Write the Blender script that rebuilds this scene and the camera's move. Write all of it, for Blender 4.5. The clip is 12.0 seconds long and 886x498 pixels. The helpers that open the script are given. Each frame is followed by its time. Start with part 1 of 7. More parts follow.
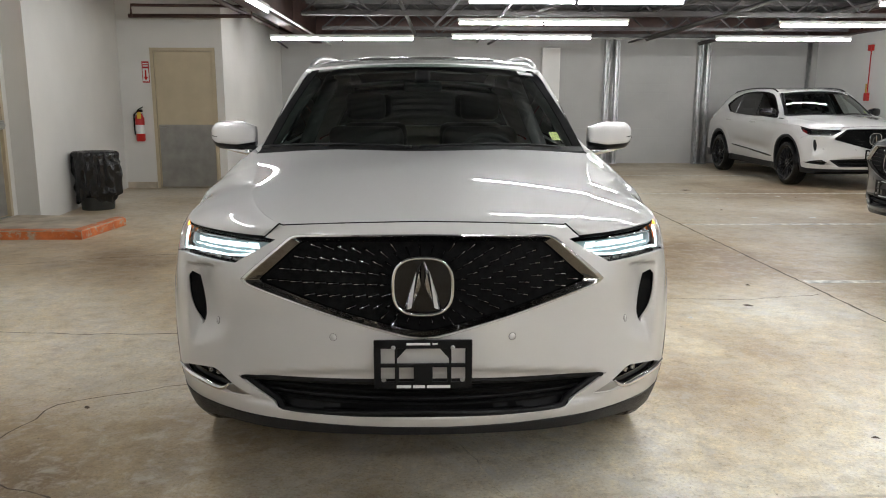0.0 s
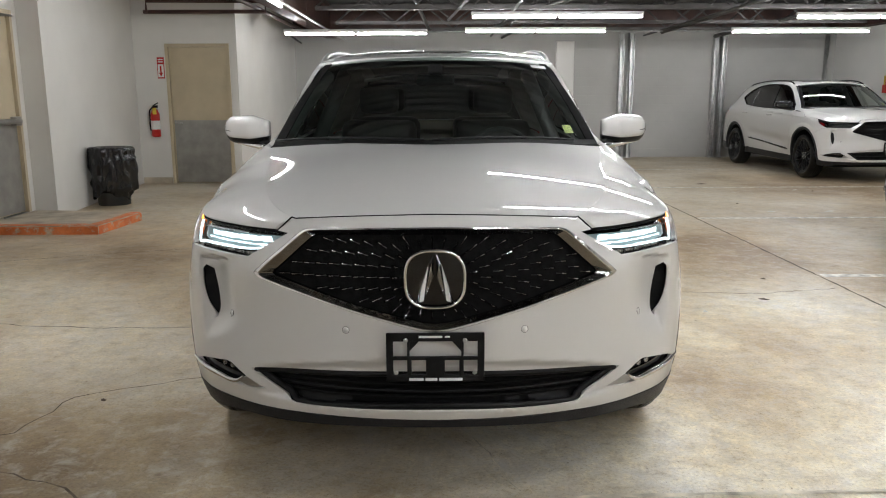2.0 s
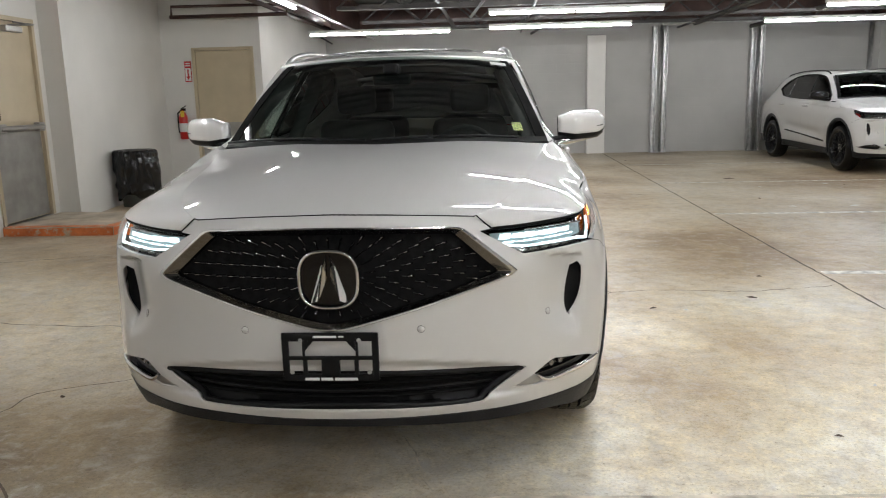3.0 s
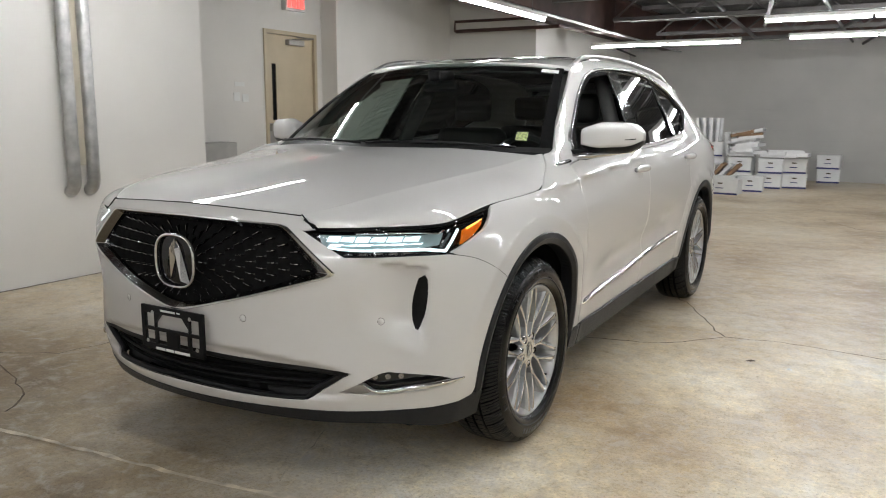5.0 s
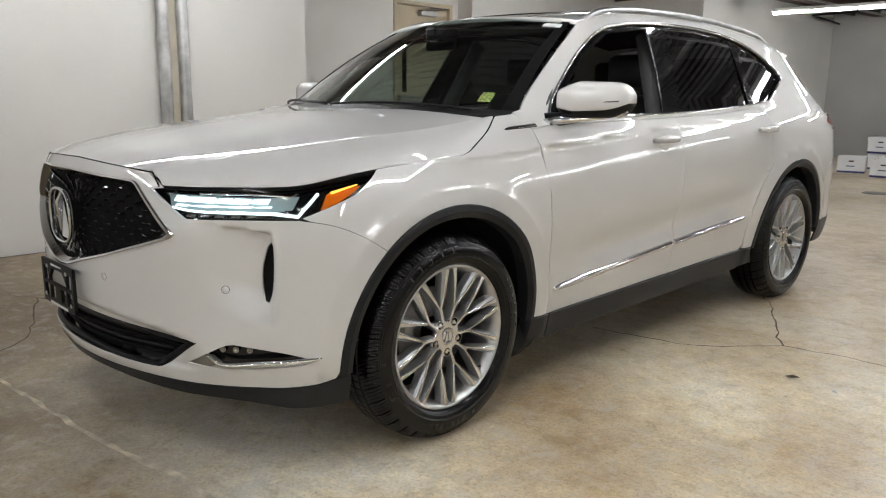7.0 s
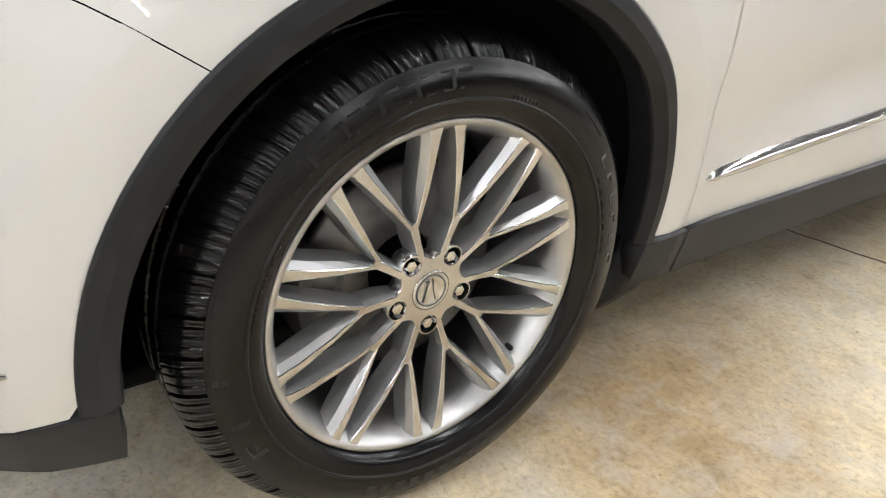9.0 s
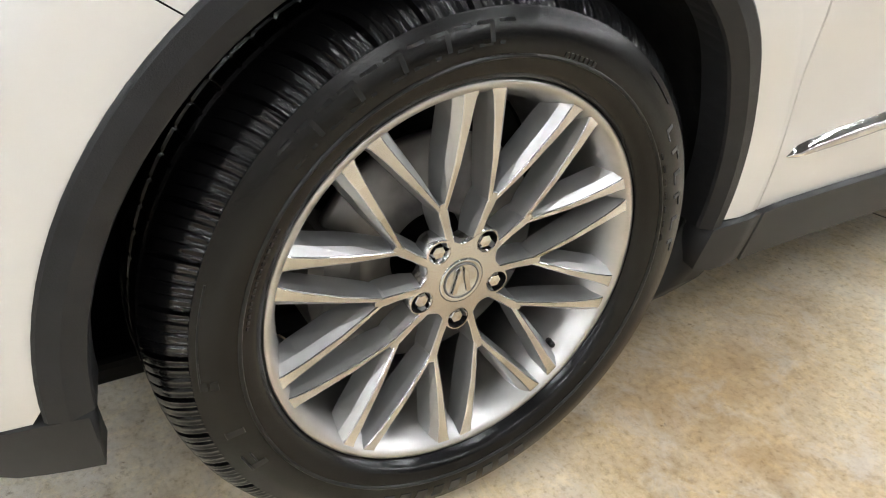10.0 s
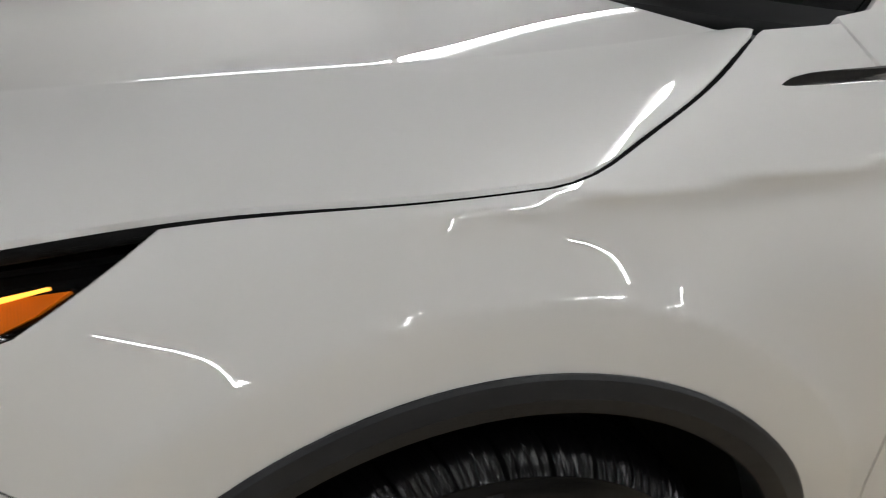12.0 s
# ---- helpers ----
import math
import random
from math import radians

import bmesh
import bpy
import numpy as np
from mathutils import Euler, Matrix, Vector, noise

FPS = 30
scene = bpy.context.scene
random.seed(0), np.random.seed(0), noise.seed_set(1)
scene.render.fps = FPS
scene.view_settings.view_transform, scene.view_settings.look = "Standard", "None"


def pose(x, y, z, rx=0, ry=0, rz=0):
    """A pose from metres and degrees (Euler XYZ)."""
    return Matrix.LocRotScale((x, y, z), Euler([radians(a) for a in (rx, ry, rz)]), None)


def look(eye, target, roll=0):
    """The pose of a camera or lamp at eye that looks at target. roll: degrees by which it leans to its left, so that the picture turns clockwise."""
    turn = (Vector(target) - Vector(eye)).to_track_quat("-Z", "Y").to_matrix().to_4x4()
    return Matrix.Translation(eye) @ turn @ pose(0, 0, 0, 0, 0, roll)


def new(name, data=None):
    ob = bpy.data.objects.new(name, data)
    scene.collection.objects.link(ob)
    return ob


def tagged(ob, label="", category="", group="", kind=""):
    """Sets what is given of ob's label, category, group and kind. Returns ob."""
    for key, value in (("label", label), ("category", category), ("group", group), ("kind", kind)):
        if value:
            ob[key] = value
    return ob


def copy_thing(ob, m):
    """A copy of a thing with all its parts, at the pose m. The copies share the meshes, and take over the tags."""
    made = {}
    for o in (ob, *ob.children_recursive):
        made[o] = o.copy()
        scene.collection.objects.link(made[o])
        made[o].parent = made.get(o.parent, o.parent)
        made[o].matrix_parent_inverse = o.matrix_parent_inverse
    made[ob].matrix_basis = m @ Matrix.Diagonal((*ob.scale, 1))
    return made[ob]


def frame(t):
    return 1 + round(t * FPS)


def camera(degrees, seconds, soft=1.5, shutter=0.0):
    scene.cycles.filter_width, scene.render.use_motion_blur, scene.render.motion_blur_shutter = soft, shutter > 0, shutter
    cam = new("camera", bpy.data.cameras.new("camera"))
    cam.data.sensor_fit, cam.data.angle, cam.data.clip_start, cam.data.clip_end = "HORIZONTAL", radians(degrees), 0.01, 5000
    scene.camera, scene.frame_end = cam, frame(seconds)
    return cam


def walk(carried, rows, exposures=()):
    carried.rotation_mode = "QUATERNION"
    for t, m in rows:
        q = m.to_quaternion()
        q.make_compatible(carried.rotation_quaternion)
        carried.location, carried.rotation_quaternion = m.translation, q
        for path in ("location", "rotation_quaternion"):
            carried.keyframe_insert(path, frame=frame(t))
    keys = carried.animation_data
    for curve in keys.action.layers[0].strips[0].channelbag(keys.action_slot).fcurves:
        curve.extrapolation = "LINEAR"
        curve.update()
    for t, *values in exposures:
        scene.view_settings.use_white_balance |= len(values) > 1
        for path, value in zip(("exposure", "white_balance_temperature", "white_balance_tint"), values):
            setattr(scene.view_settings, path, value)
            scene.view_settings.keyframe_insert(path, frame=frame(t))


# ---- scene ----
cam = camera(59.6, 12.0, soft=1.05, shutter=0.25)
PATH = [
    (0, (0.004, -3.353, 1.39), (0.053, -1.389, 1.016), 0.1),
    (0.5, (0.009, -3.348, 1.385), (0.051, -1.384, 1.007), 0.1),
    (1, (0.007, -3.349, 1.384), (0.05, -1.386, 1.003), 0.1),
    (1.5, (0.005, -3.351, 1.383), (0.044, -1.389, 0.999), 0.1),
    (2, (0.011, -3.355, 1.384), (0.023, -1.393, 0.997), -0.2),
    (2.5, (0.134, -3.351, 1.388), (0.122, -1.389, 0.998), -0.5),
    (2.7, (0.278, -3.349, 1.387), (0.233, -1.388, 0.995), -0.9),
    (4.3, (1.594, -3.065, 1.349), (0.899, -1.226, 0.98), -0.4),
    (4.5, (1.753, -2.979, 1.331), (0.972, -1.174, 0.966), -0.0),
    (5, (2.135, -2.796, 1.333), (1.144, -1.095, 0.984), 0.3),
    (5.5, (2.464, -2.589, 1.316), (1.317, -0.985, 0.981), 0.5),
    (6, (2.703, -2.369, 1.304), (1.437, -0.856, 0.975), 0.4),
    (6.5, (2.885, -2.157, 1.297), (1.531, -0.726, 0.951), 0.3),
    (7, (2.818, -1.871, 1.254), (1.411, -0.508, 0.85), 0.5),
    (7.2, (2.728, -1.713, 1.258), (1.302, -0.382, 0.814), 0.9),
    (8.8, (1.776, -0.638, 0.993), (0.354, 0.448, 0.1), 4.1),
    (9, (1.702, -0.57, 0.959), (0.28, 0.488, 0.034), 4.2),
    (9.5, (1.607, -0.483, 0.919), (0.171, 0.5, -0.066), 3.9),
    (10, (1.589, -0.468, 0.911), (0.144, 0.468, -0.107), 4.0),
    (10.5, (1.589, -0.462, 0.979), (0.121, 0.421, -0.054), 4.1),
    (11, (1.558, -0.446, 1.133), (0.022, 0.395, 0.167), 4.7),
    (11.1, (1.551, -0.433, 1.156), (-0.012, 0.394, 0.222), 3.8),
    (11.2, (1.545, -0.425, 1.185), (-0.048, 0.383, 0.286), 4.2),
    (11.5, (1.513, -0.419, 1.234), (-0.136, 0.351, 0.405), 3.8),
    (11.7, (1.519, -0.38, 1.254), (-0.176, 0.309, 0.447), 3.0),
    (12, (1.507, -0.28, 1.241), (-0.217, 0.382, 0.472), 3.2),
]
EXPOSURES = [(0, 0.22), (2.7, 0.18), (4.3, 0.05), (7.2, 0.02), (8.8, 0.68), (10.4, 0.90), (11.0, 0.44), (11.3, 0.04), (12, -0.32)]
walk(cam, [(t, look(eye, target, roll)) for t, eye, target, roll in PATH], EXPOSURES)

# ---------------------------------------------------------------- light
world = bpy.data.worlds.new("garage_world")
scene.world = world
world.use_nodes = True
world.node_tree.nodes["Background"].inputs[0].default_value = (0.9, 0.95, 1.0, 1)
world.node_tree.nodes["Background"].inputs[1].default_value = 0.02
scene.view_settings.exposure = 0.0
TUBE_GLOW = 88.0


# ---------------------------------------------------------------- materials
def nodes_of(name):
    m = bpy.data.materials.new(name)
    m.use_nodes = True
    nt = m.node_tree
    return m, nt, nt.nodes["Principled BSDF"]


def plain(name, col, rough=0.5, metal=0.0, coat=0.0, spec=0.5, vary=0.06, scale=6.0, bump=0.0, bscale=120.0, coat_rough=0.03):
    """A surface with soft tone variation at two scales and fine relief."""
    m, nt, b = nodes_of(name)
    b.inputs["Roughness"].default_value = rough
    b.inputs["Metallic"].default_value = metal
    b.inputs["Coat Weight"].default_value = coat
    b.inputs["Coat Roughness"].default_value = coat_rough
    b.inputs["Specular IOR Level"].default_value = spec
    co = nt.nodes.new("ShaderNodeTexCoord")
    n1 = nt.nodes.new("ShaderNodeTexNoise")
    n1.inputs["Scale"].default_value = scale
    n1.inputs["Detail"].default_value = 6
    nt.links.new(co.outputs["Object"], n1.inputs["Vector"])
    ramp = nt.nodes.new("ShaderNodeValToRGB")
    lo = [c * (1 - vary * 2) for c in col]
    hi = [min(1, c * (1 + vary)) for c in col]
    ramp.color_ramp.elements[0].position, ramp.color_ramp.elements[1].position = 0.3, 0.7
    ramp.color_ramp.elements[0].color = (*lo, 1)
    ramp.color_ramp.elements[1].color = (*hi, 1)
    nt.links.new(n1.outputs["Fac"], ramp.inputs["Fac"])
    nt.links.new(ramp.outputs["Color"], b.inputs["Base Color"])
    if bump:
        n2 = nt.nodes.new("ShaderNodeTexNoise")
        n2.inputs["Scale"].default_value = bscale
        n2.inputs["Detail"].default_value = 4
        nt.links.new(co.outputs["Object"], n2.inputs["Vector"])
        bp = nt.nodes.new("ShaderNodeBump")
        bp.inputs["Strength"].default_value = bump
        bp.inputs["Distance"].default_value = 0.004
        nt.links.new(n2.outputs["Fac"], bp.inputs["Height"])
        nt.links.new(bp.outputs["Normal"], b.inputs["Normal"])
    return m


def glowing(name, col, strength):
    m, nt, b = nodes_of(name)
    b.inputs["Base Color"].default_value = (*col, 1)
    b.inputs["Emission Color"].default_value = (*col, 1)
    b.inputs["Emission Strength"].default_value = strength
    b.inputs["Roughness"].default_value = 0.3
    return m


def pane(name, tint, mirror=0.05):
    """Thin glass: it lets tinted light through and mirrors more the flatter one looks at it, alike from both sides."""
    m = bpy.data.materials.new(name)
    m.use_nodes = True
    nt = m.node_tree
    nt.nodes.clear()
    out, mix = nt.nodes.new("ShaderNodeOutputMaterial"), nt.nodes.new("ShaderNodeMixShader")
    tr, gl = nt.nodes.new("ShaderNodeBsdfTransparent"), nt.nodes.new("ShaderNodeBsdfGlossy")
    lw, pw, ma = nt.nodes.new("ShaderNodeLayerWeight"), nt.nodes.new("ShaderNodeMath"), nt.nodes.new("ShaderNodeMath")
    tr.inputs["Color"].default_value = (*tint, 1)
    gl.inputs["Roughness"].default_value = 0.0
    lw.inputs["Blend"].default_value = 0.5
    pw.operation, ma.operation = "POWER", "MULTIPLY_ADD"
    pw.inputs[1].default_value = 4.2
    ma.inputs[1].default_value, ma.inputs[2].default_value = 1 - mirror, mirror
    nt.links.new(lw.outputs["Facing"], pw.inputs[0])
    nt.links.new(pw.outputs[0], ma.inputs[0])
    nt.links.new(ma.outputs[0], mix.inputs[0])
    nt.links.new(tr.outputs[0], mix.inputs[1])
    nt.links.new(gl.outputs[0], mix.inputs[2])
    nt.links.new(mix.outputs[0], out.inputs[0])
    return m


def concrete_floor():
    m, nt, b = nodes_of("stained_concrete")
    co = nt.nodes.new("ShaderNodeTexCoord")

    def noise_node(scale, detail, rough=0.6, dist=0.0):
        n = nt.nodes.new("ShaderNodeTexNoise")
        n.inputs["Scale"].default_value, n.inputs["Detail"].default_value = scale, detail
        n.inputs["Roughness"].default_value, n.inputs["Distortion"].default_value = rough, dist
        nt.links.new(co.outputs["Object"], n.inputs["Vector"])
        return n

    def ramp_node(src, stops):
        r = nt.nodes.new("ShaderNodeValToRGB")
        els = r.color_ramp.elements
        while len(els) < len(stops):
            els.new(0.5)
        for e, (p, c) in zip(els, stops):
            e.position, e.color = p, (*c, 1)
        nt.links.new(src, r.inputs["Fac"])
        return r

    def mixed(kind, fac, a, bb):
        x = nt.nodes.new("ShaderNodeMix")
        x.data_type, x.blend_type = "RGBA", kind
        if isinstance(fac, float):
            x.inputs[0].default_value = fac
        else:
            nt.links.new(fac, x.inputs[0])
        nt.links.new(a, x.inputs[6])
        nt.links.new(bb, x.inputs[7])
        return x.outputs[2]

    big = ramp_node(noise_node(0.7, 6, 0.6).outputs["Fac"], [(0.30, (0.50, 0.41, 0.28)), (0.5, (0.655, 0.58, 0.45)), (0.68, (0.745, 0.69, 0.59))])
    grey = ramp_node(noise_node(0.7, 6, 0.6, 0.3).outputs["Fac"], [(0.3, (0.52, 0.48, 0.43)), (0.7, (0.66, 0.62, 0.57))])
    where = ramp_node(noise_node(4.2, 9, 0.72).outputs["Fac"], [(0.34, (0, 0, 0)), (0.50, (0.5, 0.5, 0.5)), (0.66, (1, 1, 1))])
    mid = ramp_node(noise_node(9, 9, 0.75).outputs["Fac"], [(0.34, (0.66, 0.60, 0.50)), (0.47, (0.90, 0.87, 0.80)), (0.62, (1.0, 1.0, 1.0))])
    fine = ramp_node(noise_node(70, 6, 0.75).outputs["Fac"], [(0.36, (0.52, 0.46, 0.37)), (0.46, (0.88, 0.85, 0.80)), (0.56, (1, 1, 1))])
    col = mixed("MIX", where.outputs[0], big.outputs[0], grey.outputs[0])
    stain = ramp_node(noise_node(0.42, 7, 0.62, 0.25).outputs["Fac"], [(0.36, (0.47, 0.36, 0.24)), (0.48, (0.82, 0.75, 0.64)), (0.59, (1, 1, 1))])
    col = mixed("MULTIPLY", 0.95, col, stain.outputs[0])
    col = mixed("MULTIPLY", 0.9, col, mid.outputs[0])
    col = mixed("MULTIPLY", 0.62, col, fine.outputs[0])

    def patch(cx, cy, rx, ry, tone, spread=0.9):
        """A large ellipse with a ragged edge; tone is what it multiplies the concrete by."""
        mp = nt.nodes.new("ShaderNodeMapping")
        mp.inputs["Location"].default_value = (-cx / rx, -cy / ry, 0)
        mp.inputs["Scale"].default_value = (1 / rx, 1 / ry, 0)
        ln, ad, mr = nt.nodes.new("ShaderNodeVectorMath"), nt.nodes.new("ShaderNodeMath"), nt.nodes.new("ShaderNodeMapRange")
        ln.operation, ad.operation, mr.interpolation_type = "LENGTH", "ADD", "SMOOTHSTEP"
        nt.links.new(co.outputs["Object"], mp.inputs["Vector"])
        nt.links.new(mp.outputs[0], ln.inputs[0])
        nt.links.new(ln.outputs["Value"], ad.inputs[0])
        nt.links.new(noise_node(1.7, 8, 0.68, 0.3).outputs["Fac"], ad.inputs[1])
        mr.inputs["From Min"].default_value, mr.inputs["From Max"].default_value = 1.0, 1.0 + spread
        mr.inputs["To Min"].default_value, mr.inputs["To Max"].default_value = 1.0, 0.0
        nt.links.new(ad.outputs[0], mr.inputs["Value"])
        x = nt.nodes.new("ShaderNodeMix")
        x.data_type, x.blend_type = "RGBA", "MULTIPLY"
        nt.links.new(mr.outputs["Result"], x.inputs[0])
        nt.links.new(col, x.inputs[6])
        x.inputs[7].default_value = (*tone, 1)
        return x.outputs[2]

    # two darkened ellipses about the nose, then two brightened ones
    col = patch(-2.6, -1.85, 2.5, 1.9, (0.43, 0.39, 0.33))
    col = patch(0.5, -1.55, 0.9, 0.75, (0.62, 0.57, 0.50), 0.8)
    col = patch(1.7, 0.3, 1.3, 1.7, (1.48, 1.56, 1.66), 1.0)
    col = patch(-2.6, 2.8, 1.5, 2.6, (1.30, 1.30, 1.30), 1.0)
    flakes = ramp_node(noise_node(26, 8, 0.8, 0.4).outputs["Fac"], [(0.50, (1, 1, 1)), (0.57, (1.14, 1.12, 1.03)), (0.64, (1.2, 1.19, 1.14))])
    col = mixed("MULTIPLY", 0.8, col, flakes.outputs[0])
    pits = ramp_node(noise_node(38, 5, 0.7, 0.2).outputs["Fac"], [(0.30, (0.42, 0.36, 0.28)), (0.37, (1, 1, 1))])
    col = mixed("MULTIPLY", 0.85, col, pits.outputs[0])
    bleach = ramp_node(noise_node(10, 7, 0.72, 0.5).outputs["Fac"], [(0.50, (0, 0, 0)), (0.66, (0.42, 0.42, 0.42))])
    lavender = ramp_node(noise_node(3, 4).outputs["Fac"], [(0.3, (0.53, 0.50, 0.46)), (0.7, (0.63, 0.60, 0.56))])
    col = mixed("MIX", bleach.outputs[0], col, lavender.outputs[0])
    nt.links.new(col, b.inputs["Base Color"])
    b.inputs["Specular IOR Level"].default_value = 0.32
    rr = ramp_node(noise_node(1.1, 4, 0.5).outputs["Fac"], [(0.25, (0.31, 0.31, 0.31)), (0.75, (0.45, 0.45, 0.45))])
    nt.links.new(rr.outputs[0], b.inputs["Roughness"])
    bp = nt.nodes.new("ShaderNodeBump")
    bp.inputs["Strength"].default_value, bp.inputs["Distance"].default_value = 0.25, 0.003
    nt.links.new(noise_node(55, 6).outputs["Fac"], bp.inputs["Height"])
    nt.links.new(bp.outputs["Normal"], b.inputs["Normal"])
    return m


M_FLOOR = concrete_floor()
# one wall paint in two tones: the recess's weaker light put into the colour
M_WALL_LIT = plain("lit_white_wall_paint", (0.77, 0.755, 0.72), 0.5, vary=0.025, scale=1.1, bump=0.12, bscale=60)
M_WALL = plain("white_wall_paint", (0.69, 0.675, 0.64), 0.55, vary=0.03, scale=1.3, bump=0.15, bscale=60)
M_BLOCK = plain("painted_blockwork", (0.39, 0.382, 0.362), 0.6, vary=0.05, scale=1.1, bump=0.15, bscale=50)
def course_lines(m, w=0.4, h=0.2):
    """Shallow mortar courses, as relief, in a blockwork wall seen along y."""
    nt = m.node_tree
    b = nt.nodes["Principled BSDF"]
    co = nt.nodes.new("ShaderNodeTexCoord")
    sep = nt.nodes.new("ShaderNodeSeparateXYZ")
    com = nt.nodes.new("ShaderNodeCombineXYZ")
    br = nt.nodes.new("ShaderNodeTexBrick")
    bp = nt.nodes.new("ShaderNodeBump")
    br.inputs["Scale"].default_value = 1.0
    br.inputs["Brick Width"].default_value, br.inputs["Row Height"].default_value = w, h
    br.inputs["Mortar Size"].default_value = 0.006
    bp.inputs["Strength"].default_value, bp.inputs["Distance"].default_value = 0.35, 0.004
    bp.invert = True
    nt.links.new(co.outputs["Object"], sep.inputs[0])
    nt.links.new(sep.outputs["X"], com.inputs["X"])
    nt.links.new(sep.outputs["Z"], com.inputs["Y"])
    nt.links.new(com.outputs[0], br.inputs["Vector"])
    nt.links.new(br.outputs["Fac"], bp.inputs["Height"])
    nt.links.new(bp.outputs["Normal"], b.inputs["Normal"])


course_lines(M_BLOCK)
M_CEIL = plain("grey_steel_deck", (0.095, 0.095, 0.093), 0.7, vary=0.2, scale=2, bump=0.2, bscale=20)
M_BEAM = plain("brown_primed_steel", (0.062, 0.028, 0.021), 0.6, vary=0.25, scale=3, bump=0.2)
M_TRUSS = plain("grey_truss_steel", (0.075, 0.069, 0.066), 0.55, vary=0.2, scale=4)
M_GALV = plain("galvanised_steel", (0.5, 0.5, 0.49), 0.35, 0.85, vary=0.15, scale=9)
M_DOORPAINT = plain("tan_door_paint", (0.5, 0.42, 0.29), 0.45, vary=0.05, scale=3)
M_KICK = plain("brushed_steel_plate", (0.36, 0.35, 0.33), 0.38, 0.7, vary=0.1, scale=5)
M_TUBE = glowing("fluorescent_tube", (0.97, 0.985, 1.0), TUBE_GLOW)
M_FIXTURE = plain("white_enamel", (0.75, 0.75, 0.73), 0.4)
def worn_kerb_paint():
    """Orange paint that has chipped and scuffed down to pale concrete."""
    m, nt, b = nodes_of("worn_orange_kerb_paint")
    b.inputs["Roughness"].default_value = 0.62
    co = nt.nodes.new("ShaderNodeTexCoord")
    tones = []
    for scale, detail, stops in ((5, 5, ((0.3, (0.52, 0.12, 0.03)), (0.7, (0.78, 0.24, 0.07)))), (13, 9, ((0.52, (0, 0, 0)), (0.60, (1, 1, 1)))), (40, 4, ((0.3, (0.62, 0.50, 0.38)), (0.7, (0.40, 0.31, 0.22))))):
        n, r = nt.nodes.new("ShaderNodeTexNoise"), nt.nodes.new("ShaderNodeValToRGB")
        n.inputs["Scale"].default_value, n.inputs["Detail"].default_value, n.inputs["Roughness"].default_value = scale, detail, 0.72
        for e, (p, c) in zip(r.color_ramp.elements, stops):
            e.position, e.color = p, (*c, 1)
        nt.links.new(co.outputs["Object"], n.inputs["Vector"])
        nt.links.new(n.outputs["Fac"], r.inputs["Fac"])
        tones.append(r.outputs[0])
    x = nt.nodes.new("ShaderNodeMix")
    x.data_type = "RGBA"
    nt.links.new(tones[1], x.inputs[0])
    nt.links.new(tones[0], x.inputs[6])
    nt.links.new(tones[2], x.inputs[7])
    nt.links.new(x.outputs[2], b.inputs["Base Color"])
    return m


M_SLAB = plain("bare_concrete", (0.52, 0.45, 0.35), 0.7, vary=0.2, scale=4, bump=0.3, bscale=50)
M_ORANGE = worn_kerb_paint()
M_LINE = plain("worn_white_line", (0.74, 0.72, 0.66), 0.6, vary=0.3, scale=14)
M_CRACK = plain("crack_dirt", (0.13, 0.10, 0.072), 0.9, vary=0.3, scale=12)
M_DUSTY = plain("dusty_joint", (0.70, 0.63, 0.51), 0.85, vary=0.3, scale=9)
M_JOINT = plain("joint_filler", (0.13, 0.105, 0.075), 0.85, vary=0.3, scale=7)
M_BAG = plain("black_plastic_bag", (0.007, 0.007, 0.007), 0.16, vary=0.2, scale=12, bump=0.9, bscale=14)
M_RED = plain("red_enamel", (0.5, 0.015, 0.012), 0.3)
M_BLACKP = plain("black_plastic", (0.007, 0.007, 0.0075), 0.45, spec=0.18, vary=0.15, scale=20)
M_CARD = plain("white_cardboard", (0.68, 0.68, 0.68), 0.7, vary=0.05, scale=5)
M_BLUE = plain("blue_print", (0.025, 0.03, 0.13), 0.6)
M_BROWNCARD = plain("brown_cardboard", (0.26, 0.16, 0.09), 0.8, vary=0.12)

M_PAINT = plain("pearl_white_paint", (0.60, 0.59, 0.573), 0.5, 0.1, coat=1.0, spec=0.25, vary=0.004, scale=900, coat_rough=0.006)
M_PAINT.node_tree.nodes["Principled BSDF"].inputs["Coat IOR"].default_value = 1.72
M_CLAD = plain("grey_black_cladding", (0.0155, 0.016, 0.0178), 0.42, spec=0.19, vary=0.08, scale=30, bump=0.15, bscale=700)
M_GLOSSBLACK = plain("gloss_black", (0.004, 0.004, 0.0045), 0.07, coat=0.3, spec=0.3, vary=0.1)
M_CHROME = plain("chrome", (0.66, 0.66, 0.66), 0.09, 1.0, vary=0.02)
M_WINGSATIN = plain("satin_grey_metal", (0.36, 0.355, 0.35), 0.3, 0.9, vary=0.04)
M_DARKCHROME = plain("dark_chrome", (0.31, 0.305, 0.30), 0.14, 1.0, vary=0.04)
# bright metal for glints put onto the gloss black fins
M_FINGLINT = plain("fin_glint_metal", (0.46, 0.46, 0.47), 0.10, 1.0, vary=0.05)
M_RUBBER = plain("tyre_rubber", (0.0040, 0.0040, 0.0042), 0.20, spec=0.26, vary=0.15, scale=25, bump=0.05, bscale=260)
M_RUBBERTEXT = plain("raised_tyre_rubber", (0.004, 0.004, 0.0042), 0.34, spec=0.3, vary=0.1)
M_GREYMARK = plain("grey_sidewall_print", (0.055, 0.055, 0.055), 0.5, vary=0.2, scale=60)
M_ALLOY = plain("machined_alloy", (0.60, 0.60, 0.595), 0.19, 1.0, vary=0.05, scale=14)
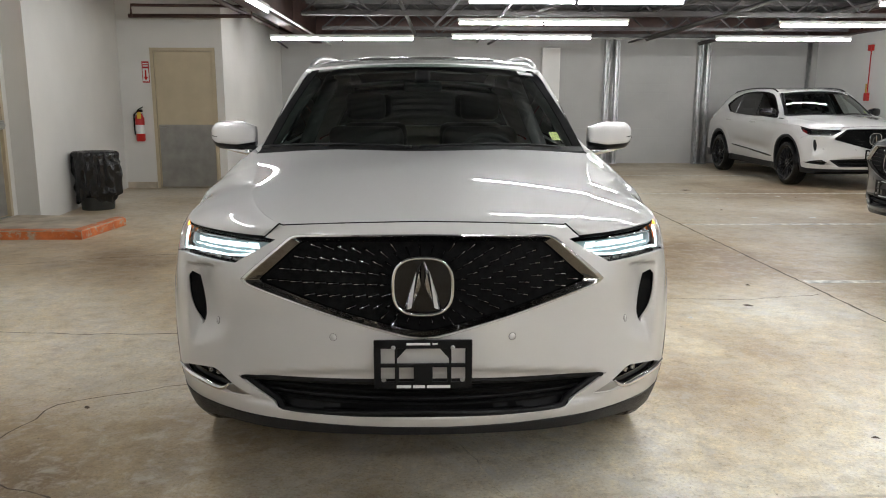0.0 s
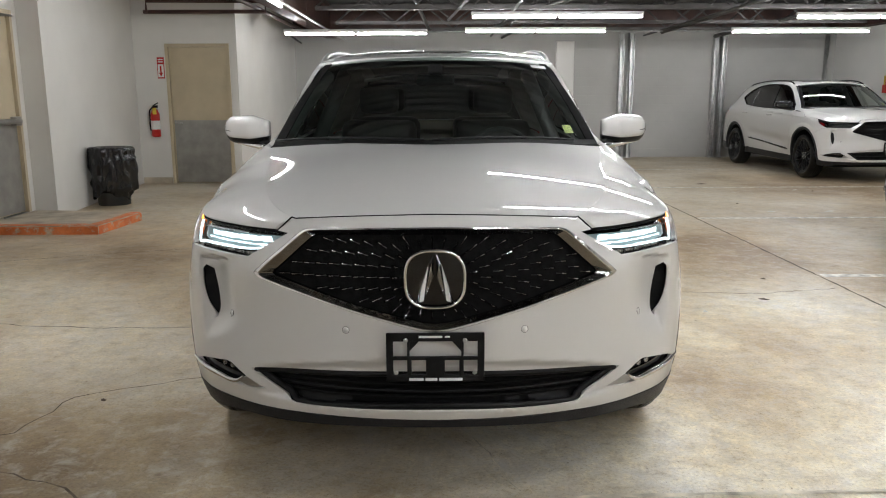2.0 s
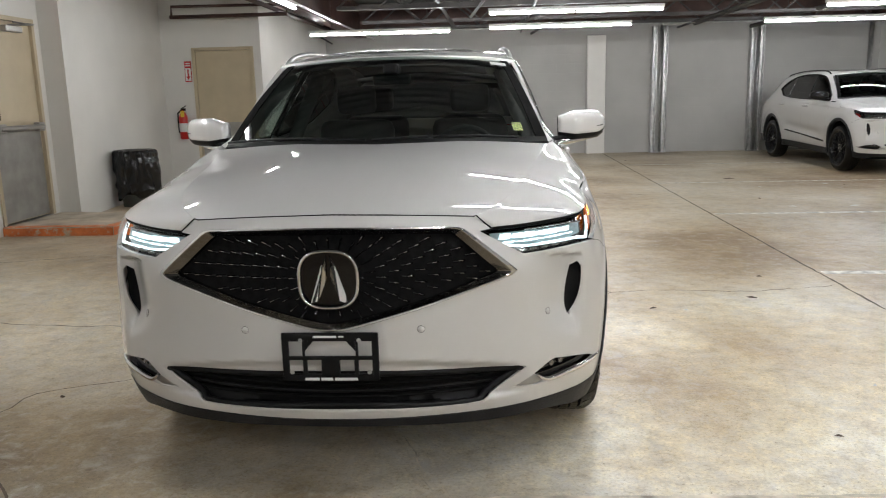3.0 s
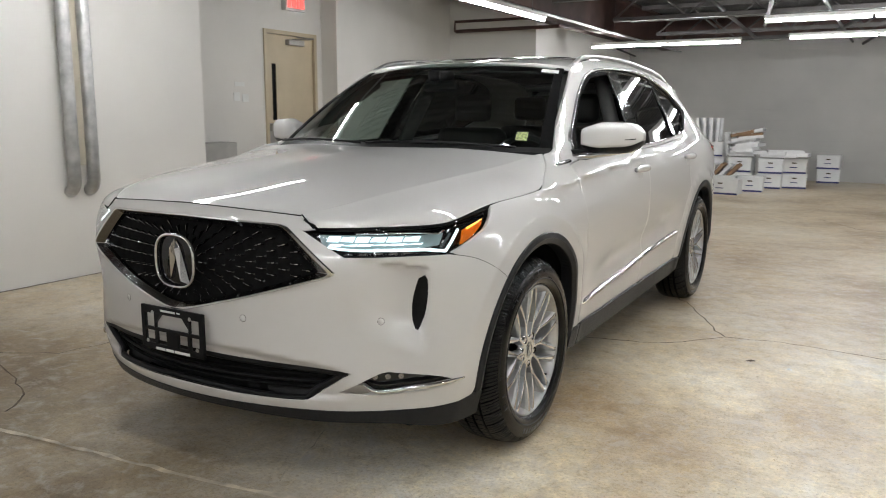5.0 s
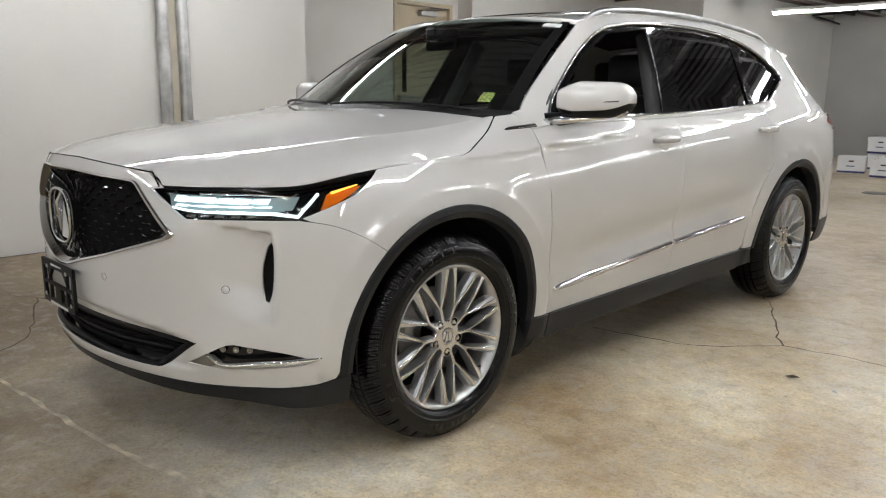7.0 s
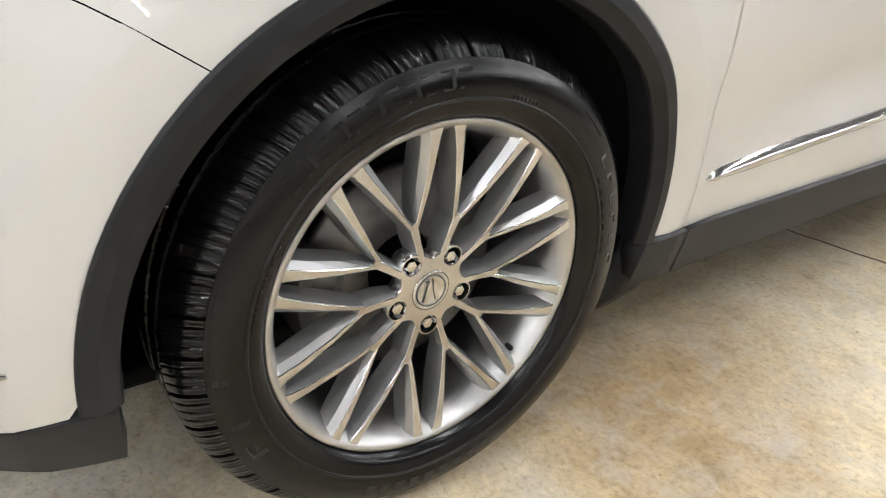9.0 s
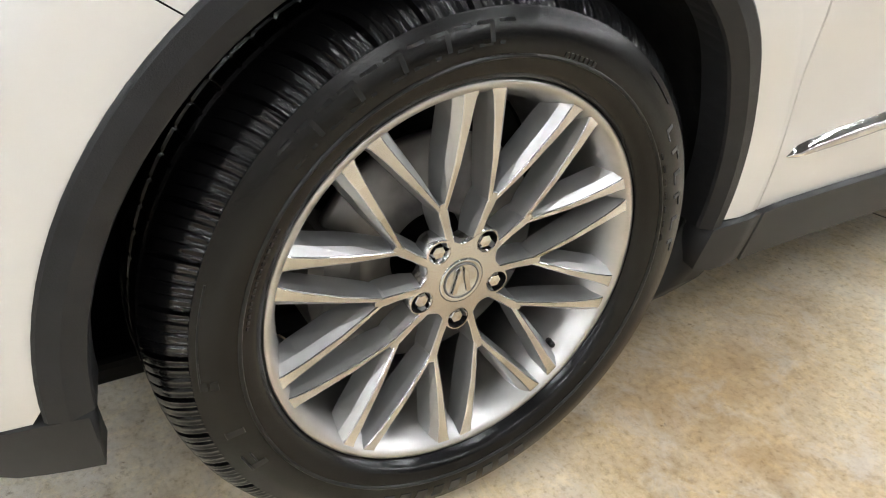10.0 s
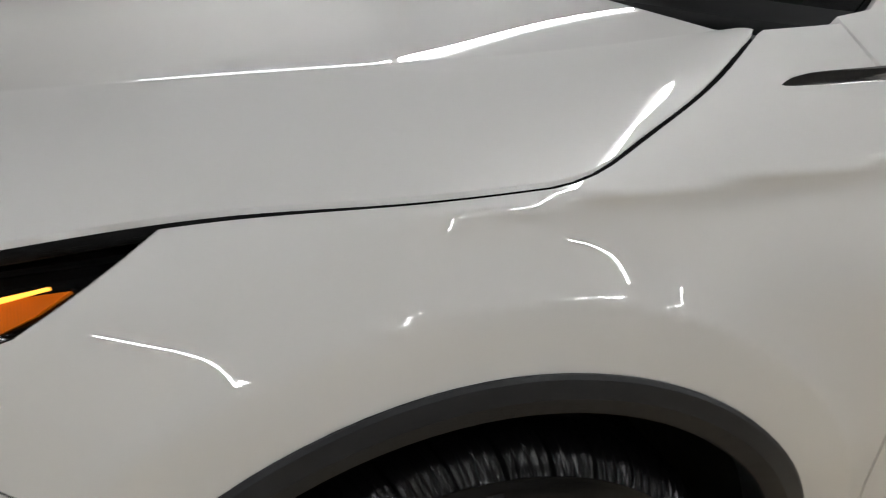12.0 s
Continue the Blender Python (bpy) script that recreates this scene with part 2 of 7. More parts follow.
M_ALLOYDARK = plain("satin_alloy", (0.50, 0.495, 0.49), 0.38, 1.0, vary=0.08, scale=14)
M_SILVER = plain("silver_wheel_paint", (0.52, 0.525, 0.53), 0.40, 0.9, vary=0.04, scale=20)
M_BLACKALLOY = plain("black_alloy", (0.03, 0.03, 0.032), 0.25, 0.6)
M_IRON = plain("brake_iron", (0.20, 0.19, 0.18), 0.45, 0.7, vary=0.2, scale=18)
M_WELL = plain("wheel_well_liner", (0.005, 0.005, 0.005), 0.9, spec=0.12, vary=0.3, scale=40, bump=0.3, bscale=150)
M_UNDER = plain("underbody", (0.006, 0.006, 0.006), 0.9, spec=0.1)
M_WSGLASS = pane("windscreen_glass", (0.52, 0.60, 0.57), 0.10)
M_SIDEGLASS = pane("side_glass", (0.58, 0.63, 0.60), 0.07)
M_PRIVACY = pane("privacy_glass", (0.030, 0.032, 0.032), 0.042)
M_LENS = pane("clear_lens", (0.92, 0.94, 0.95), 0.03)
M_DRL = glowing("daytime_light", (0.80, 0.95, 0.98), 1.7)
M_AMBER = glowing("amber_light", (1.0, 0.42, 0.05), 2.8)
M_TRAY = glowing("frosted_lamp_tray", (0.20, 0.26, 0.27), 0.13)
M_AMBERDIM = glowing("amber_reflector", (1.0, 0.25, 0.01), 0.2)
M_AMBERDIM.node_tree.nodes["Principled BSDF"].inputs["Base Color"].default_value = (0.42, 0.075, 0.002, 1)
M_AMBERDIM.node_tree.nodes["Principled BSDF"].inputs["Specular IOR Level"].default_value = 0.1
_nt = M_AMBERDIM.node_tree
_co, _wv, _mr = _nt.nodes.new("ShaderNodeTexCoord"), _nt.nodes.new("ShaderNodeTexWave"), _nt.nodes.new("ShaderNodeMapRange")
_wv.inputs["Scale"].default_value = 120.0
_wv.inputs["Distortion"].default_value = 0.6
_wv.bands_direction = "Y"
_mr.inputs["To Min"].default_value, _mr.inputs["To Max"].default_value = 0.03, 0.42
_nt.links.new(_co.outputs["Object"], _wv.inputs["Vector"])
_nt.links.new(_wv.outputs["Fac"], _mr.inputs["Value"])
_nt.links.new(_mr.outputs["Result"], _nt.nodes["Principled BSDF"].inputs["Emission Strength"])
M_TAIL = plain("red_lamp_plastic", (0.35, 0.01, 0.012), 0.12, coat=1.0)
M_SEAT = plain("dark_leather", (0.016, 0.014, 0.013), 0.5, bump=0.2, bscale=200)
M_TRIM = plain("dark_cabin_trim", (0.018, 0.018, 0.019), 0.6)
M_PALE = plain("grey_cabin_trim", (0.07, 0.069, 0.066), 0.7)
M_STICK = plain("white_sticker", (0.75, 0.76, 0.74), 0.5)
M_GREENSTICK = plain("green_sticker", (0.30, 0.38, 0.10), 0.5, vary=0.45, scale=90)
M_EXIT = glowing("red_exit_light", (1.0, 0.06, 0.05), 3.0)


# ---------------------------------------------------------------- mesh helpers
def empty(name, m=None):
    o = new(name)
    if m is not None:
        o.matrix_world = m
    return o


def link_mesh(name, me, mat, parent=None, label="", m=None):
    o = new(name, me)
    if mat is not None and not me.materials:
        me.materials.append(mat)
    if parent is not None:
        o.parent = parent
    if m is not None:
        o.matrix_basis = m
    if label:
        o["label"] = label
    return o


def part(name, bm, mat, parent=None, label="", smooth=False, m=None):
    me = bpy.data.meshes.new(name)
    bm.normal_update()
    bm.to_mesh(me)
    bm.free()
    if smooth:
        me.shade_smooth()
    return link_mesh(name, me, mat, parent, label, m)


def box_bm(x0, y0, z0, x1, y1, z1, bevel=0.0, bm=None):
    bm2 = bmesh.new()
    bmesh.ops.create_cube(bm2, size=1)
    for v in bm2.verts:
        v.co = Vector((x0 + (v.co.x + 0.5) * (x1 - x0), y0 + (v.co.y + 0.5) * (y1 - y0), z0 + (v.co.z + 0.5) * (z1 - z0)))
    if bevel:
        bmesh.ops.bevel(bm2, geom=bm2.edges[:], offset=bevel, segments=2, affect="EDGES", profile=0.5)
    if bm is None:
        return bm2
    join_bm(bm, bm2)
    return bm


def join_bm(bm, other, m=None):
    if m is not None:
        other.transform(m)
    base = [bm.verts.new(v.co) for v in other.verts]
    other.verts.index_update()
    for f in other.faces:
        try:
            bm.faces.new([base[v.index] for v in f.verts])
        except ValueError:
            pass
    other.free()


def mesh_arrays(name, verts, faces, normals=None, smooth=True):
    me = bpy.data.meshes.new(name)
    me.from_pydata([tuple(map(float, v)) for v in verts], [], [tuple(map(int, f)) for f in faces])
    me.update()
    if smooth:
        me.shade_smooth()
    if normals is not None:
        me.normals_split_custom_set_from_vertices([tuple(map(float, n)) for n in normals])
    return me


def tube_along(pts, r, sides=8, closed=False, squash=1.0):
    """Verts and faces of a round bar along a polyline; r may be one number or one for each point."""
    pts = np.asarray(pts, float)
    n = len(pts)
    rr = np.broadcast_to(np.asarray(r, float), (n,))
    if closed:
        tan = np.roll(pts, -1, 0) - np.roll(pts, 1, 0)
    else:
        tan = np.gradient(pts, axis=0)
    tan /= np.linalg.norm(tan, axis=1)[:, None] + 1e-12
    up = np.array([0, 0, 1.0]) if abs(tan[0][2]) < 0.9 else np.array([1.0, 0, 0])
    verts, faces = [], []
    prev = None
    for p, t, q in zip(pts, tan, rr):
        a = up if prev is None else prev
        a = a - t * (a @ t)
        a /= np.linalg.norm(a) + 1e-12
        prev = a
        b = np.cross(t, a)
        for k in range(sides):
            w = 2 * math.pi * k / sides
            verts.append(p + q * (a * math.cos(w) + squash * b * math.sin(w)))
    rings = n if closed else n - 1
    for i in range(rings):
        for k in range(sides):
            j = (i + 1) % n
            faces.append((i * sides + k, i * sides + (k + 1) % sides, j * sides + (k + 1) % sides, j * sides + k))
    if not closed:
        faces.append(tuple(range(sides))[::-1])
        faces.append(tuple((n - 1) * sides + k for k in range(sides)))
    return verts, faces


def rod(name, pts, r, mat, parent=None, sides=8, closed=False, label="", squash=1.0):
    v, f = tube_along(pts, r, sides, closed, squash)
    return link_mesh(name, mesh_arrays(name, v, f), mat, parent, label)


def lathe(profile, steps=64, axis="x"):
    """Verts and faces of a turned shape; profile is (along, radius)."""
    verts, faces = [], []
    n = len(profile)
    for k in range(steps):
        w = 2 * math.pi * k / steps
        for a, r in profile:
            verts.append((a, r * math.cos(w), r * math.sin(w)) if axis == "x" else (r * math.cos(w), r * math.sin(w), a))
    for k in range(steps):
        j = (k + 1) % steps
        for i in range(n - 1):
            faces.append((k * n + i, k * n + i + 1, j * n + i + 1, j * n + i))
    return verts, faces


def spline(ts, vals):
    """Natural cubic spline through the values."""
    ts, vals = np.asarray(ts, float), np.asarray(vals, float)
    n = len(ts)
    h = np.diff(ts)
    A = np.zeros((n, n))
    r = np.zeros((n,) + vals.shape[1:])
    A[0, 0] = A[-1, -1] = 1
    for i in range(1, n - 1):
        A[i, i - 1], A[i, i], A[i, i + 1] = h[i - 1], 2 * (h[i - 1] + h[i]), h[i]
        r[i] = 6 * ((vals[i + 1] - vals[i]) / h[i] - (vals[i] - vals[i - 1]) / h[i - 1])
    m2 = np.linalg.solve(A, r)

    def f(t):
        t = np.asarray(t, float)
        i = np.clip(np.searchsorted(ts, t) - 1, 0, n - 2)
        a, b, hh = ts[i], ts[i + 1], h[i]
        u, w = (b - t), (t - a)
        if vals.ndim > 1:
            u, w, hh = u[..., None], w[..., None], hh[..., None]
        return (m2[i] * u**3 + m2[i + 1] * w**3) / (6 * hh) + (vals[i] / hh - m2[i] * hh / 6) * u + (vals[i + 1] / hh - m2[i + 1] * hh / 6) * w

    return f


def pchip(xs, ys):
    """Monotone cubic through the values, level beyond the ends' slopes."""
    xs, ys = np.asarray(xs, float), np.asarray(ys, float)
    h, d = np.diff(xs), np.diff(ys) / np.diff(xs)
    m = np.empty(len(xs))
    m[0], m[-1] = d[0], d[-1]
    for i in range(1, len(xs) - 1):
        if d[i - 1] * d[i] <= 0:
            m[i] = 0
        else:
            w1, w2 = 2 * h[i] + h[i - 1], h[i] + 2 * h[i - 1]
            m[i] = (w1 + w2) / (w1 / d[i - 1] + w2 / d[i])

    def f(x):
        x = np.asarray(x, float)
        i = np.clip(np.searchsorted(xs, x) - 1, 0, len(xs) - 2)
        t = (x - xs[i]) / h[i]
        c = np.clip(t, 0, 1)
        y = (2 * c**3 - 3 * c**2 + 1) * ys[i] + (c**3 - 2 * c**2 + c) * h[i] * m[i] + (-2 * c**3 + 3 * c**2) * ys[i + 1] + (c**3 - c**2) * h[i] * m[i + 1]
        return y + np.where(t < 0, t * h[i] * m[i], 0) + np.where(t > 1, (t - 1) * h[i] * m[i + 1], 0)

    return f

# ---------------------------------------------------------------- the car's skin
# Plan of the body at its widest: (x, y) from the nose's middle round the corner to the tail's middle.
PLAN = np.array([(0, -0.987), (0.15, -0.979), (0.288, -0.956), (0.46, -0.902), (0.6, -0.838), (0.707, -0.767), (0.79, -0.695), (0.86, -0.61), (0.9, -0.515), (0.93, -0.4), (0.948, -0.27), (0.956, -0.05), (0.958, 0.3), (0.957, 0.8), (0.958, 1.4), (0.957, 2.1), (0.955, 2.7), (0.945, 3.15), (0.915, 3.5), (0.86, 3.74), (0.75, 3.9), (0.5, 4.0), (0.25, 4.035), (0, 4.045)])
_seg = np.r_[0, np.cumsum(np.linalg.norm(np.diff(PLAN, axis=0), axis=1))]
S_END = float(_seg[-1])
_wide = np.concatenate([PLAN[4:0:-1] * (-1, 1), PLAN, PLAN[-2:-6:-1] * (-1, 1)])
plan_at = spline(np.concatenate([-_seg[4:0:-1], _seg, 2 * S_END - _seg[-2:-6:-1]]), _wide)

# How far the skin lies outside (+) or inside (-) that plan, by height, at stations named by their y on the flank.
_S = lambda i: float(_seg[i])
SKIN = [
    (0.0, [(0.2, -0.1), (0.3, -0.05), (0.36, -0.02), (0.45, 0.0), (0.65, 0.002), (0.82, -0.022), (0.965, -0.062), (1.02, -0.09), (1.1, -0.2)]),
    (_S(2), [(0.2, -0.1), (0.3, -0.05), (0.36, -0.02), (0.45, 0.0), (0.65, 0.002), (0.82, -0.012), (0.965, -0.04), (1.02, -0.065), (1.1, -0.2)]),
    (_S(4), [(0.2, -0.09), (0.3, -0.035), (0.37, -0.012), (0.45, 0.004), (0.65, 0.0), (0.82, 0.016), (0.9, 0.0), (0.965, -0.022), (1.02, -0.06), (1.1, -0.2)]),
    (_S(6), [(0.2, -0.08), (0.3, -0.03), (0.38, -0.004), (0.45, 0.006), (0.62, 0.0), (0.82, 0.006), (0.88, 0.004), (0.93, -0.008), (0.965, -0.028), (1.02, -0.08), (1.1, -0.2)]),
    (_S(8), [(0.2, -0.06), (0.3, -0.02), (0.38, 0.002), (0.47, 0.012), (0.62, 0.018), (0.75, 0.018), (0.82, 0.012), (0.88, 0.002), (0.94, -0.014), (0.972, -0.032), (1.0, -0.06), (1.1, -0.2)]),
    (_S(10), [(0.2, -0.05), (0.3, -0.02), (0.45, 0.0), (0.65, 0.006), (0.82, 0.002), (0.9, -0.012), (0.955, -0.034), (0.985, -0.056), (1.003, -0.078), (1.1, -0.22)]),
    (_S(11), [(0.2, -0.05), (0.3, -0.03), (0.45, -0.012), (0.65, 0.0), (0.82, 0.002), (0.92, -0.006), (0.97, -0.014), (1.006, -0.026), (1.03, -0.052), (1.08, -0.12), (1.2, -0.3)]),
    (_S(12), [(0.2, -0.08), (0.3, -0.06), (0.45, -0.04), (0.58, -0.022), (0.72, 0.0), (0.88, 0.004), (0.96, -0.004), (1.01, -0.013), (1.032, -0.022), (1.06, -0.046), (1.105, -0.085), (1.16, -0.16), (1.3, -0.3), (1.6, -0.55)]),
    (_S(12) + 0.32, [(0.2, -0.09), (0.3, -0.065), (0.45, -0.042), (0.58, -0.026), (0.72, -0.002), (0.88, 0.005), (0.96, -0.004), (1.03, -0.022), (1.09, -0.055), (1.14, -0.11), (1.2, -0.165), (1.3, -0.225), (1.45, -0.3), (1.55, -0.345), (1.6, -0.375), (1.65, -0.44)]),
    (_S(13) + 0.3, [(0.2, -0.09), (0.3, -0.065), (0.45, -0.04), (0.58, -0.026), (0.72, -0.004), (0.88, 0.004), (0.98, -0.002), (1.05, -0.018), (1.1, -0.05), (1.14, -0.09), (1.2, -0.118), (1.3, -0.165), (1.45, -0.245), (1.55, -0.3), (1.6, -0.34), (1.65, -0.42)]),
    (_S(14), [(0.2, -0.09), (0.3, -0.065), (0.45, -0.04), (0.58, -0.024), (0.72, -0.004), (0.88, 0.003), (1.0, -0.004), (1.07, -0.022), (1.11, -0.05), (1.14, -0.085), (1.2, -0.11), (1.3, -0.155), (1.45, -0.23), (1.56, -0.29), (1.61, -0.335), (1.66, -0.43)]),
    (_S(15), [(0.2, -0.09), (0.3, -0.065), (0.45, -0.035), (0.58, -0.018), (0.72, -0.002), (0.88, 0.004), (1.02, -0.004), (1.09, -0.024), (1.13, -0.05), (1.165, -0.085), (1.23, -0.115), (1.35, -0.175), (1.46, -0.235), (1.57, -0.3), (1.62, -0.345), (1.67, -0.44)]),
    (_S(16), [(0.2, -0.08), (0.3, -0.05), (0.45, -0.02), (0.65, 0.0), (0.85, 0.006), (1.02, 0.0), (1.1, -0.022), (1.17, -0.06), (1.21, -0.09), (1.3, -0.145), (1.42, -0.22), (1.52, -0.285), (1.58, -0.335), (1.65, -0.45)]),
    (_S(17), [(0.2, -0.08), (0.3, -0.04), (0.45, -0.01), (0.65, 0.002), (0.85, 0.008), (1.02, 0.0), (1.1, -0.02), (1.2, -0.085), (1.32, -0.165), (1.45, -0.255), (1.54, -0.32), (1.6, -0.42)]),
    (_S(18), [(0.2, -0.08), (0.3, -0.03), (0.45, -0.005), (0.65, 0.0), (0.85, 0.004), (1.0, -0.005), (1.08, -0.03), (1.2, -0.12), (1.35, -0.24), (1.48, -0.34), (1.6, -0.48)]),
    (_S(20), [(0.2, -0.09), (0.35, -0.02), (0.5, 0.0), (0.7, 0.0), (0.9, -0.03), (1.05, -0.06), (1.2, -0.2), (1.35, -0.33), (1.5, -0.46), (1.6, -0.6)]),
    (S_END, [(0.2, -0.09), (0.35, -0.02), (0.5, 0.0), (0.7, -0.01), (0.9, -0.05), (1.05, -0.09), (1.2, -0.22), (1.35, -0.36), (1.5, -0.49), (1.6, -0.62)]),
]
_st = np.array([s for s, _ in SKIN])
_pf = [pchip([a for a, _ in p], [b for _, b in p]) for _, p in SKIN]
AXLE_F, AXLE_R, HUB_Z, ARCH_R = 0.0, 2.89, 0.382, 0.484
SCOOP_S = 0.905


def rough_depth(s, z):
    s, z = np.broadcast_arrays(np.asarray(s, float), np.asarray(z, float))
    table = np.stack([f(z) for f in _pf], 0)
    i = np.clip(np.searchsorted(_st, s) - 1, 0, len(_st) - 2)
    h = _st[i + 1] - _st[i]
    t = (s - _st[i]) / h
    pick = lambda k: np.take_along_axis(table, np.clip(k, 0, len(_st) - 1)[None], 0)[0]
    p0, p1, p2, p3 = pick(i - 1), pick(i), pick(i + 1), pick(i + 2)
    hm = np.where(i > 0, _st[i + 1] - _st[np.clip(i - 1, 0, None)], h)
    hp = np.where(i < len(_st) - 2, _st[np.clip(i + 2, None, len(_st) - 1)] - _st[i], h)
    m1, m2 = (p2 - p0) / hm * h, (p3 - p1) / hp * h
    return (2 * t**3 - 3 * t**2 + 1) * p1 + (t**3 - 2 * t**2 + t) * m1 + (-2 * t**3 + 3 * t**2) * p2 + (t**3 - t**2) * m2



# the same, evened out over a hand's width so that no ripple is left
_ts, _tz = np.arange(0, S_END + 0.02, 0.02), np.arange(0.18, 1.70, 0.006)
_raw = rough_depth(*np.meshgrid(np.clip(_ts, 0, S_END), _tz, indexing="ij"))


def evened(a, axis, sigma):
    n = int(3.5 * sigma) + 1
    k = np.exp(-0.5 * (np.arange(-n, n + 1) / sigma) ** 2)
    pad = [(0, 0), (0, 0)]
    pad[axis] = (n, n)
    a = np.pad(a, pad, mode="reflect", reflect_type="even" if axis == 0 else "odd")
    return np.apply_along_axis(lambda r: np.convolve(r, k / k.sum(), mode="valid"), axis, a)


_even = evened(evened(_raw, 0, 2.6), 1, 2.2)


def cubic(p0, p1, p2, p3, t):
    return p1 + 0.5 * t * (p2 - p0 + t * (2 * p0 - 5 * p1 + 4 * p2 - p3 + t * (3 * (p1 - p2) + p3 - p0)))


def skin_depth(s, z):
    s, z = np.broadcast_arrays(np.asarray(s, float), np.asarray(z, float))
    fs, fz = s / 0.02, (z - 0.18) / 0.006
    i, j = np.clip(np.floor(fs).astype(int), 0, len(_ts) - 2), np.clip(np.floor(fz).astype(int), 0, len(_tz) - 2)
    u, v = fs - i, np.clip(fz - j, -1, 2)
    row = lambda k: cubic(*[_even[np.clip(i + k, 0, len(_ts) - 1), np.clip(j + q, 0, len(_tz) - 1)] for q in (-1, 0, 1, 2)], v)
    return cubic(row(-1), row(0), row(1), row(2), u)


def skin(s, z):
    """Point of the body's skin at s metres along the plan from the nose (minus: the right-hand side) and height z."""
    s, z = np.broadcast_arrays(np.asarray(s, float), np.asarray(z, float))
    side, a = np.where(s < 0, -1.0, 1.0), np.abs(s)
    c, e = plan_at(a), plan_at(a + 1e-4) - plan_at(a - 1e-4)
    e /= np.linalg.norm(e, axis=-1, keepdims=True) + 1e-15
    d = skin_depth(a, z)
    ease = lambda q: q * q * (3 - 2 * q)
    ramp = lambda q, lo, hi: ease(np.clip((q - lo) / (hi - lo), 0, 1))
    cx, cy = c[..., 0], c[..., 1]
    for ay in (AXLE_F, AXLE_R):
        # the flat ring round the wheel arch
        r = np.hypot(cy - ay, z - HUB_Z)
        past = np.sqrt(np.clip(r - 0.551, 0, None) ** 2 + 2.5e-5) - 0.005
        d = d + 0.0120 * np.exp(-past / 0.034) * (cx > 0.7)
    # the shoulder's crease: a hollow just under a crisp line
    zc = 1.0160 + 0.0536 * (cy - 0.02)
    t = np.clip(zc - z, 0, 1) / 0.032
    d = d - 0.0120 * t * np.exp(1 - t) * ramp(cy, -0.2, 0.05) * (1 - ramp(cy, 1.2, 3.0)) * (cx > 0.7)
    # the doors' hollow above the sill strip
    zt = 0.455 + 0.08 * (cy - 0.6)
    d = d - 0.024 * np.exp(-(((z - zt - 0.10) / 0.075) ** 2)) * ramp(cy, 0.62, 1.0) * (1 - ramp(cy, 2.0, 2.35)) * (cx > 0.7)
    # the scoop that leads to the bumper's upright vent
    k = np.clip((a - SCOOP_S + 0.24) / 0.225, 0, 1)
    back = np.clip((SCOOP_S + 0.022 - a) / 0.030, 0, 1)
    zw = np.clip((z - 0.52 - 0.35 * np.clip(SCOOP_S - a, 0, 0.3)) / 0.12, 0, 1) * np.clip((0.866 - 0.15 * np.clip(a - SCOOP_S + 0.22, 0, 0.24) - z) / 0.014, 0, 1)
    d = d - 0.040 * ease(k) * ease(back) * ease(zw)
    # the bumper's brow over the lower intake
    zb = 0.556 - 0.06 * (cx / 0.6) ** 2
    d = d - 0.022 * ramp(-z, -zb, -zb + 0.034) * ramp(z, 0.366, 0.392) * (1 - ramp(cx, 0.52, 0.66)) * (cy < 1)
    n = np.stack([e[..., 1], -e[..., 0]], -1)
    x, y = c[..., 0] + n[..., 0] * d, c[..., 1] + n[..., 1] * d
    return np.stack([x * side, y, z], -1)


def skin_normal(s, z):
    q = 2e-3
    a, b = skin(s + q, z) - skin(s - q, z), skin(s, z + q) - skin(s, z - q)
    n = np.cross(a, b)
    return n / (np.linalg.norm(n, axis=-1, keepdims=True) + 1e-15)


_sg = np.linspace(0, S_END, 1600)
_sy = plan_at(_sg)[:, 1]


def at_x(x, z):
    """(s, z) of the nose's skin at |x|."""
    p = skin(_sg[:420], np.full(420, z))
    k = int(np.argmax(p[:, 0] > abs(x)))
    k = max(k, 1)
    f = (abs(x) - p[k - 1, 0]) / (p[k, 0] - p[k - 1, 0] + 1e-12)
    s = _sg[k - 1] + f * (_sg[k] - _sg[k - 1])
    return (math.copysign(s, x) if x else 0.0, z)


def at_y(y, z):
    """(s, z) of the left flank's skin at y."""
    s0 = float(np.interp(y, _sy, _sg))
    near = np.linspace(max(0.0, s0 - 0.45), min(S_END, s0 + 0.45), 280)
    p = skin(near, np.full(280, z))
    return (float(np.interp(y, p[:, 1], near)), z)


def smooth_loop(pts, step=0.02, corners=()):
    """A closed outline through pts, straight at the listed corner indexes' neighbours only where they are corners."""
    out = []
    n = len(pts)
    P = np.asarray(pts, float)
    for i in range(n):
        a, b, c, d = P[(i - 1) % n], P[i], P[(i + 1) % n], P[(i + 2) % n]
        if i in corners:
            a = 2 * b - c
        if (i + 1) % n in corners:
            d = 2 * c - b
        k = max(1, int(np.linalg.norm(c - b) / step))
        for j in range(k):
            t = j / k
            out.append(0.5 * ((2 * b) + (c - a) * t + (2 * a - 5 * b + 4 * c - d) * t * t + (3 * b - a - 3 * c + d) * t**3))
    return np.array(out)


def straight_loop(pts, step=0.02):
    return smooth_loop(pts, step, corners=range(len(pts)))


def inside(px, py, loop):
    x1, y1 = loop[:, 0], loop[:, 1]
    x2, y2 = np.roll(x1, -1), np.roll(y1, -1)
    out = np.zeros(len(px), bool)
    for a, b, c, d in zip(x1, y1, x2, y2):
        if b == d:
            continue
        out ^= ((b > py) != (d > py)) & (px < (c - a) * (py - b) / (d - b) + a)
    return out


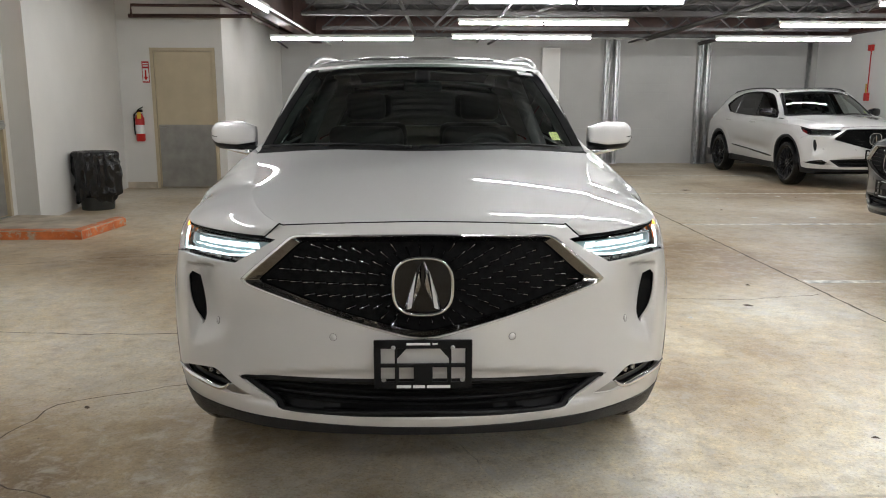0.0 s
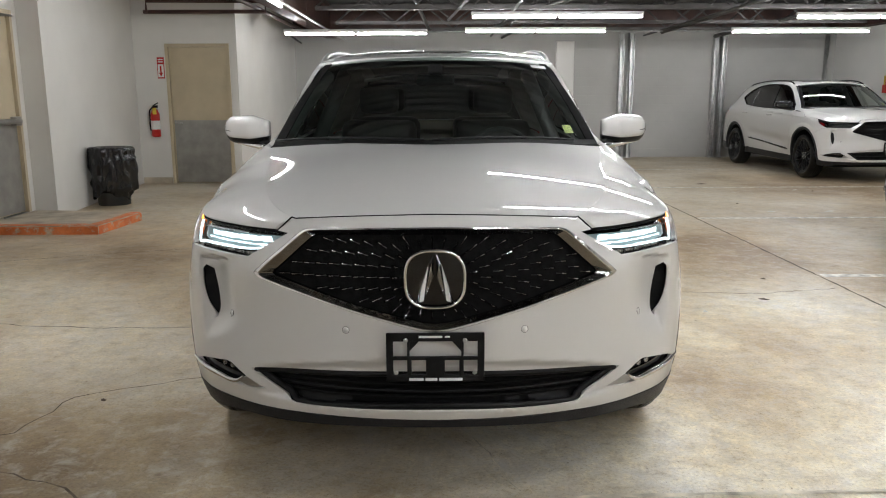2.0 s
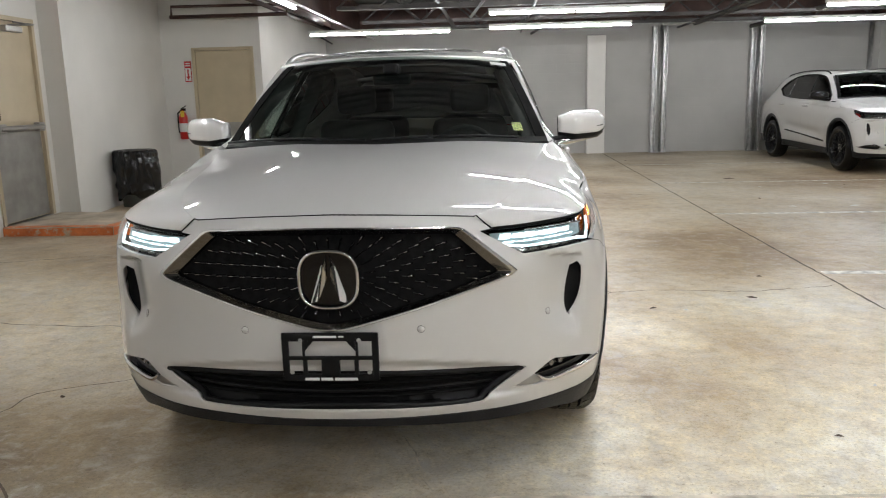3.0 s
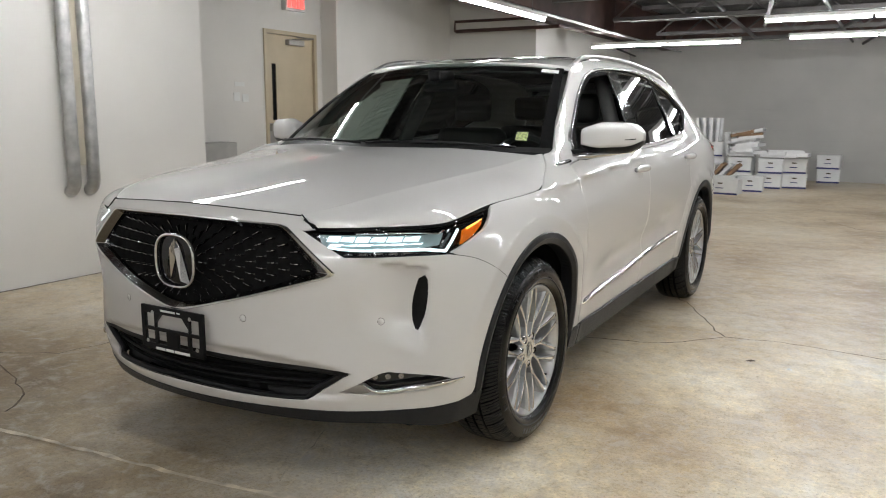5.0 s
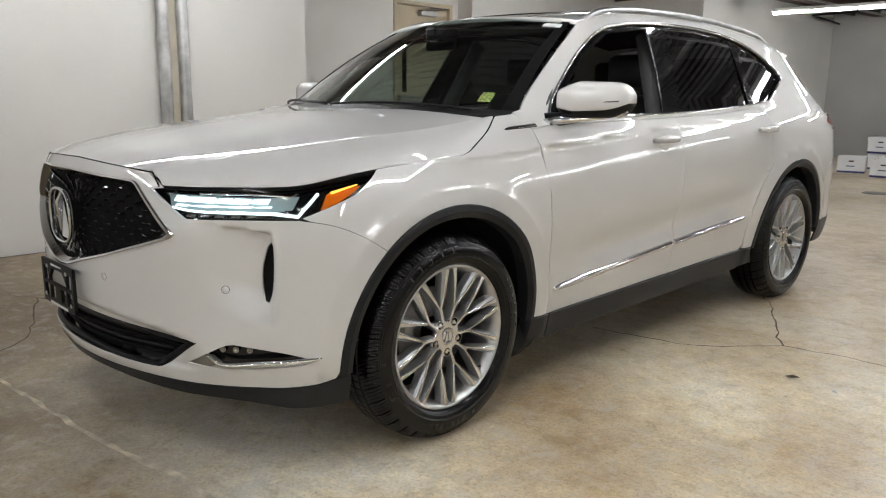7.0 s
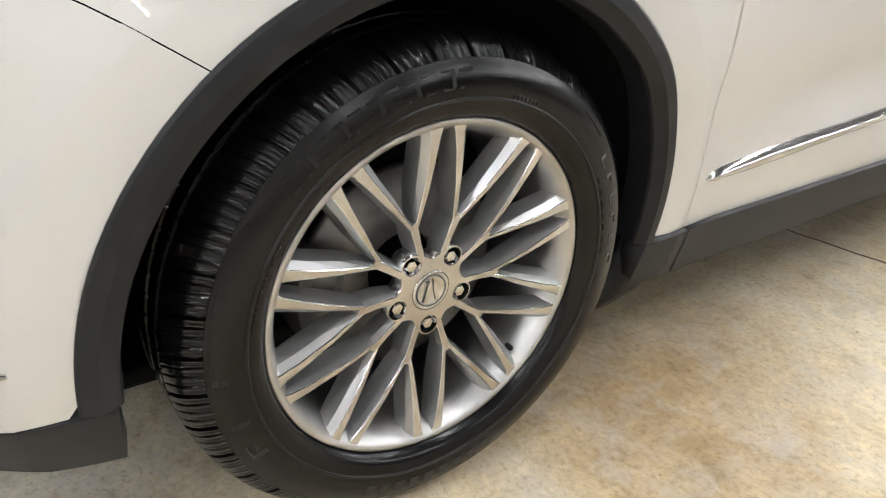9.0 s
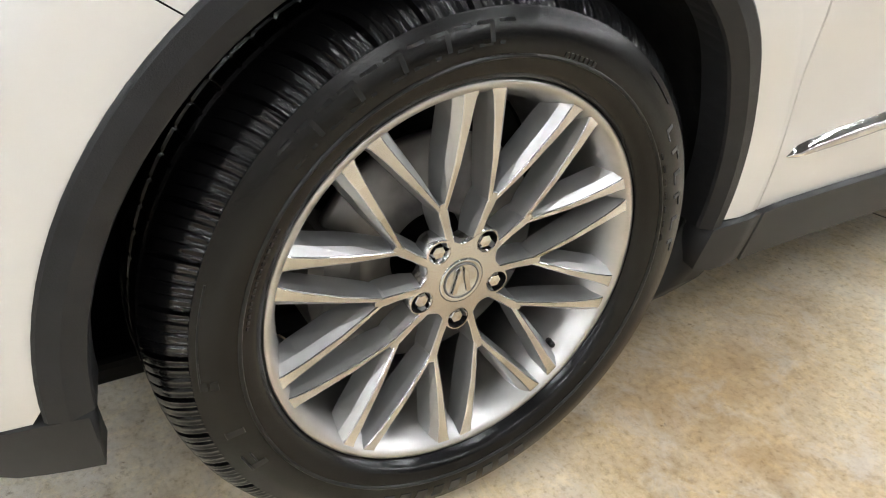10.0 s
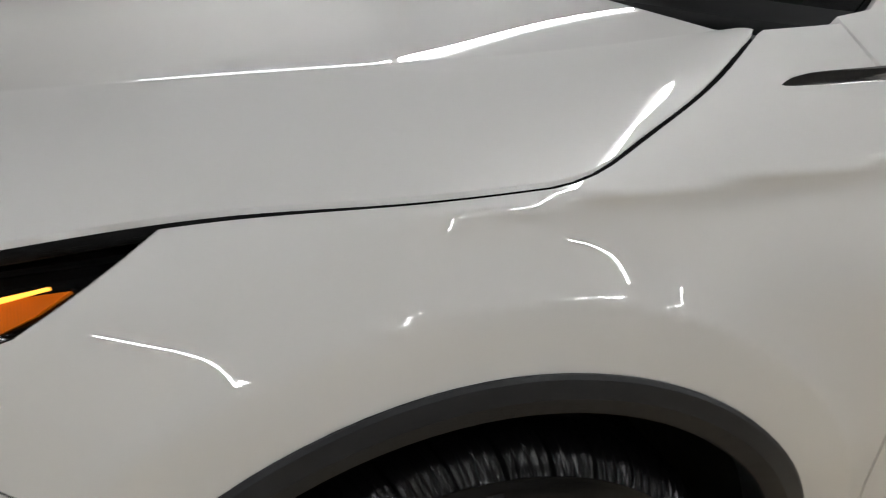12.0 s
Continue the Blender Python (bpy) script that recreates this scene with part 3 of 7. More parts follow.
from mathutils import geometry as flat_geometry


def sheet(name, loop, mat, parent, holes=(), step=0.03, lift=0.0, depth=0.012, fn=skin, nfn=skin_normal, label="", crown=0.0, mirror=False):
    """A panel of the skin inside an outline, with turned-in edges; lift: metres proud of the skin."""
    loop = np.asarray(loop, float)
    loops = [loop, *[np.asarray(h, float) for h in holes]]
    lo, hi = loop.min(0), loop.max(0)
    gx, gy = np.meshgrid(np.arange(lo[0] + step / 2, hi[0], step), np.arange(lo[1] + step / 2, hi[1], step))
    g = np.stack([gx.ravel(), gy.ravel()], -1)
    keep = inside(g[:, 0], g[:, 1], loop)
    for h in loops[1:]:
        keep &= ~inside(g[:, 0], g[:, 1], h)
    g = g[keep]
    allb = np.concatenate(loops)
    if len(g):
        dist = np.min(np.linalg.norm(g[:, None] - allb[None], axis=2), axis=1)
        g = g[dist > 0.45 * step]
    verts, edges = [], []
    for l in loops:
        b = len(verts)
        verts += [Vector(p) for p in l]
        edges += [(b + i, b + (i + 1) % len(l)) for i in range(len(l))]
    verts += [Vector(p) for p in g]
    v2, _, f2, _, _, _ = flat_geometry.delaunay_2d_cdt(verts, edges, [], 0, 1e-6)
    v2 = np.array([tuple(v) for v in v2])
    f2 = np.array([tuple(f) for f in f2])
    cen = v2[f2].mean(1)
    keep = inside(cen[:, 0], cen[:, 1], loop)
    for h in loops[1:]:
        keep &= ~inside(cen[:, 0], cen[:, 1], h)
    f2 = f2[keep]
    P, N = fn(v2[:, 0], v2[:, 1]), nfn(v2[:, 0], v2[:, 1])
    if crown:
        d = np.min(np.linalg.norm(v2[:, None] - loop[None], axis=2), axis=1)
        lift = lift + crown * (1 - np.exp(-d / 0.02))
        lift = lift[:, None]
    P = P + N * lift
    A = P[f2]
    flip = (np.cross(A[:, 1] - A[:, 0], A[:, 2] - A[:, 0]) * N[f2[:, 0]]).sum(1) < 0
    f2[flip] = f2[flip][:, ::-1]
    if crown:
        A = P[f2]
        fn3 = np.cross(A[:, 1] - A[:, 0], A[:, 2] - A[:, 0])
        N = np.zeros_like(P)
        for k in range(3):
            np.add.at(N, f2[:, k], fn3)
        N /= np.linalg.norm(N, axis=1, keepdims=True) + 1e-15
    # turned-in edges
    cnt = {}
    for f in f2:
        for a, b in ((f[0], f[1]), (f[1], f[2]), (f[2], f[0])):
            cnt[(a, b)] = 1
    border = [(a, b) for (a, b) in cnt if (b, a) not in cnt]
    V, NN, F = list(P), list(N), [tuple(f) for f in f2]
    if depth:
        out, deep, lipn = {}, {}, {}
        for a, b in border:
            t = P[b] - P[a]
            o = np.cross(t, N[a])
            for k in (a, b):
                lipn[k] = lipn.get(k, 0) + o / (np.linalg.norm(o) + 1e-12)
        for k, o in lipn.items():
            o = o / (np.linalg.norm(o) + 1e-12)
            V.append(P[k]); NN.append(N[k] * 0.6 + o * 0.8); out[k] = len(V) - 1
            V.append(P[k] - N[k] * depth); NN.append(o); deep[k] = len(V) - 1
        for a, b in border:
            F.append((out[a], deep[a], deep[b], out[b]))
    V, NN = np.array(V), np.array(NN)
    if mirror:
        V, NN = V * (-1, 1, 1), NN * (-1, 1, 1)
        F = [f[::-1] for f in F]
    NN /= np.linalg.norm(NN, axis=1, keepdims=True) + 1e-12
    return link_mesh(name, mesh_arrays(name, V, F, NN), mat, parent, label)


def bead(name, ys, tops, bots, height, mat, parent, mirror=False, label=""):
    """A rounded trim strip along the flank between two edges given by their heights at ys."""
    V, F, m = [], [], 9
    yy = np.linspace(ys[0], ys[-1], max(8, int((ys[-1] - ys[0]) / 0.02)))
    for y, a, b in zip(yy, pchip(ys, tops)(yy), pchip(ys, bots)(yy)):
        s_mid = at_y(y, float((a + b) / 2))[0]
        for k in range(m):
            u = k / (m - 1)
            p = (s_mid, float(b + (a - b) * u))
            V.append(skin(*p) + skin_normal(*p) * (height * math.sin(math.pi * u) ** 0.7 * min(1.0, (a - b) / 0.02) - 0.001))
    V = np.array(V) * ((-1, 1, 1) if mirror else (1, 1, 1))
    for i in range(len(yy) - 1):
        for k in range(m - 1):
            q = (i * m + k, (i + 1) * m + k, (i + 1) * m + k + 1, i * m + k + 1)
            F.append(q[::-1] if mirror else q)
    return link_mesh(name, mesh_arrays(name, V, F), mat, parent, label)


def loft(name, rows, mat, parent, depth=0.01, label="", smooth=True):
    """A grid of points (rows x columns x 3) as one smooth sheet with turned-down edges."""
    R = np.asarray(rows, float)
    n, m = R.shape[:2]
    V = list(R.reshape(-1, 3))
    du, dv = np.gradient(R, axis=1), np.gradient(R, axis=0)
    N = np.cross(du, dv).reshape(-1, 3)
    N /= np.linalg.norm(N, axis=1, keepdims=True) + 1e-12
    NN = list(N)
    F = [(i * m + j, i * m + j + 1, (i + 1) * m + j + 1, (i + 1) * m + j) for i in range(n - 1) for j in range(m - 1)]
    ring = [j for j in range(m)] + [i * m + m - 1 for i in range(1, n)] + [(n - 1) * m + j for j in range(m - 2, -1, -1)] + [i * m for i in range(n - 2, 0, -1)]
    if depth:
        c = R.reshape(-1, 3).mean(0)
        up, lowr = [], []
        for k in ring:
            o = V[k] - c
            o /= np.linalg.norm(o)
            V.append(V[k]); NN.append(N[k] * 0.7 + o * 0.7); up.append(len(V) - 1)
            V.append(V[k] - N[k] * depth); NN.append(o); lowr.append(len(V) - 1)
        for q in range(len(ring)):
            w = (q + 1) % len(ring)
            F.append((up[q], lowr[q], lowr[w], up[w]))
    NN = np.array(NN)
    NN /= np.linalg.norm(NN, axis=1, keepdims=True) + 1e-12
    return link_mesh(name, mesh_arrays(name, V, F, NN), mat, parent, label)


# ---------------------------------------------------------------- the car, nose towards -y, front axle at y = 0
def mirror_loop(half):
    """A closed outline from its left half, given from the top middle to the bottom middle."""
    h = [tuple(p) for p in half]
    return h + [(-s, z) for s, z in reversed(h) if abs(s) > 1e-6]


def arch(ay, a0, a1, r, n=24):
    return [at_y(ay + r * math.cos(radians(a0 + (a1 - a0) * k / n)), HUB_Z + r * math.sin(radians(a0 + (a1 - a0) * k / n))) for k in range(n + 1)]


X = at_x
Y = at_y
HL_TIP, HL_B1, HL_B2, HL_REAR = X(0.478, 0.950), X(0.622, 0.866), Y(-0.585, 0.864), Y(-0.288, 1.000)
HL_TOP = [X(0.53, 0.955), X(0.62, 0.958), X(0.72, 0.961), Y(-0.60, 0.965), Y(-0.54, 0.970), Y(-0.48, 0.979), Y(-0.385, 0.991)]
CREASE_ARCH = Y(-0.3178, 0.7473)


def line(pts, step=0.02):
    """Points along an open run of straight pieces."""
    out = []
    for a, b in zip(pts[:-1], pts[1:]):
        k = max(1, int(math.dist(a, b) / step))
        out += [(a[0] + (b[0] - a[0]) * j / k, a[1] + (b[1] - a[1]) * j / k) for j in range(k)]
    return out + [pts[-1]]


def curve(pts, step=0.02):
    """Points along an open smooth run."""
    P = np.asarray(pts, float)
    t = np.r_[0, np.cumsum(np.linalg.norm(np.diff(P, axis=0), axis=1))]
    f = spline(t, P)
    return [tuple(p) for p in f(np.linspace(0, t[-1], max(2, int(t[-1] / step) + 1)))]


SEAM = curve([HL_B2, Y(-0.50, 0.845), Y(-0.41, 0.806), CREASE_ARCH], 0.03)


def grow(loop, by):
    """An outline moved outwards by a distance (minus: inwards)."""
    L = np.asarray(loop, float)
    t = np.roll(L, -1, 0) - np.roll(L, 1, 0)
    t /= np.linalg.norm(t, axis=1)[:, None] + 1e-12
    n = np.stack([t[:, 1], -t[:, 0]], -1)
    area = 0.5 * np.sum(L[:, 0] * np.roll(L[:, 1], -1) - np.roll(L[:, 0], -1) * L[:, 1])
    return L + n * by * (1 if area > 0 else -1)


GRILLE_OUT = [X(0, 0.974), X(0.2, 0.973), X(0.405, 0.967), X(0.432, 0.957), X(0.583, 0.830), X(0.597, 0.816), X(0.58, 0.802), X(0.3, 0.718), X(0.05, 0.653), X(0, 0.648)]
GRILLE_IN = [X(0, 0.958), X(0.2, 0.957), X(0.39, 0.951), X(0.405, 0.945), X(0.535, 0.827), X(0.543, 0.817), X(0.53, 0.808), X(0.3, 0.737), X(0.05, 0.676), X(0, 0.670)]
INTAKE = [X(0, 0.508), X(0.3, 0.499), X(0.6, 0.480), X(0.633, 0.472), X(0.60, 0.450), X(0.5, 0.380), X(0.44, 0.366), X(0.2, 0.372), X(0, 0.375)]
FOG = [X(0.585, 0.400), X(0.66, 0.440), X(0.72, 0.474), X(0.76, 0.472), Y(-0.64, 0.452), Y(-0.565, 0.424), Y(-0.585, 0.412), Y(-0.66, 0.402), X(0.70, 0.394)]
_v = SCOOP_S - 0.012
VENT = [(_v + 0.020, 0.800), (_v + 0.026, 0.785), (_v + 0.026, 0.72), (_v + 0.018, 0.65), (_v + 0.002, 0.604), (_v - 0.010, 0.612), (_v - 0.020, 0.66), (_v - 0.016, 0.72), (_v + 0.004, 0.785)]
DLO = [Y(0.61, 1.136), Y(0.80, 1.300), Y(0.99, 1.435), Y(1.23, 1.543), Y(1.60, 1.585), Y(2.12, 1.59), Y(2.52, 1.555), Y(2.78, 1.475), Y(2.94, 1.365), Y(2.93, 1.33), Y(2.62, 1.205), Y(2.2, 1.17), Y(1.65, 1.148), Y(1.1, 1.14)]
DLO_C = (0, 8, 9, 10)
FRONT_PANE = [Y(0.71, 1.142), Y(0.84, 1.280), Y(1.02, 1.417), Y(1.26, 1.523), Y(1.60, 1.562), Y(1.54, 1.35), Y(1.47, 1.147)]
REAR_PANE = [Y(1.64, 1.15), Y(1.70, 1.35), Y(1.77, 1.567), Y(2.12, 1.570), Y(2.47, 1.545), Y(2.43, 1.37), Y(2.37, 1.185)]
QUARTER_PANE = [Y(2.43, 1.19), Y(2.49, 1.37), Y(2.53, 1.535), Y(2.77, 1.455), Y(2.90, 1.36), Y(2.885, 1.33), Y(2.61, 1.222)]


def wheel(car, name, m, mats, detail=True):
    tyre_m, face_m, side_m = mats
    w = empty(name)
    w.parent = car
    w.matrix_basis = m
    # tyre: x from the wheel's middle plane outwards
    prof = [(-0.100, 0.258), (-0.118, 0.285), (-0.122, 0.320), (-0.112, 0.352), (-0.098, 0.370), (-0.08, 0.378), (-0.045, 0.3815), (-0.04, 0.372), (-0.034, 0.3815), (-0.004, 0.382), (0.0, 0.372), (0.006, 0.382), (0.034, 0.3815), (0.04, 0.372), (0.046, 0.3815), (0.062, 0.3795), (0.076, 0.3755), (0.088, 0.3695), (0.0975, 0.362), (0.1035, 0.3555), (0.1085, 0.3485), (0.1105, 0.3475), (0.1118, 0.3435), (0.1170, 0.332), (0.1205, 0.316), (0.1195, 0.300), (0.1155, 0.284), (0.1095, 0.273), (0.1, 0.2675), (0.092, 0.2655), (0.08, 0.26)]
    pitch = 40 if detail else 30
    steps = pitch * 32 if detail else 60
    v, f = lathe(prof, steps)
    v = np.array(v)
    if detail:
        n = len(prof)
        k = np.repeat(np.arange(steps), n)
        ax, rad = np.tile([p[0] for p in prof], steps), np.tile([p[1] for p in prof], steps)
        # the columns themselves sweep back towards the shoulder, so the cuts keep straight edges
        sweep = 2 * math.pi / pitch * (0.4 * np.clip((ax - 0.045) / 0.065, 0, 1) ** 0.8)
        ang = 2 * math.pi * k / steps - sweep
        ph = (k % 32) / 32
        edge = np.clip((0.1105 - ax) / 0.008, 0, 1) * (ax > 0.05) * (rad > 0.347)
        sipe = (k % 32 == 9) | (k % 32 == 16) | (k % 32 == 24)
        depth = edge * np.where(ph < 0.065, 0.0095, np.where(sipe, 0.0018, 0)) + np.where((ax > 0.096) & (ax < 0.1087) & (rad > 0.347) & (k % 4 < 2), 0.0016, 0)
        depth = depth + np.where((k % 16 < 2) & (np.abs(ax) < 0.046), 0.002, 0)
        v[:, 1], v[:, 2] = (rad - depth) * np.cos(ang), (rad - depth) * np.sin(ang)
    tyre_me = mesh_arrays("tyre", v, f)
    if detail:
        tyre_me.set_sharp_from_angle(angle=radians(32))
    tyre = link_mesh("tyre", tyre_me, tyre_m, w, "black road tyre with grooved tread")
    if detail:
        # raised sidewall shapes in place of the maker's words
        side_r, side_x = [0.284, 0.300, 0.316, 0.332, 0.3435, 0.3475], [0.1155, 0.1195, 0.1205, 0.1170, 0.1118, 0.1105]

        def raised(a0, a1, r0, r1, mark=M_RUBBERTEXT):
            x0, x1 = np.interp([r0, r1], side_r, side_x)
            n = max(2, int(abs(a1 - a0) / 1.5))
            V, F = [], []
            for q in range(n + 1):
                a = radians(a0 + (a1 - a0) * q / n)
                for rr, xx in ((r0, x0 - 0.002), (r0 + 0.0008, x0 + 0.0010), (r1 - 0.0008, x1 + 0.0010), (r1, x1 - 0.002)):
                    V.append((xx, rr * math.cos(a), rr * math.sin(a)))
            for q in range(n):
                for i in range(3):
                    F.append((q * 4 + i, q * 4 + i + 1, q * 4 + 5 + i, q * 4 + 4 + i))
            F += [(3, 2, 1, 0), (n * 4, n * 4 + 1, n * 4 + 2, n * 4 + 3)]
            link_mesh("sidewall_mark", mesh_arrays("sidewall_mark", V, F, smooth=False), mark, tyre)

        # a slanting word's worth of broad shapes, a printed row of grey ones, and small marks
        for q in range(11):
            a0 = 137 - 4.6 * q
            raised(a0, a0 - 1.1, 0.311, 0.337)
            raised(a0 - 1.1, a0 - 3.3, 0.3325, 0.337)
            if q % 3 != 1:
                raised(a0 - 1.1, a0 - 3.0, 0.311, 0.3145)
            if q % 2:
                raised(a0 - 2.5, a0 - 3.5, 0.314, 0.334)
        for q in range(6):
            raised(33 - 6.6 * q, 33 - 6.6 * q - 1.0, 0.320, 0.334, M_GREYMARK)
            raised(33 - 6.6 * q - 1.0, 33 - 6.6 * q - 3.6, 0.320 + 0.011 * (q % 2), 0.323 + 0.011 * (q % 2), M_GREYMARK)
        for q in range(7):
            raised(96 - 1.5 * q, 95.1 - 1.5 * q, 0.297, 0.301)
            raised(74 - 1.4 * q, 73.2 - 1.4 * q, 0.300, 0.307)
            raised(28 - 4.2 * q, 26 - 4.2 * q, 0.303, 0.3065)
        for q in range(16):
            raised(172 - 1.5 * q, 171.1 - 1.5 * q, 0.287, 0.291)
        for a0 in (-152, -163):
            raised(a0, a0 - 1.6, 0.312, 0.334)
        raised(-152, -157, 0.3305, 0.334)
        raised(-154, -157, 0.320, 0.3235)
        for q in range(9):
            raised(-70 - 5 * q, -73 - 5 * q, 0.312, 0.334)
        for a0, a1 in ((-178, 162), (48, 38)):
            raised(a0 % 360, a1, 0.3385, 0.3415)
        raised(184, 182, 0.322, 0.3415)
        ring = [(0.1193, 0.300), (0.1218, 0.2985), (0.1218, 0.2965), (0.1188, 0.295)]
        vv, ff = lathe(ring, 128)
        link_mesh("sidewall_ridge", mesh_arrays("sidewall_ridge", vv, ff), M_RUBBERTEXT, tyre)
    # rim barrel and lip
    barrel = [(0.088, 0.2665), (0.0985, 0.2665), (0.1005, 0.2645), (0.100, 0.2600), (0.096, 0.2545), (0.080, 0.246), (0.060, 0.238), (-0.02, 0.228), (-0.09, 0.232), (-0.1, 0.258)]
    vv, ff = lathe(barrel, 96)
    rim = link_mesh("rim", mesh_arrays("rim", vv, ff), side_m, w, "satin silver alloy rim with split spokes")
    # ten Y-shaped spokes: a short stem that forks into two legs, steep towards the next fork and sloping inside their own
    bm = bmesh.new()

    def strip(stations, target, side):
        """A spoke through stations (place, face width, slope width, depth); side: +1 or -1 where the slope lies, 0 for both."""
        ax, cols = Vector((1, 0, 0)), []
        for k, (c, wd, sl, dp) in enumerate(stations):
            a0, b0 = stations[max(k - 1, 0)][0], stations[min(k + 1, len(stations) - 1)][0]
            d = (b0 - a0).normalized()
            sd = d.cross(ax).normalized() * (side or 1)
            h, near = wd / 2, (sl if side == 0 else 0.004)
            row = ((-h - near, -dp), (-h - near * 0.45, -dp * 0.34), (-h, -0.0012), (-h + 0.0014, 0.0), (h - 0.0014, 0.0), (h, -0.0012), (h + sl * 0.62, -0.011), (h + sl, -dp))
            cols.append([target.verts.new(c + sd * off + ax * dx) for off, dx in row])
        for a, b in zip(cols[:-1], cols[1:]):
            for i in range(7):
                f = target.faces.new((a[i], a[i + 1], b[i + 1], b[i]))
                f.material_index = 0 if i in (2, 3, 4) else 1
        for ends in (cols[0], cols[-1][::-1]):
            target.faces.new(ends).material_index = 1

    def at(r, a, x):
        return Vector((x, r * math.cos(a), r * math.sin(a)))

    def finish(b2):
        bmesh.ops.recalc_face_normals(b2, faces=b2.faces[:])
        if detail:
            part("spoke", b2, face_m, rim).data.materials.append(M_SILVER if face_m is M_ALLOY else face_m)
        else:
            join_bm(bm, b2)

    for k in range(10):
        a = radians(72 + 36 * k)
        for sgn in (-1, 1):
            b2 = bmesh.new()
            p, q = at(0.113, a + sgn * radians(1.7), 0.0812), at(0.2585, a + sgn * radians(14.0), 0.0968)
            st = []
            for t, wd, sl, dp in ((0, 0.0065, 0.002, 0.030), (0.14, 0.0070, 0.005, 0.036), (0.4, 0.0090, 0.0105, 0.040), (0.75, 0.0125, 0.0135, 0.038), (0.93, 0.0165, 0.0150, 0.032), (1.0, 0.0220, 0.018, 0.024)):
                st.append((p.lerp(q, t) + Vector((0.0045 * math.sin(math.pi * t), 0, 0)), wd, sl, dp))
            strip(st, b2, sgn)
            finish(b2)
        b2 = bmesh.new()
        strip([(at(0.056, a, 0.0788), 0.0110, 0.003, 0.03), (at(0.071, a, 0.0791), 0.0115, 0.004, 0.034), (at(0.085, a, 0.0796), 0.0105, 0.005, 0.036), (at(0.108, a, 0.0811), 0.0130, 0.004, 0.036), (at(0.1225, a, 0.0822), 0.0090, 0.003, 0.034)], b2, 0)
        finish(b2)
    if detail:
        bm.free()
    else:
        part("spoke", bm, face_m, rim)
    circle = lambda cy, cz, r, n: np.array([(cy + r * math.cos(2 * math.pi * q / n), cz + r * math.sin(2 * math.pi * q / n)) for q in range(n)])
    disc = lambda s, z: np.stack([0.0792 + 0 * s, s, z], -1)
    flat_n = lambda s, z: np.stack([np.ones_like(s), 0 * s, 0 * s], -1)
    lugs = [circle(0.059 * math.cos(radians(54 + 72 * q)), 0.059 * math.sin(radians(54 + 72 * q)), 0.0150, 20) for q in range(5)]
    star = np.array([((0.0645 + 0.0115 * math.cos(5 * (q - radians(54)))) * math.cos(q), (0.0645 + 0.0115 * math.cos(5 * (q - radians(54)))) * math.sin(q)) for q in np.linspace(0, 2 * math.pi, 90, endpoint=False)])
    sheet("hub", star, face_m, rim, holes=[circle(0, 0, 0.0325, 40), *lugs], step=0.008, depth=0.03, fn=disc, nfn=flat_n)
    vv, ff = lathe([(0.074, 0.032), (0.080, 0.0315), (0.0815, 0.0285), (0.0800, 0.0265), (0.0808, 0.0), ], 48)
    cap = link_mesh("centre_cap", mesh_arrays("centre_cap", vv, ff), face_m, rim)
    rod("cap_groove", [(0.0808, 0.0245 * math.cos(q), 0.0245 * math.sin(q)) for q in np.linspace(0, 2 * math.pi, 36, endpoint=False)], 0.0011, M_IRON, cap, 5, True)
    bm = bmesh.new()
    for sgn in (-1, 1):
        pts = [(0.0815, sgn * 0.002, 0.018), (0.0815, sgn * 0.007, 0.012), (0.0815, sgn * 0.014, -0.017), (0.0815, sgn * 0.008, -0.017), (0.0815, sgn * 0.003, 0.002)]
        vs = [bm.verts.new(p) for p in pts]
        fc = bm.faces.new(vs)
        ex = bmesh.ops.extrude_face_region(bm, geom=[fc])
        for q in ex["geom"]:
            if isinstance(q, bmesh.types.BMVert):
                q.co.x += 0.0015
    bmesh.ops.recalc_face_normals(bm, faces=bm.faces[:])
    part("cap_mark", bm, M_CHROME, cap)
    for k in range(5):
        a = radians(54 + 72 * k)
        c = Vector((0, 0.058 * math.cos(a), 0.058 * math.sin(a)))
        vv, ff = lathe([(0.0795, 0.0150), (0.076, 0.0143), (0.056, 0.0138), (0.056, 0.0)], 24)
        link_mesh("lug_seat", mesh_arrays("lug_seat", vv, ff), M_WELL, rim, m=Matrix.Translation(c))
        vv, ff = lathe([(0.055, 0.0108), (0.0745, 0.0108), (0.077, 0.0086), (0.0775, 0.0)], 6)
        link_mesh("lug_nut", mesh_arrays("lug_nut", vv, ff, smooth=False), M_CHROME, rim, m=Matrix.Translation(c))
    if detail:
        a = radians(-43)
        p = np.array([0.07, 0.235 * math.cos(a), 0.235 * math.sin(a)])
        rod("valve", [p, p + np.array([0.022, -0.016 * math.cos(a), -0.016 * math.sin(a)])], 0.0045, M_BLACKP, rim)
    # brake
    vv, ff = lathe([(0.0, 0.06), (0.0, 0.165), (-0.01, 0.168), (-0.022, 0.165), (-0.022, 0.06)], 64)
    link_mesh("brake_disc", mesh_arrays("brake_disc", vv, ff), M_IRON, w)
    bm2 = bmesh.new()
    ring = []
    for k in range(10):
        a = radians(155 + 60 * k / 9)
        c, s = math.cos(a), math.sin(a)
        ring.append([bm2.verts.new((xx, rr * c, rr * s)) for xx, rr in ((-0.06, 0.115), (0.022, 0.115), (0.034, 0.135), (0.034, 0.17), (0.024, 0.185), (-0.06, 0.185))])
    for a, b in zip(ring[:-1], ring[1:]):
        for i in range(6):
            bm2.faces.new((a[i], a[(i + 1) % 6], b[(i + 1) % 6], b[i]))
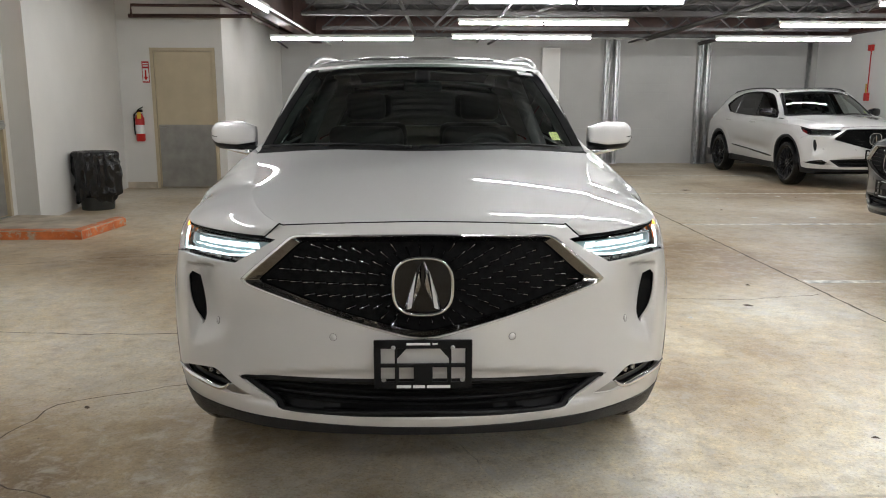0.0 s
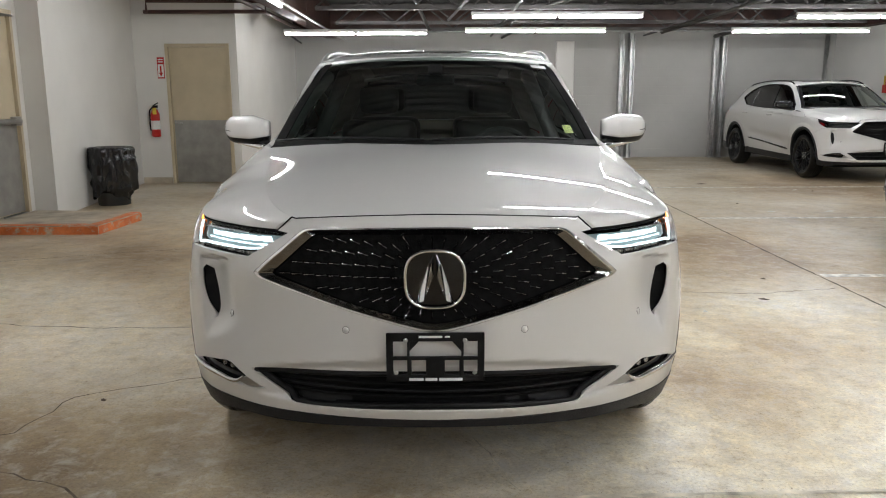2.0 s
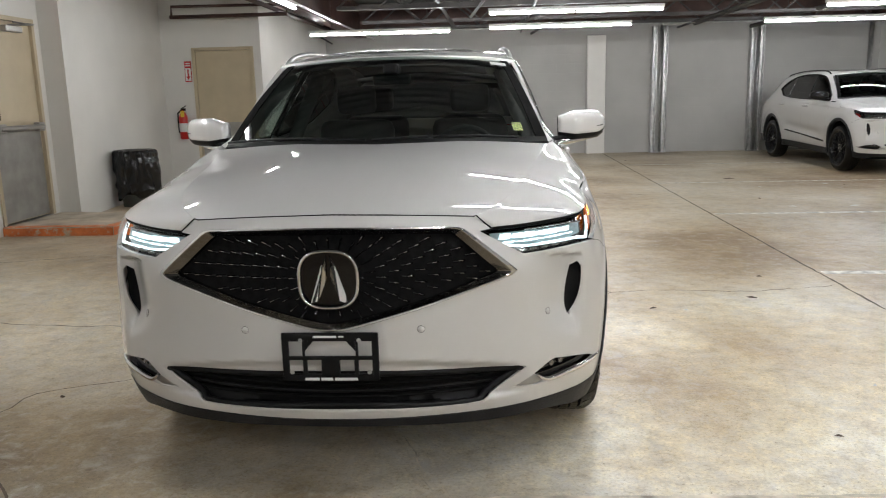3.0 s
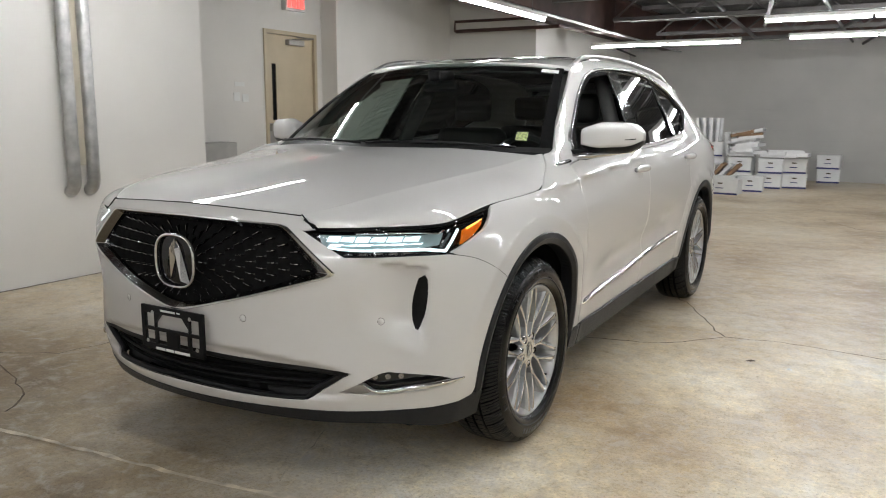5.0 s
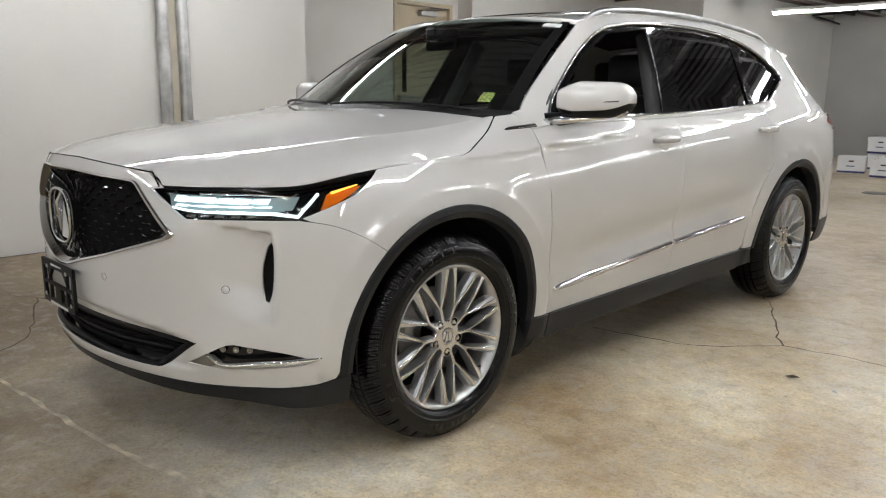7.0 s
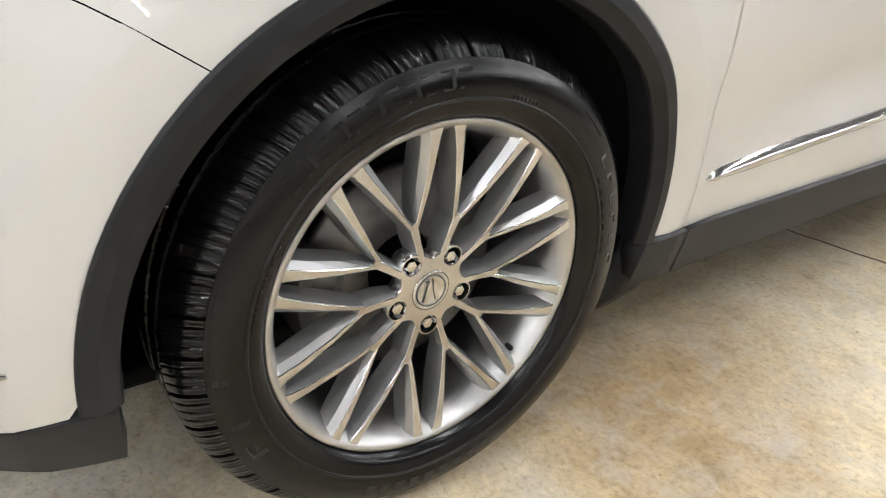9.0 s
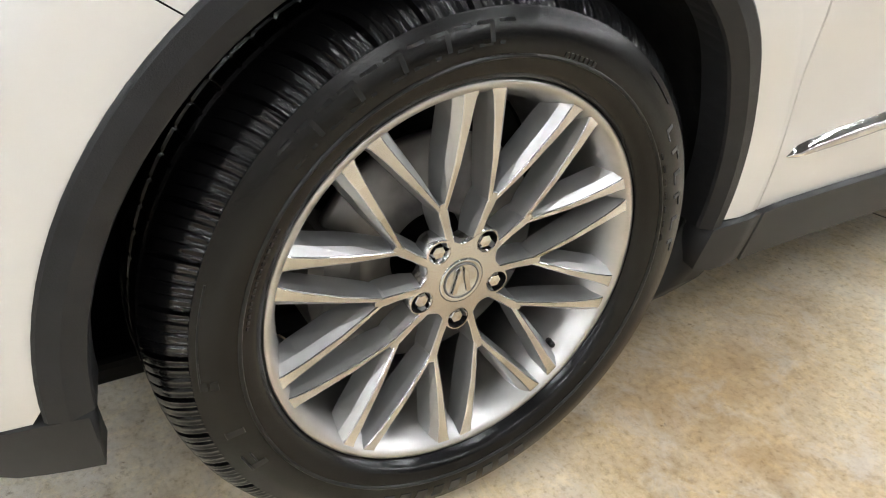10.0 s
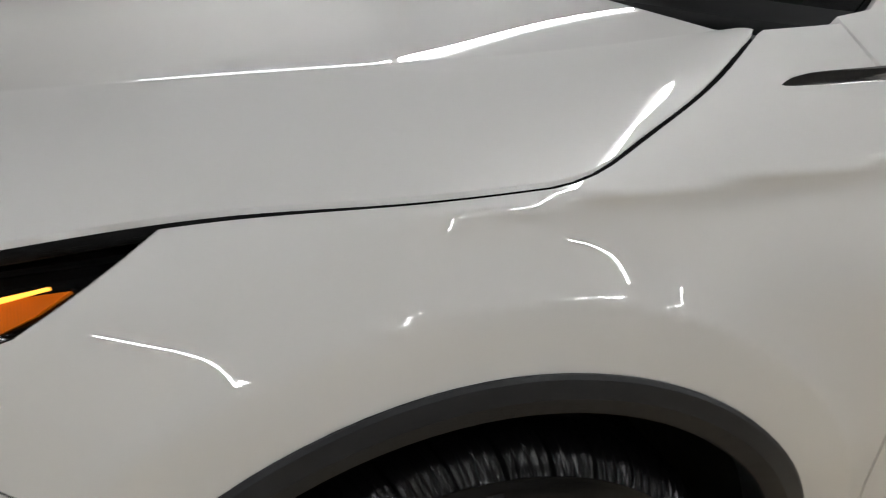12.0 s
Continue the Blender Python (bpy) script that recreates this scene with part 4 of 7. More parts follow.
    bm2.faces.new(ring[0])
    bm2.faces.new(ring[-1][::-1])
    bmesh.ops.recalc_face_normals(bm2, faces=bm2.faces[:])
    part("brake_caliper", bm2, M_IRON, w)
    vv, ff = lathe([(-0.11, 0.235), (-0.1, 0.0)], 48)
    link_mesh("dust_shield", mesh_arrays("dust_shield", vv, ff), M_WELL, w)
    return w


def hood_rows():
    side = curve([X(0.525, 0.961), X(0.62, 0.964), X(0.72, 0.967), Y(-0.60, 0.971), Y(-0.54, 0.976), Y(-0.48, 0.985), Y(-0.385, 0.997), Y(-0.29, 1.006), Y(-0.1, 1.022), Y(0.05, 1.0335)], 0.02) + curve([Y(0.074, 1.037), Y(0.0995, 1.0435), Y(0.1385, 1.0595), Y(0.218, 1.0955), Y(0.333, 1.1555)], 0.02)
    E = skin(np.array([p[0] for p in side]), np.array([p[1] for p in side]))
    t = np.r_[0, np.cumsum(np.linalg.norm(np.diff(E, axis=0), axis=1))]
    t /= t[-1]
    vs = np.linspace(0, 1, 60)
    E = np.stack([np.interp(vs, t, E[:, k]) for k in range(3)], -1)
    tv = [0, 0.08, 0.2, 0.4, 0.6, 0.8, 1.0]
    C = spline(tv, [(0, -0.897, 1.015), (0, -0.84, 1.036), (0, -0.72, 1.066), (0, -0.48, 1.108), (0, -0.22, 1.140), (0, 0.0, 1.160), (0, 0.19, 1.172)])(vs)
    R = spline(tv, [(0.466, -0.850, 0.999), (0.515, -0.795, 1.013), (0.573, -0.68, 1.035), (0.642, -0.43, 1.068), (0.688, -0.15, 1.094), (0.732, 0.10, 1.118), (0.775, 0.312, 1.150)])(vs)
    fx = np.linspace(0, 0.462, 40)
    fz = np.interp(fx, [0, 0.2, 0.35, 0.462], [1.012, 1.009, 1.002, 0.9935]) + 0.001
    front = np.stack([fx, [float(skin(at_x(x, z)[0], z)[1]) + 0.005 for x, z in zip(fx, fz)], fz], -1)
    rows = []
    us = np.concatenate([np.linspace(0, 0.03, 3), np.linspace(0.07, 0.56, 12), np.linspace(0.585, 0.608, 3), np.linspace(0.614, 0.626, 4), np.linspace(0.632, 0.655, 3), np.linspace(0.68, 1, 14)])
    for v, c, r, e in zip(vs, C, R, E):
        # middle to ridge to edge, crisp at the middle and the ridge
        pts = []
        for u in us:
            if u < 0.62:
                q = u / 0.62
                p = c + (r - c) * q
                p = p + np.array([0, 0, 0.012 * math.sin(math.pi * q)])
                if v < 0.3:
                    lead = np.array([np.interp(q * 0.462, fx, front[:, k]) for k in range(3)])
                    flat = C[0] + (R[0] - C[0]) * q + np.array([0, 0, 0.012 * math.sin(math.pi * q)])
                    p = p + (lead - flat) * (1 - v / 0.3) ** 2
            else:
                q = (u - 0.62) / 0.38
                p = r + (e - r) * q
                p = p + np.array([0.010, 0, 0.015]) * math.sin(math.pi * q) * (0.08 + 0.92 * q) * min(1.0, np.linalg.norm(e - r) / 0.16)
            pts.append(p)
        P = np.array(pts)
        rows.append(np.concatenate([P[1:][::-1] * (-1, 1, 1), P]))
    return np.array(rows)


def roof_rows():
    ys = np.linspace(0, 1, 40)
    edge = curve([Y(1.055, 1.562), Y(1.3, 1.606), Y(1.7, 1.632), Y(2.2, 1.636), Y(2.7, 1.612), Y(3.05, 1.572), Y(3.3, 1.525)], 0.02)
    E = skin(np.array([p[0] for p in edge]), np.array([p[1] for p in edge]))
    t = np.linspace(0, 1, len(E))
    E = np.stack([np.interp(ys, t, E[:, k]) for k in range(3)], -1)
    C = spline([0, 0.12, 0.3, 0.5, 0.7, 0.88, 1], [(0, 0.975, 1.597), (0, 1.26, 1.634), (0, 1.66, 1.662), (0, 2.14, 1.668), (0, 2.62, 1.65), (0, 3.1, 1.605), (0, 3.42, 1.555)])(ys)
    rows = []
    for e, c in zip(E, C):
        left = np.array([[e[0] * u, c[1] + (e[1] - c[1]) * u * u, c[2] + (e[2] - c[2]) * (0.55 * u**2 + 0.45 * u**5)] for u in np.linspace(0, 1, 16)])
        rows.append(np.concatenate([left[1:][::-1] * (-1, 1, 1), left]))
    return np.array(rows)


def windscreen_rows():
    rows = []
    for v in np.linspace(0, 1, 20):
        row = []
        for u in np.linspace(-1, 1, 33):
            b = np.array([0.792 * u, 0.195 + 0.285 * u * u, 1.176 - 0.016 * u * u])
            t = np.array([0.612 * u, 0.972 + 0.078 * u * u, 1.594 - 0.040 * u * u])
            p = b + (t - b) * v
            p = p + np.array([0, -0.35, 0.7]) * 0.028 * math.sin(math.pi * v)
            row.append(p)
        rows.append(row)
    return np.array(rows)


def build_car(paint, wheel_mats, mirror_m, bright, lit, detail, glassy):
    car = empty("suv")
    # nose
    top = [X(0, 1.012), X(0.2, 1.009), X(0.35, 1.002), X(0.455, 0.994)]
    half = curve(top, 0.03) + [X(0.518, 0.956), HL_TIP] + line([HL_TIP, HL_B1, HL_B2], 0.03)[1:] + SEAM[1:] + arch(AXLE_F, 131, 181, ARCH_R, 14)[1:] + curve([Y(-0.495, 0.352), Y(-0.56, 0.338), X(0.8, 0.332), X(0.6, 0.331), X(0.3, 0.334), X(0, 0.336)], 0.03)
    bumper = sheet("front_bumper", mirror_loop(half), paint, car, holes=[smooth_loop(mirror_loop(GRILLE_OUT), 0.02, range(0)), smooth_loop(mirror_loop(INTAKE), 0.02, (2, 3)), smooth_loop(FOG, 0.02, (0, 5)), smooth_loop([(-s, z) for s, z in FOG], 0.02, (0, 5)), smooth_loop(VENT, 0.015), smooth_loop([(-s, z) for s, z in VENT], 0.015)], step=0.014 if detail else 0.035, depth=0.02)
    # grille
    g_out, g_in = smooth_loop(mirror_loop(GRILLE_OUT), 0.02), smooth_loop(mirror_loop(GRILLE_IN), 0.02)
    even_loop = lambda pts, n: np.concatenate([[np.array(a) + (np.array(b) - np.array(a)) * k / n for k in range(n)] for a, b in zip(pts, pts[1:] + pts[:1])])
    ro, ri = even_loop(mirror_loop(GRILLE_OUT), 8), even_loop(mirror_loop(GRILLE_IN), 8)
    for _ in range(3):
        ro, ri = [0.25 * np.roll(q, 1, 0) + 0.5 * q + 0.25 * np.roll(q, -1, 0) for q in (ro, ri)]
    V, F, npf = [], [], 7
    for o, i in zip(ro, ri):
        for f, h in ((-0.10, -0.012), (-0.06, 0.005), (0.05, 0.009), (0.28, 0.0085), (0.36, 0.0065), (1.0, -0.016), (1.04, -0.03)):
            p = o + (i - o) * f
            V.append(skin(p[0], p[1]) + skin_normal(p[0], p[1]) * h)
    n = len(ro)
    for k in range(n):
        for q in range(npf - 1):
            a, b = k * npf + q, ((k + 1) % n) * npf + q
            F.append((a, b, b + 1, a + 1))
    me = mesh_arrays("grille_surround", V, F, smooth=False)
    bm = bmesh.new()
    bm.from_mesh(me)
    bmesh.ops.recalc_face_normals(bm, faces=bm.faces[:])
    bm.faces.ensure_lookup_table()
    for k, f in enumerate(bm.faces):
        f.material_index = 1 if k % (npf - 1) >= 4 else 0
    surround = part("grille_surround", bm, bright, car, "polished metal grille surround")
    surround.data.materials.append(M_DARKCHROME)
    grille = sheet("grille", grow(g_in, 0.006), M_WELL, car, step=0.04, lift=-0.032, depth=0, label="gloss black grille with radiating fins")
    ex, ez = 0.0, 0.818
    fin = bmesh.new()
    vs = [fin.verts.new(p) for p in ((-0.5, 0, -0.09), (0.5, 0, -0.16), (0.5, 0, 0.16), (-0.5, 0, 0.09), (0.28, -0.2, 0.0))]
    for q in ((0, 1, 4), (1, 2, 4), (2, 3, 4), (3, 0, 4)):
        fin.faces.new([vs[i] for i in q])
    # a sliver on the fin's ridge stands in for tube glints on gloss black
    ridge = [fin.verts.new(p) for p in ((-0.06, -0.122, 0.018), (0.26, -0.206, 0.045), (0.30, -0.222, 0.0), (0.26, -0.206, -0.045), (-0.06, -0.122, -0.018))]
    fin.faces.new((ridge[0], ridge[4], ridge[3], ridge[2], ridge[1]))
    me_fin = bpy.data.meshes.new("fin")
    fin.normal_update()
    fin.to_mesh(me_fin)
    fin.free()
    me_fin.materials.append(M_GLOSSBLACK)
    me_fin.materials.append(M_FINGLINT)
    # one side face and the sliver carry the painted glint
    for k in (2, 4):
        me_fin.polygons[k].material_index = 1
    joined = bmesh.new()
    gi = np.array(grow(g_in, -0.008))
    for ringk in range(12):
        rad = 0.085 + 0.042 * ringk
        count = 16 + 5 * ringk
        for k in range(count):
            a = 2 * math.pi * (k + 0.5 * (ringk % 2)) / count
            x, z = ex + rad * math.cos(a), ez + rad * math.sin(a) * 0.88
            if abs(x) > 0.56 or not inside(np.array([math.copysign(at_x(x, z)[0], x) if abs(x) > 1e-4 else 0.0]), np.array([z]), gi)[0]:
                continue
            s = at_x(x, z)[0]
            n = Vector(skin_normal(s, z))
            c = Vector(skin(s, z)) - n * 0.028
            d = Vector((math.cos(a), 0, math.sin(a)))
            d = (d - n * d.dot(n)).normalized()
            w = n.cross(d)
            ln, wd = 0.040, 0.020 + 0.008 * min(1, ringk / 9)
            m = Matrix(((d.x * ln, -n.x * 0.055, w.x * wd, c.x), (d.y * ln, -n.y * 0.055, w.y * wd, c.y), (d.z * ln, -n.z * 0.055, w.z * wd, c.z), (0, 0, 0, 1)))
            if detail:
                o = link_mesh("grille_fin", me_fin, None, grille)
                o.matrix_basis = m
            else:
                b2 = bmesh.new()
                b2.from_mesh(me_fin)
                join_bm(joined, b2, m)
    if detail:
        joined.free()
    else:
        part("grille_fins", joined, M_GLOSSBLACK, grille)
    # badge: a rounded ring with a plain two-legged mark
    yb = float(skin(0.0, ez)[1]) - 0.006
    ring = []
    for k in range(48):
        a = 2 * math.pi * k / 48
        cx, cz = abs(math.cos(a)) ** 0.72 * math.copysign(1, math.cos(a)), abs(math.sin(a)) ** 0.72 * math.copysign(1, math.sin(a))
        ring.append((0.094 * cx * (1 - 0.06 * cz * 0), yb - 0.012, ez + 0.092 * cz))
    badge = link_mesh("badge", mesh_arrays("badge", *tube_along(ring, 0.0055, 10, True)), bright, car, "chrome ring badge")
    bm = bmesh.new()
    vs = [bm.verts.new((x * 0.98, yb - 0.002, z)) for x, _, z in ring]
    bm.faces.new(vs)
    part("badge_backing", bm, M_GLOSSBLACK, badge)
    bm = bmesh.new()
    for sgn in (-1, 1):
        pts = [(sgn * 0.004, 0.080), (sgn * 0.020, 0.050), (sgn * 0.062, -0.080), (sgn * 0.034, -0.066), (sgn * 0.005, 0.006)]
        base = [bm.verts.new((x, yb - 0.004, ez + z)) for x, z in pts]
        mx, mz = sum(p[0] for p in pts) / 5, sum(p[1] for p in pts) / 5
        apex = [bm.verts.new((sgn * 0.0125, yb - 0.022, ez + 0.045)), bm.verts.new((sgn * 0.036, yb - 0.022, ez - 0.066))]
        bm.faces.new((base[0], base[1], apex[0]))
        bm.faces.new((base[1], base[2], apex[1], apex[0]))
        bm.faces.new((base[2], base[3], apex[1]))
        bm.faces.new((base[3], base[4], apex[0], apex[1]))
        bm.faces.new((base[4], base[0], apex[0]))
    bmesh.ops.recalc_face_normals(bm, faces=bm.faces[:])
    part("badge_mark", bm, bright, badge)
    # lower intake
    loop = smooth_loop(mirror_loop(INTAKE), 0.02, (2, 3))
    intake = sheet("lower_intake", grow(loop, 0.006), M_BLACKP, car, step=0.04, lift=-0.05, depth=0, label="black lower air intake")
    for z0 in (0.475, 0.448, 0.42, 0.395):
        pts = []
        lim = 0.60 if z0 > 0.45 else 0.545
        for x in np.linspace(-lim, lim, 30):
            s, _ = at_x(x, z0)
            pts.append(skin(s, z0) - skin_normal(s, z0) * 0.032)
        rod("slat", pts, 0.007, M_WELL if z0 != 0.42 else M_BLACKP, intake, 6)
    bk = [[(x, float(plan_at(at_x(x, 0.45)[0] if x else 0.0)[..., 1] if x >= 0 else plan_at(-at_x(x, 0.45)[0])[..., 1]) + 0.10, z) for x in np.linspace(-0.66, 0.66, 25)] for z in (0.33, 0.43, 0.56)]
    loft("intake_back", bk, M_WELL, intake, 0)
    ring_pts = [skin(s, z) - skin_normal(s, z) * 0.012 for s, z in grow(loop, -0.012)]
    rod("intake_rim", ring_pts, 0.012, M_BLACKP, intake, 6, True)
    # chin
    lip = curve([X(0, 0.334), X(0.3, 0.332), X(0.6, 0.329), X(0.8, 0.331), Y(-0.56, 0.338), Y(-0.49, 0.350)], 0.03) + [Y(-0.445, 0.354)] + curve([Y(-0.438, 0.262), Y(-0.5, 0.254), Y(-0.6, 0.252), X(0.75, 0.27), X(0.5, 0.285), X(0.2, 0.3), X(0, 0.304)], 0.03)
    sheet("chin", mirror_loop(lip), M_CLAD, car, step=0.03, lift=0.003, depth=0.04, label="dark grey plastic chin lip")
    # licence plate holder: an empty frame
    py = float(skin(0.0, 0.6)[1]) - 0.014
    holder = bmesh.new()
    cx0, cx1, cz0, cz1 = -0.156, 0.156, 0.492, 0.652
    for a in ((cx0, cz1 - 0.028, cx1, cz1), (cx0, cz0, cx1, cz0 + 0.022), (cx0, cz0, cx0 + 0.022, cz1), (cx1 - 0.022, cz0, cx1, cz1), (-0.09, 0.556, -0.082, 0.64), (0.082, 0.556, 0.09, 0.64), (-0.15, 0.562, 0.15, 0.574), (-0.03, 0.50, 0.03, 0.57), (-0.09, 0.50, -0.076, 0.57), (0.076, 0.50, 0.09, 0.57)):
        box_bm(a[0], py - 0.012, a[1], a[2], py, a[3], 0.003, holder)
    for sgn in (-1, 1):
        b2 = bmesh.new()
        pts = [(sgn * 0.082, 0.626), (sgn * 0.052, 0.626), (sgn * 0.082, 0.592)]
        lo = [b2.verts.new((x, py - 0.012, z)) for x, z in pts]
        hi = [b2.verts.new((x, py, z)) for x, z in pts]
        b2.faces.new(lo); b2.faces.new(hi[::-1])
        for i in range(3):
            b2.faces.new((lo[i], lo[(i + 1) % 3], hi[(i + 1) % 3], hi[i]))
        bmesh.ops.recalc_face_normals(b2, faces=b2.faces[:])
        join_bm(holder, b2)
    plate = part("plate_holder", holder, M_BLACKP, car, "empty black licence plate frame with white bars of lettering")
    for x0, x1, z, h in ((-0.052, 0.022, 0.640, 0.007), (0.03, 0.046, 0.6405, 0.005), (-0.084, -0.038, 0.499, 0.009), (-0.032, 0.006, 0.499, 0.009), (0.012, 0.086, 0.499, 0.009)):
        part("lettering_bar", box_bm(x0, py - 0.0135, z - h / 2, x1, py - 0.0118, z + h / 2), M_STICK, plate)
    for sgn in (-1, 1):
        for px, pz in ((0.094, 0.628), (0.125, 0.522)):
            vv, ff = lathe([(0, 0.0), (-0.003, 0.005), (0, 0.0075)], 12)
            link_mesh("screw", mesh_arrays("screw", [(y, a, z) for a, y, z in vv], ff), M_GALV, plate, m=Matrix.Translation((sgn * px, py - 0.0125, pz)))
    # parking sensors
    for x in (0.288, 0.707):
        for sgn in (-1, 1):
            s, z = at_x(x, 0.647)
            s *= sgn
            n = Vector(skin_normal(s, z))
            vv, ff = lathe([(0.0, 0.0115), (0.0012, 0.0112), (0.0004, 0.0098), (0.002, 0.009), (0.0026, 0.0)], 20)
            rg = [Vector(skin(s, z)) + n * 0.0012 + n.orthogonal().normalized() * 0.0118 * math.cos(q) + n.cross(n.orthogonal()).normalized() * 0.0118 * math.sin(q) for q in np.linspace(0, 2 * math.pi, 24, endpoint=False)]
            rod("sensor_gap", rg, 0.0007, M_WELL, car, 5, True)
            link_mesh("parking_sensor", mesh_arrays("parking_sensor", vv, ff), paint, car, m=Matrix.Translation(Vector(skin(s, z)) + n * 0.0006) @ n.to_track_quat("X", "Z").to_matrix().to_4x4())
    for mir in (False, True):
        sg = -1 if mir else 1
        # headlight
        hl = [HL_TIP] + line([HL_TIP, HL_B1, HL_B2], 0.03)[1:] + line([HL_B2, Y(-0.405, 0.933), HL_REAR], 0.03)[1:] + HL_TOP[::-1]
        hl = np.array(hl)
        head = sheet("headlight", grow(hl, 0.004), M_GLOSSBLACK, car, step=0.03, lift=-0.045, depth=0, mirror=mir, label="lit headlight with a row of white lamps and an amber end")
        sheet("headlight_lens", grow(hl, -0.003), M_LENS, head, step=0.03, lift=0.0, depth=0, mirror=mir)
        tray = straight_loop([X(0.545, 0.900), X(0.66, 0.892), X(0.80, 0.890), Y(-0.60, 0.900), Y(-0.57, 0.946), X(0.80, 0.947), X(0.66, 0.947), X(0.525, 0.944)], 0.03)
        sheet("lamp_tray", tray, M_TRAY if lit else M_DARKCHROME, head, step=0.04, lift=-0.040, depth=0.004, mirror=mir, label="frosted lamp tray")
        for z, hgt, x0, n in ((0.930, 0.0095, 0.550, 6), (0.909, 0.0032, 0.560, 6)):
            for i in range(n):
                x = x0 + 0.0435 * i
                s0, s1 = at_x(x, z)[0] + 0.004, at_x(x + 0.0435, z)[0] - 0.004
                q = 0.0025 * (i % 2)
                lp = straight_loop([(s0, z - hgt + q), (s1, z - hgt), (s1 + 0.010, z + hgt), (s0 + 0.010, z + hgt - q)], 0.03)
                sheet("lamp_cell", lp, M_DRL if lit else M_CHROME, head, step=0.05, lift=-0.034 + 0.004 * (z < 0.92), depth=0.01, mirror=mir)
        bar = [skin(s, z) * (sg, 1, 1) - skin_normal(s, z) * (sg, 1, 1) * 0.022 for s, z in curve([X(0.565, 0.900), X(0.62, 0.893), X(0.74, 0.889), Y(-0.64, 0.887)], 0.02)]
        rod("lamp_strip", bar, 0.004, M_DRL if lit else M_CHROME, head, 6)
        for x in (0.63, 0.67, 0.71, 0.75, 0.785):
            s, z = at_x(x, 0.8775)
            lp = straight_loop([(s - 0.014, z - 0.004), (s + 0.014, z - 0.004), (s + 0.017, z + 0.004), (s - 0.011, z + 0.004)], 0.02)
            sheet("lamp_facet", lp, M_DARKCHROME, head, step=0.03, lift=-0.02, depth=0.006, mirror=mir)
        bar = [skin(s, z) * (sg, 1, 1) - skin_normal(s, z) * (sg, 1, 1) * 0.024 for s, z in line([X(0.70, 0.890), Y(-0.655, 0.886), Y(-0.590, 0.876), Y(-0.515, 0.948)], 0.02)]
        rod("lamp_hook", bar, 0.005, M_DRL if lit else M_CHROME, head, 6)
        bar = [skin(s, z) * (sg, 1, 1) - skin_normal(s, z) * (sg, 1, 1) * 0.024 for s, z in line([X(0.64, 0.947), X(0.74, 0.949), X(0.80, 0.949), Y(-0.60, 0.940), Y(-0.575, 0.952)], 0.02)]
        rod("lamp_bezel", bar, 0.0028, M_CHROME, head, 6)
        amb = straight_loop([Y(-0.515, 0.893), Y(-0.455, 0.915), Y(-0.390, 0.948), Y(-0.362, 0.968), Y(-0.40, 0.964), Y(-0.485, 0.946)], 0.02)
        sheet("amber_reflector", amb, M_AMBERDIM, head, step=0.03, lift=-0.026, depth=0.01, mirror=mir, label="amber side reflector")
        strip = [skin(s, z) * (sg, 1, 1) - skin_normal(s, z) * (sg, 1, 1) * 0.018 for s, z in curve([Y(-0.475, 0.946), Y(-0.43, 0.957), Y(-0.375, 0.969)], 0.02)]
        rod("amber_strip", strip, np.linspace(0.0042, 0.0016, len(strip)), M_AMBER if lit else M_AMBERDIM, head, 6, label="glowing amber strip")
        # vent and fog lamp
        sheet("side_vent", grow(smooth_loop(VENT, 0.015), 0.005), M_BLACKP, car, step=0.02, lift=-0.03, depth=0, mirror=mir, label="narrow black vertical bumper vent")
        fog_loop = smooth_loop(FOG, 0.02, (0, 5))
        fog = sheet("fog_lamp", grow(fog_loop, 0.004), M_GLOSSBLACK, car, step=0.02, lift=-0.03, depth=0, mirror=mir, label="fog lamp in a black recess with a chrome wing")
        panel = straight_loop([X(0.590, 0.401), X(0.648, 0.432), X(0.672, 0.428), X(0.690, 0.405), X(0.66, 0.397)], 0.02)
        sheet("wing_panel", panel, M_WINGSATIN, fog, step=0.015, lift=-0.004, depth=0.02, mirror=mir, label="satin grey inner end of the fog lamp trim")
        low = curve([X(0.668, 0.436), X(0.690, 0.414), X(0.76, 0.412), Y(-0.66, 0.419), Y(-0.60, 0.425), Y(-0.545, 0.431)], 0.015)
        bar = [skin(s, z) * (sg, 1, 1) + skin_normal(s, z) * (sg, 1, 1) * 0.002 for s, z in low]
        rod("chrome_wing", bar, np.interp(np.linspace(0, 1, len(bar)), [0, 0.15, 0.5, 0.8, 1], [0.003, 0.0085, 0.011, 0.009, 0.003]), bright, fog, 12)
        for x in (0.70, 0.735, 0.77):
            s, z = at_x(x, 0.453)
            c = Vector(skin(s, z) * (sg, 1, 1))
            n = Vector(skin_normal(s, z) * (sg, 1, 1))
            vv, ff = lathe([(0.0, 0.010), (0.006, 0.0095), (0.003, 0.0078), (0.008, 0.0)], 16)
            link_mesh("fog_bulb", mesh_arrays("fog_bulb", vv, ff), M_DARKCHROME, fog, m=Matrix.Translation(c - n * 0.024) @ n.to_track_quat("X", "Z").to_matrix().to_4x4())
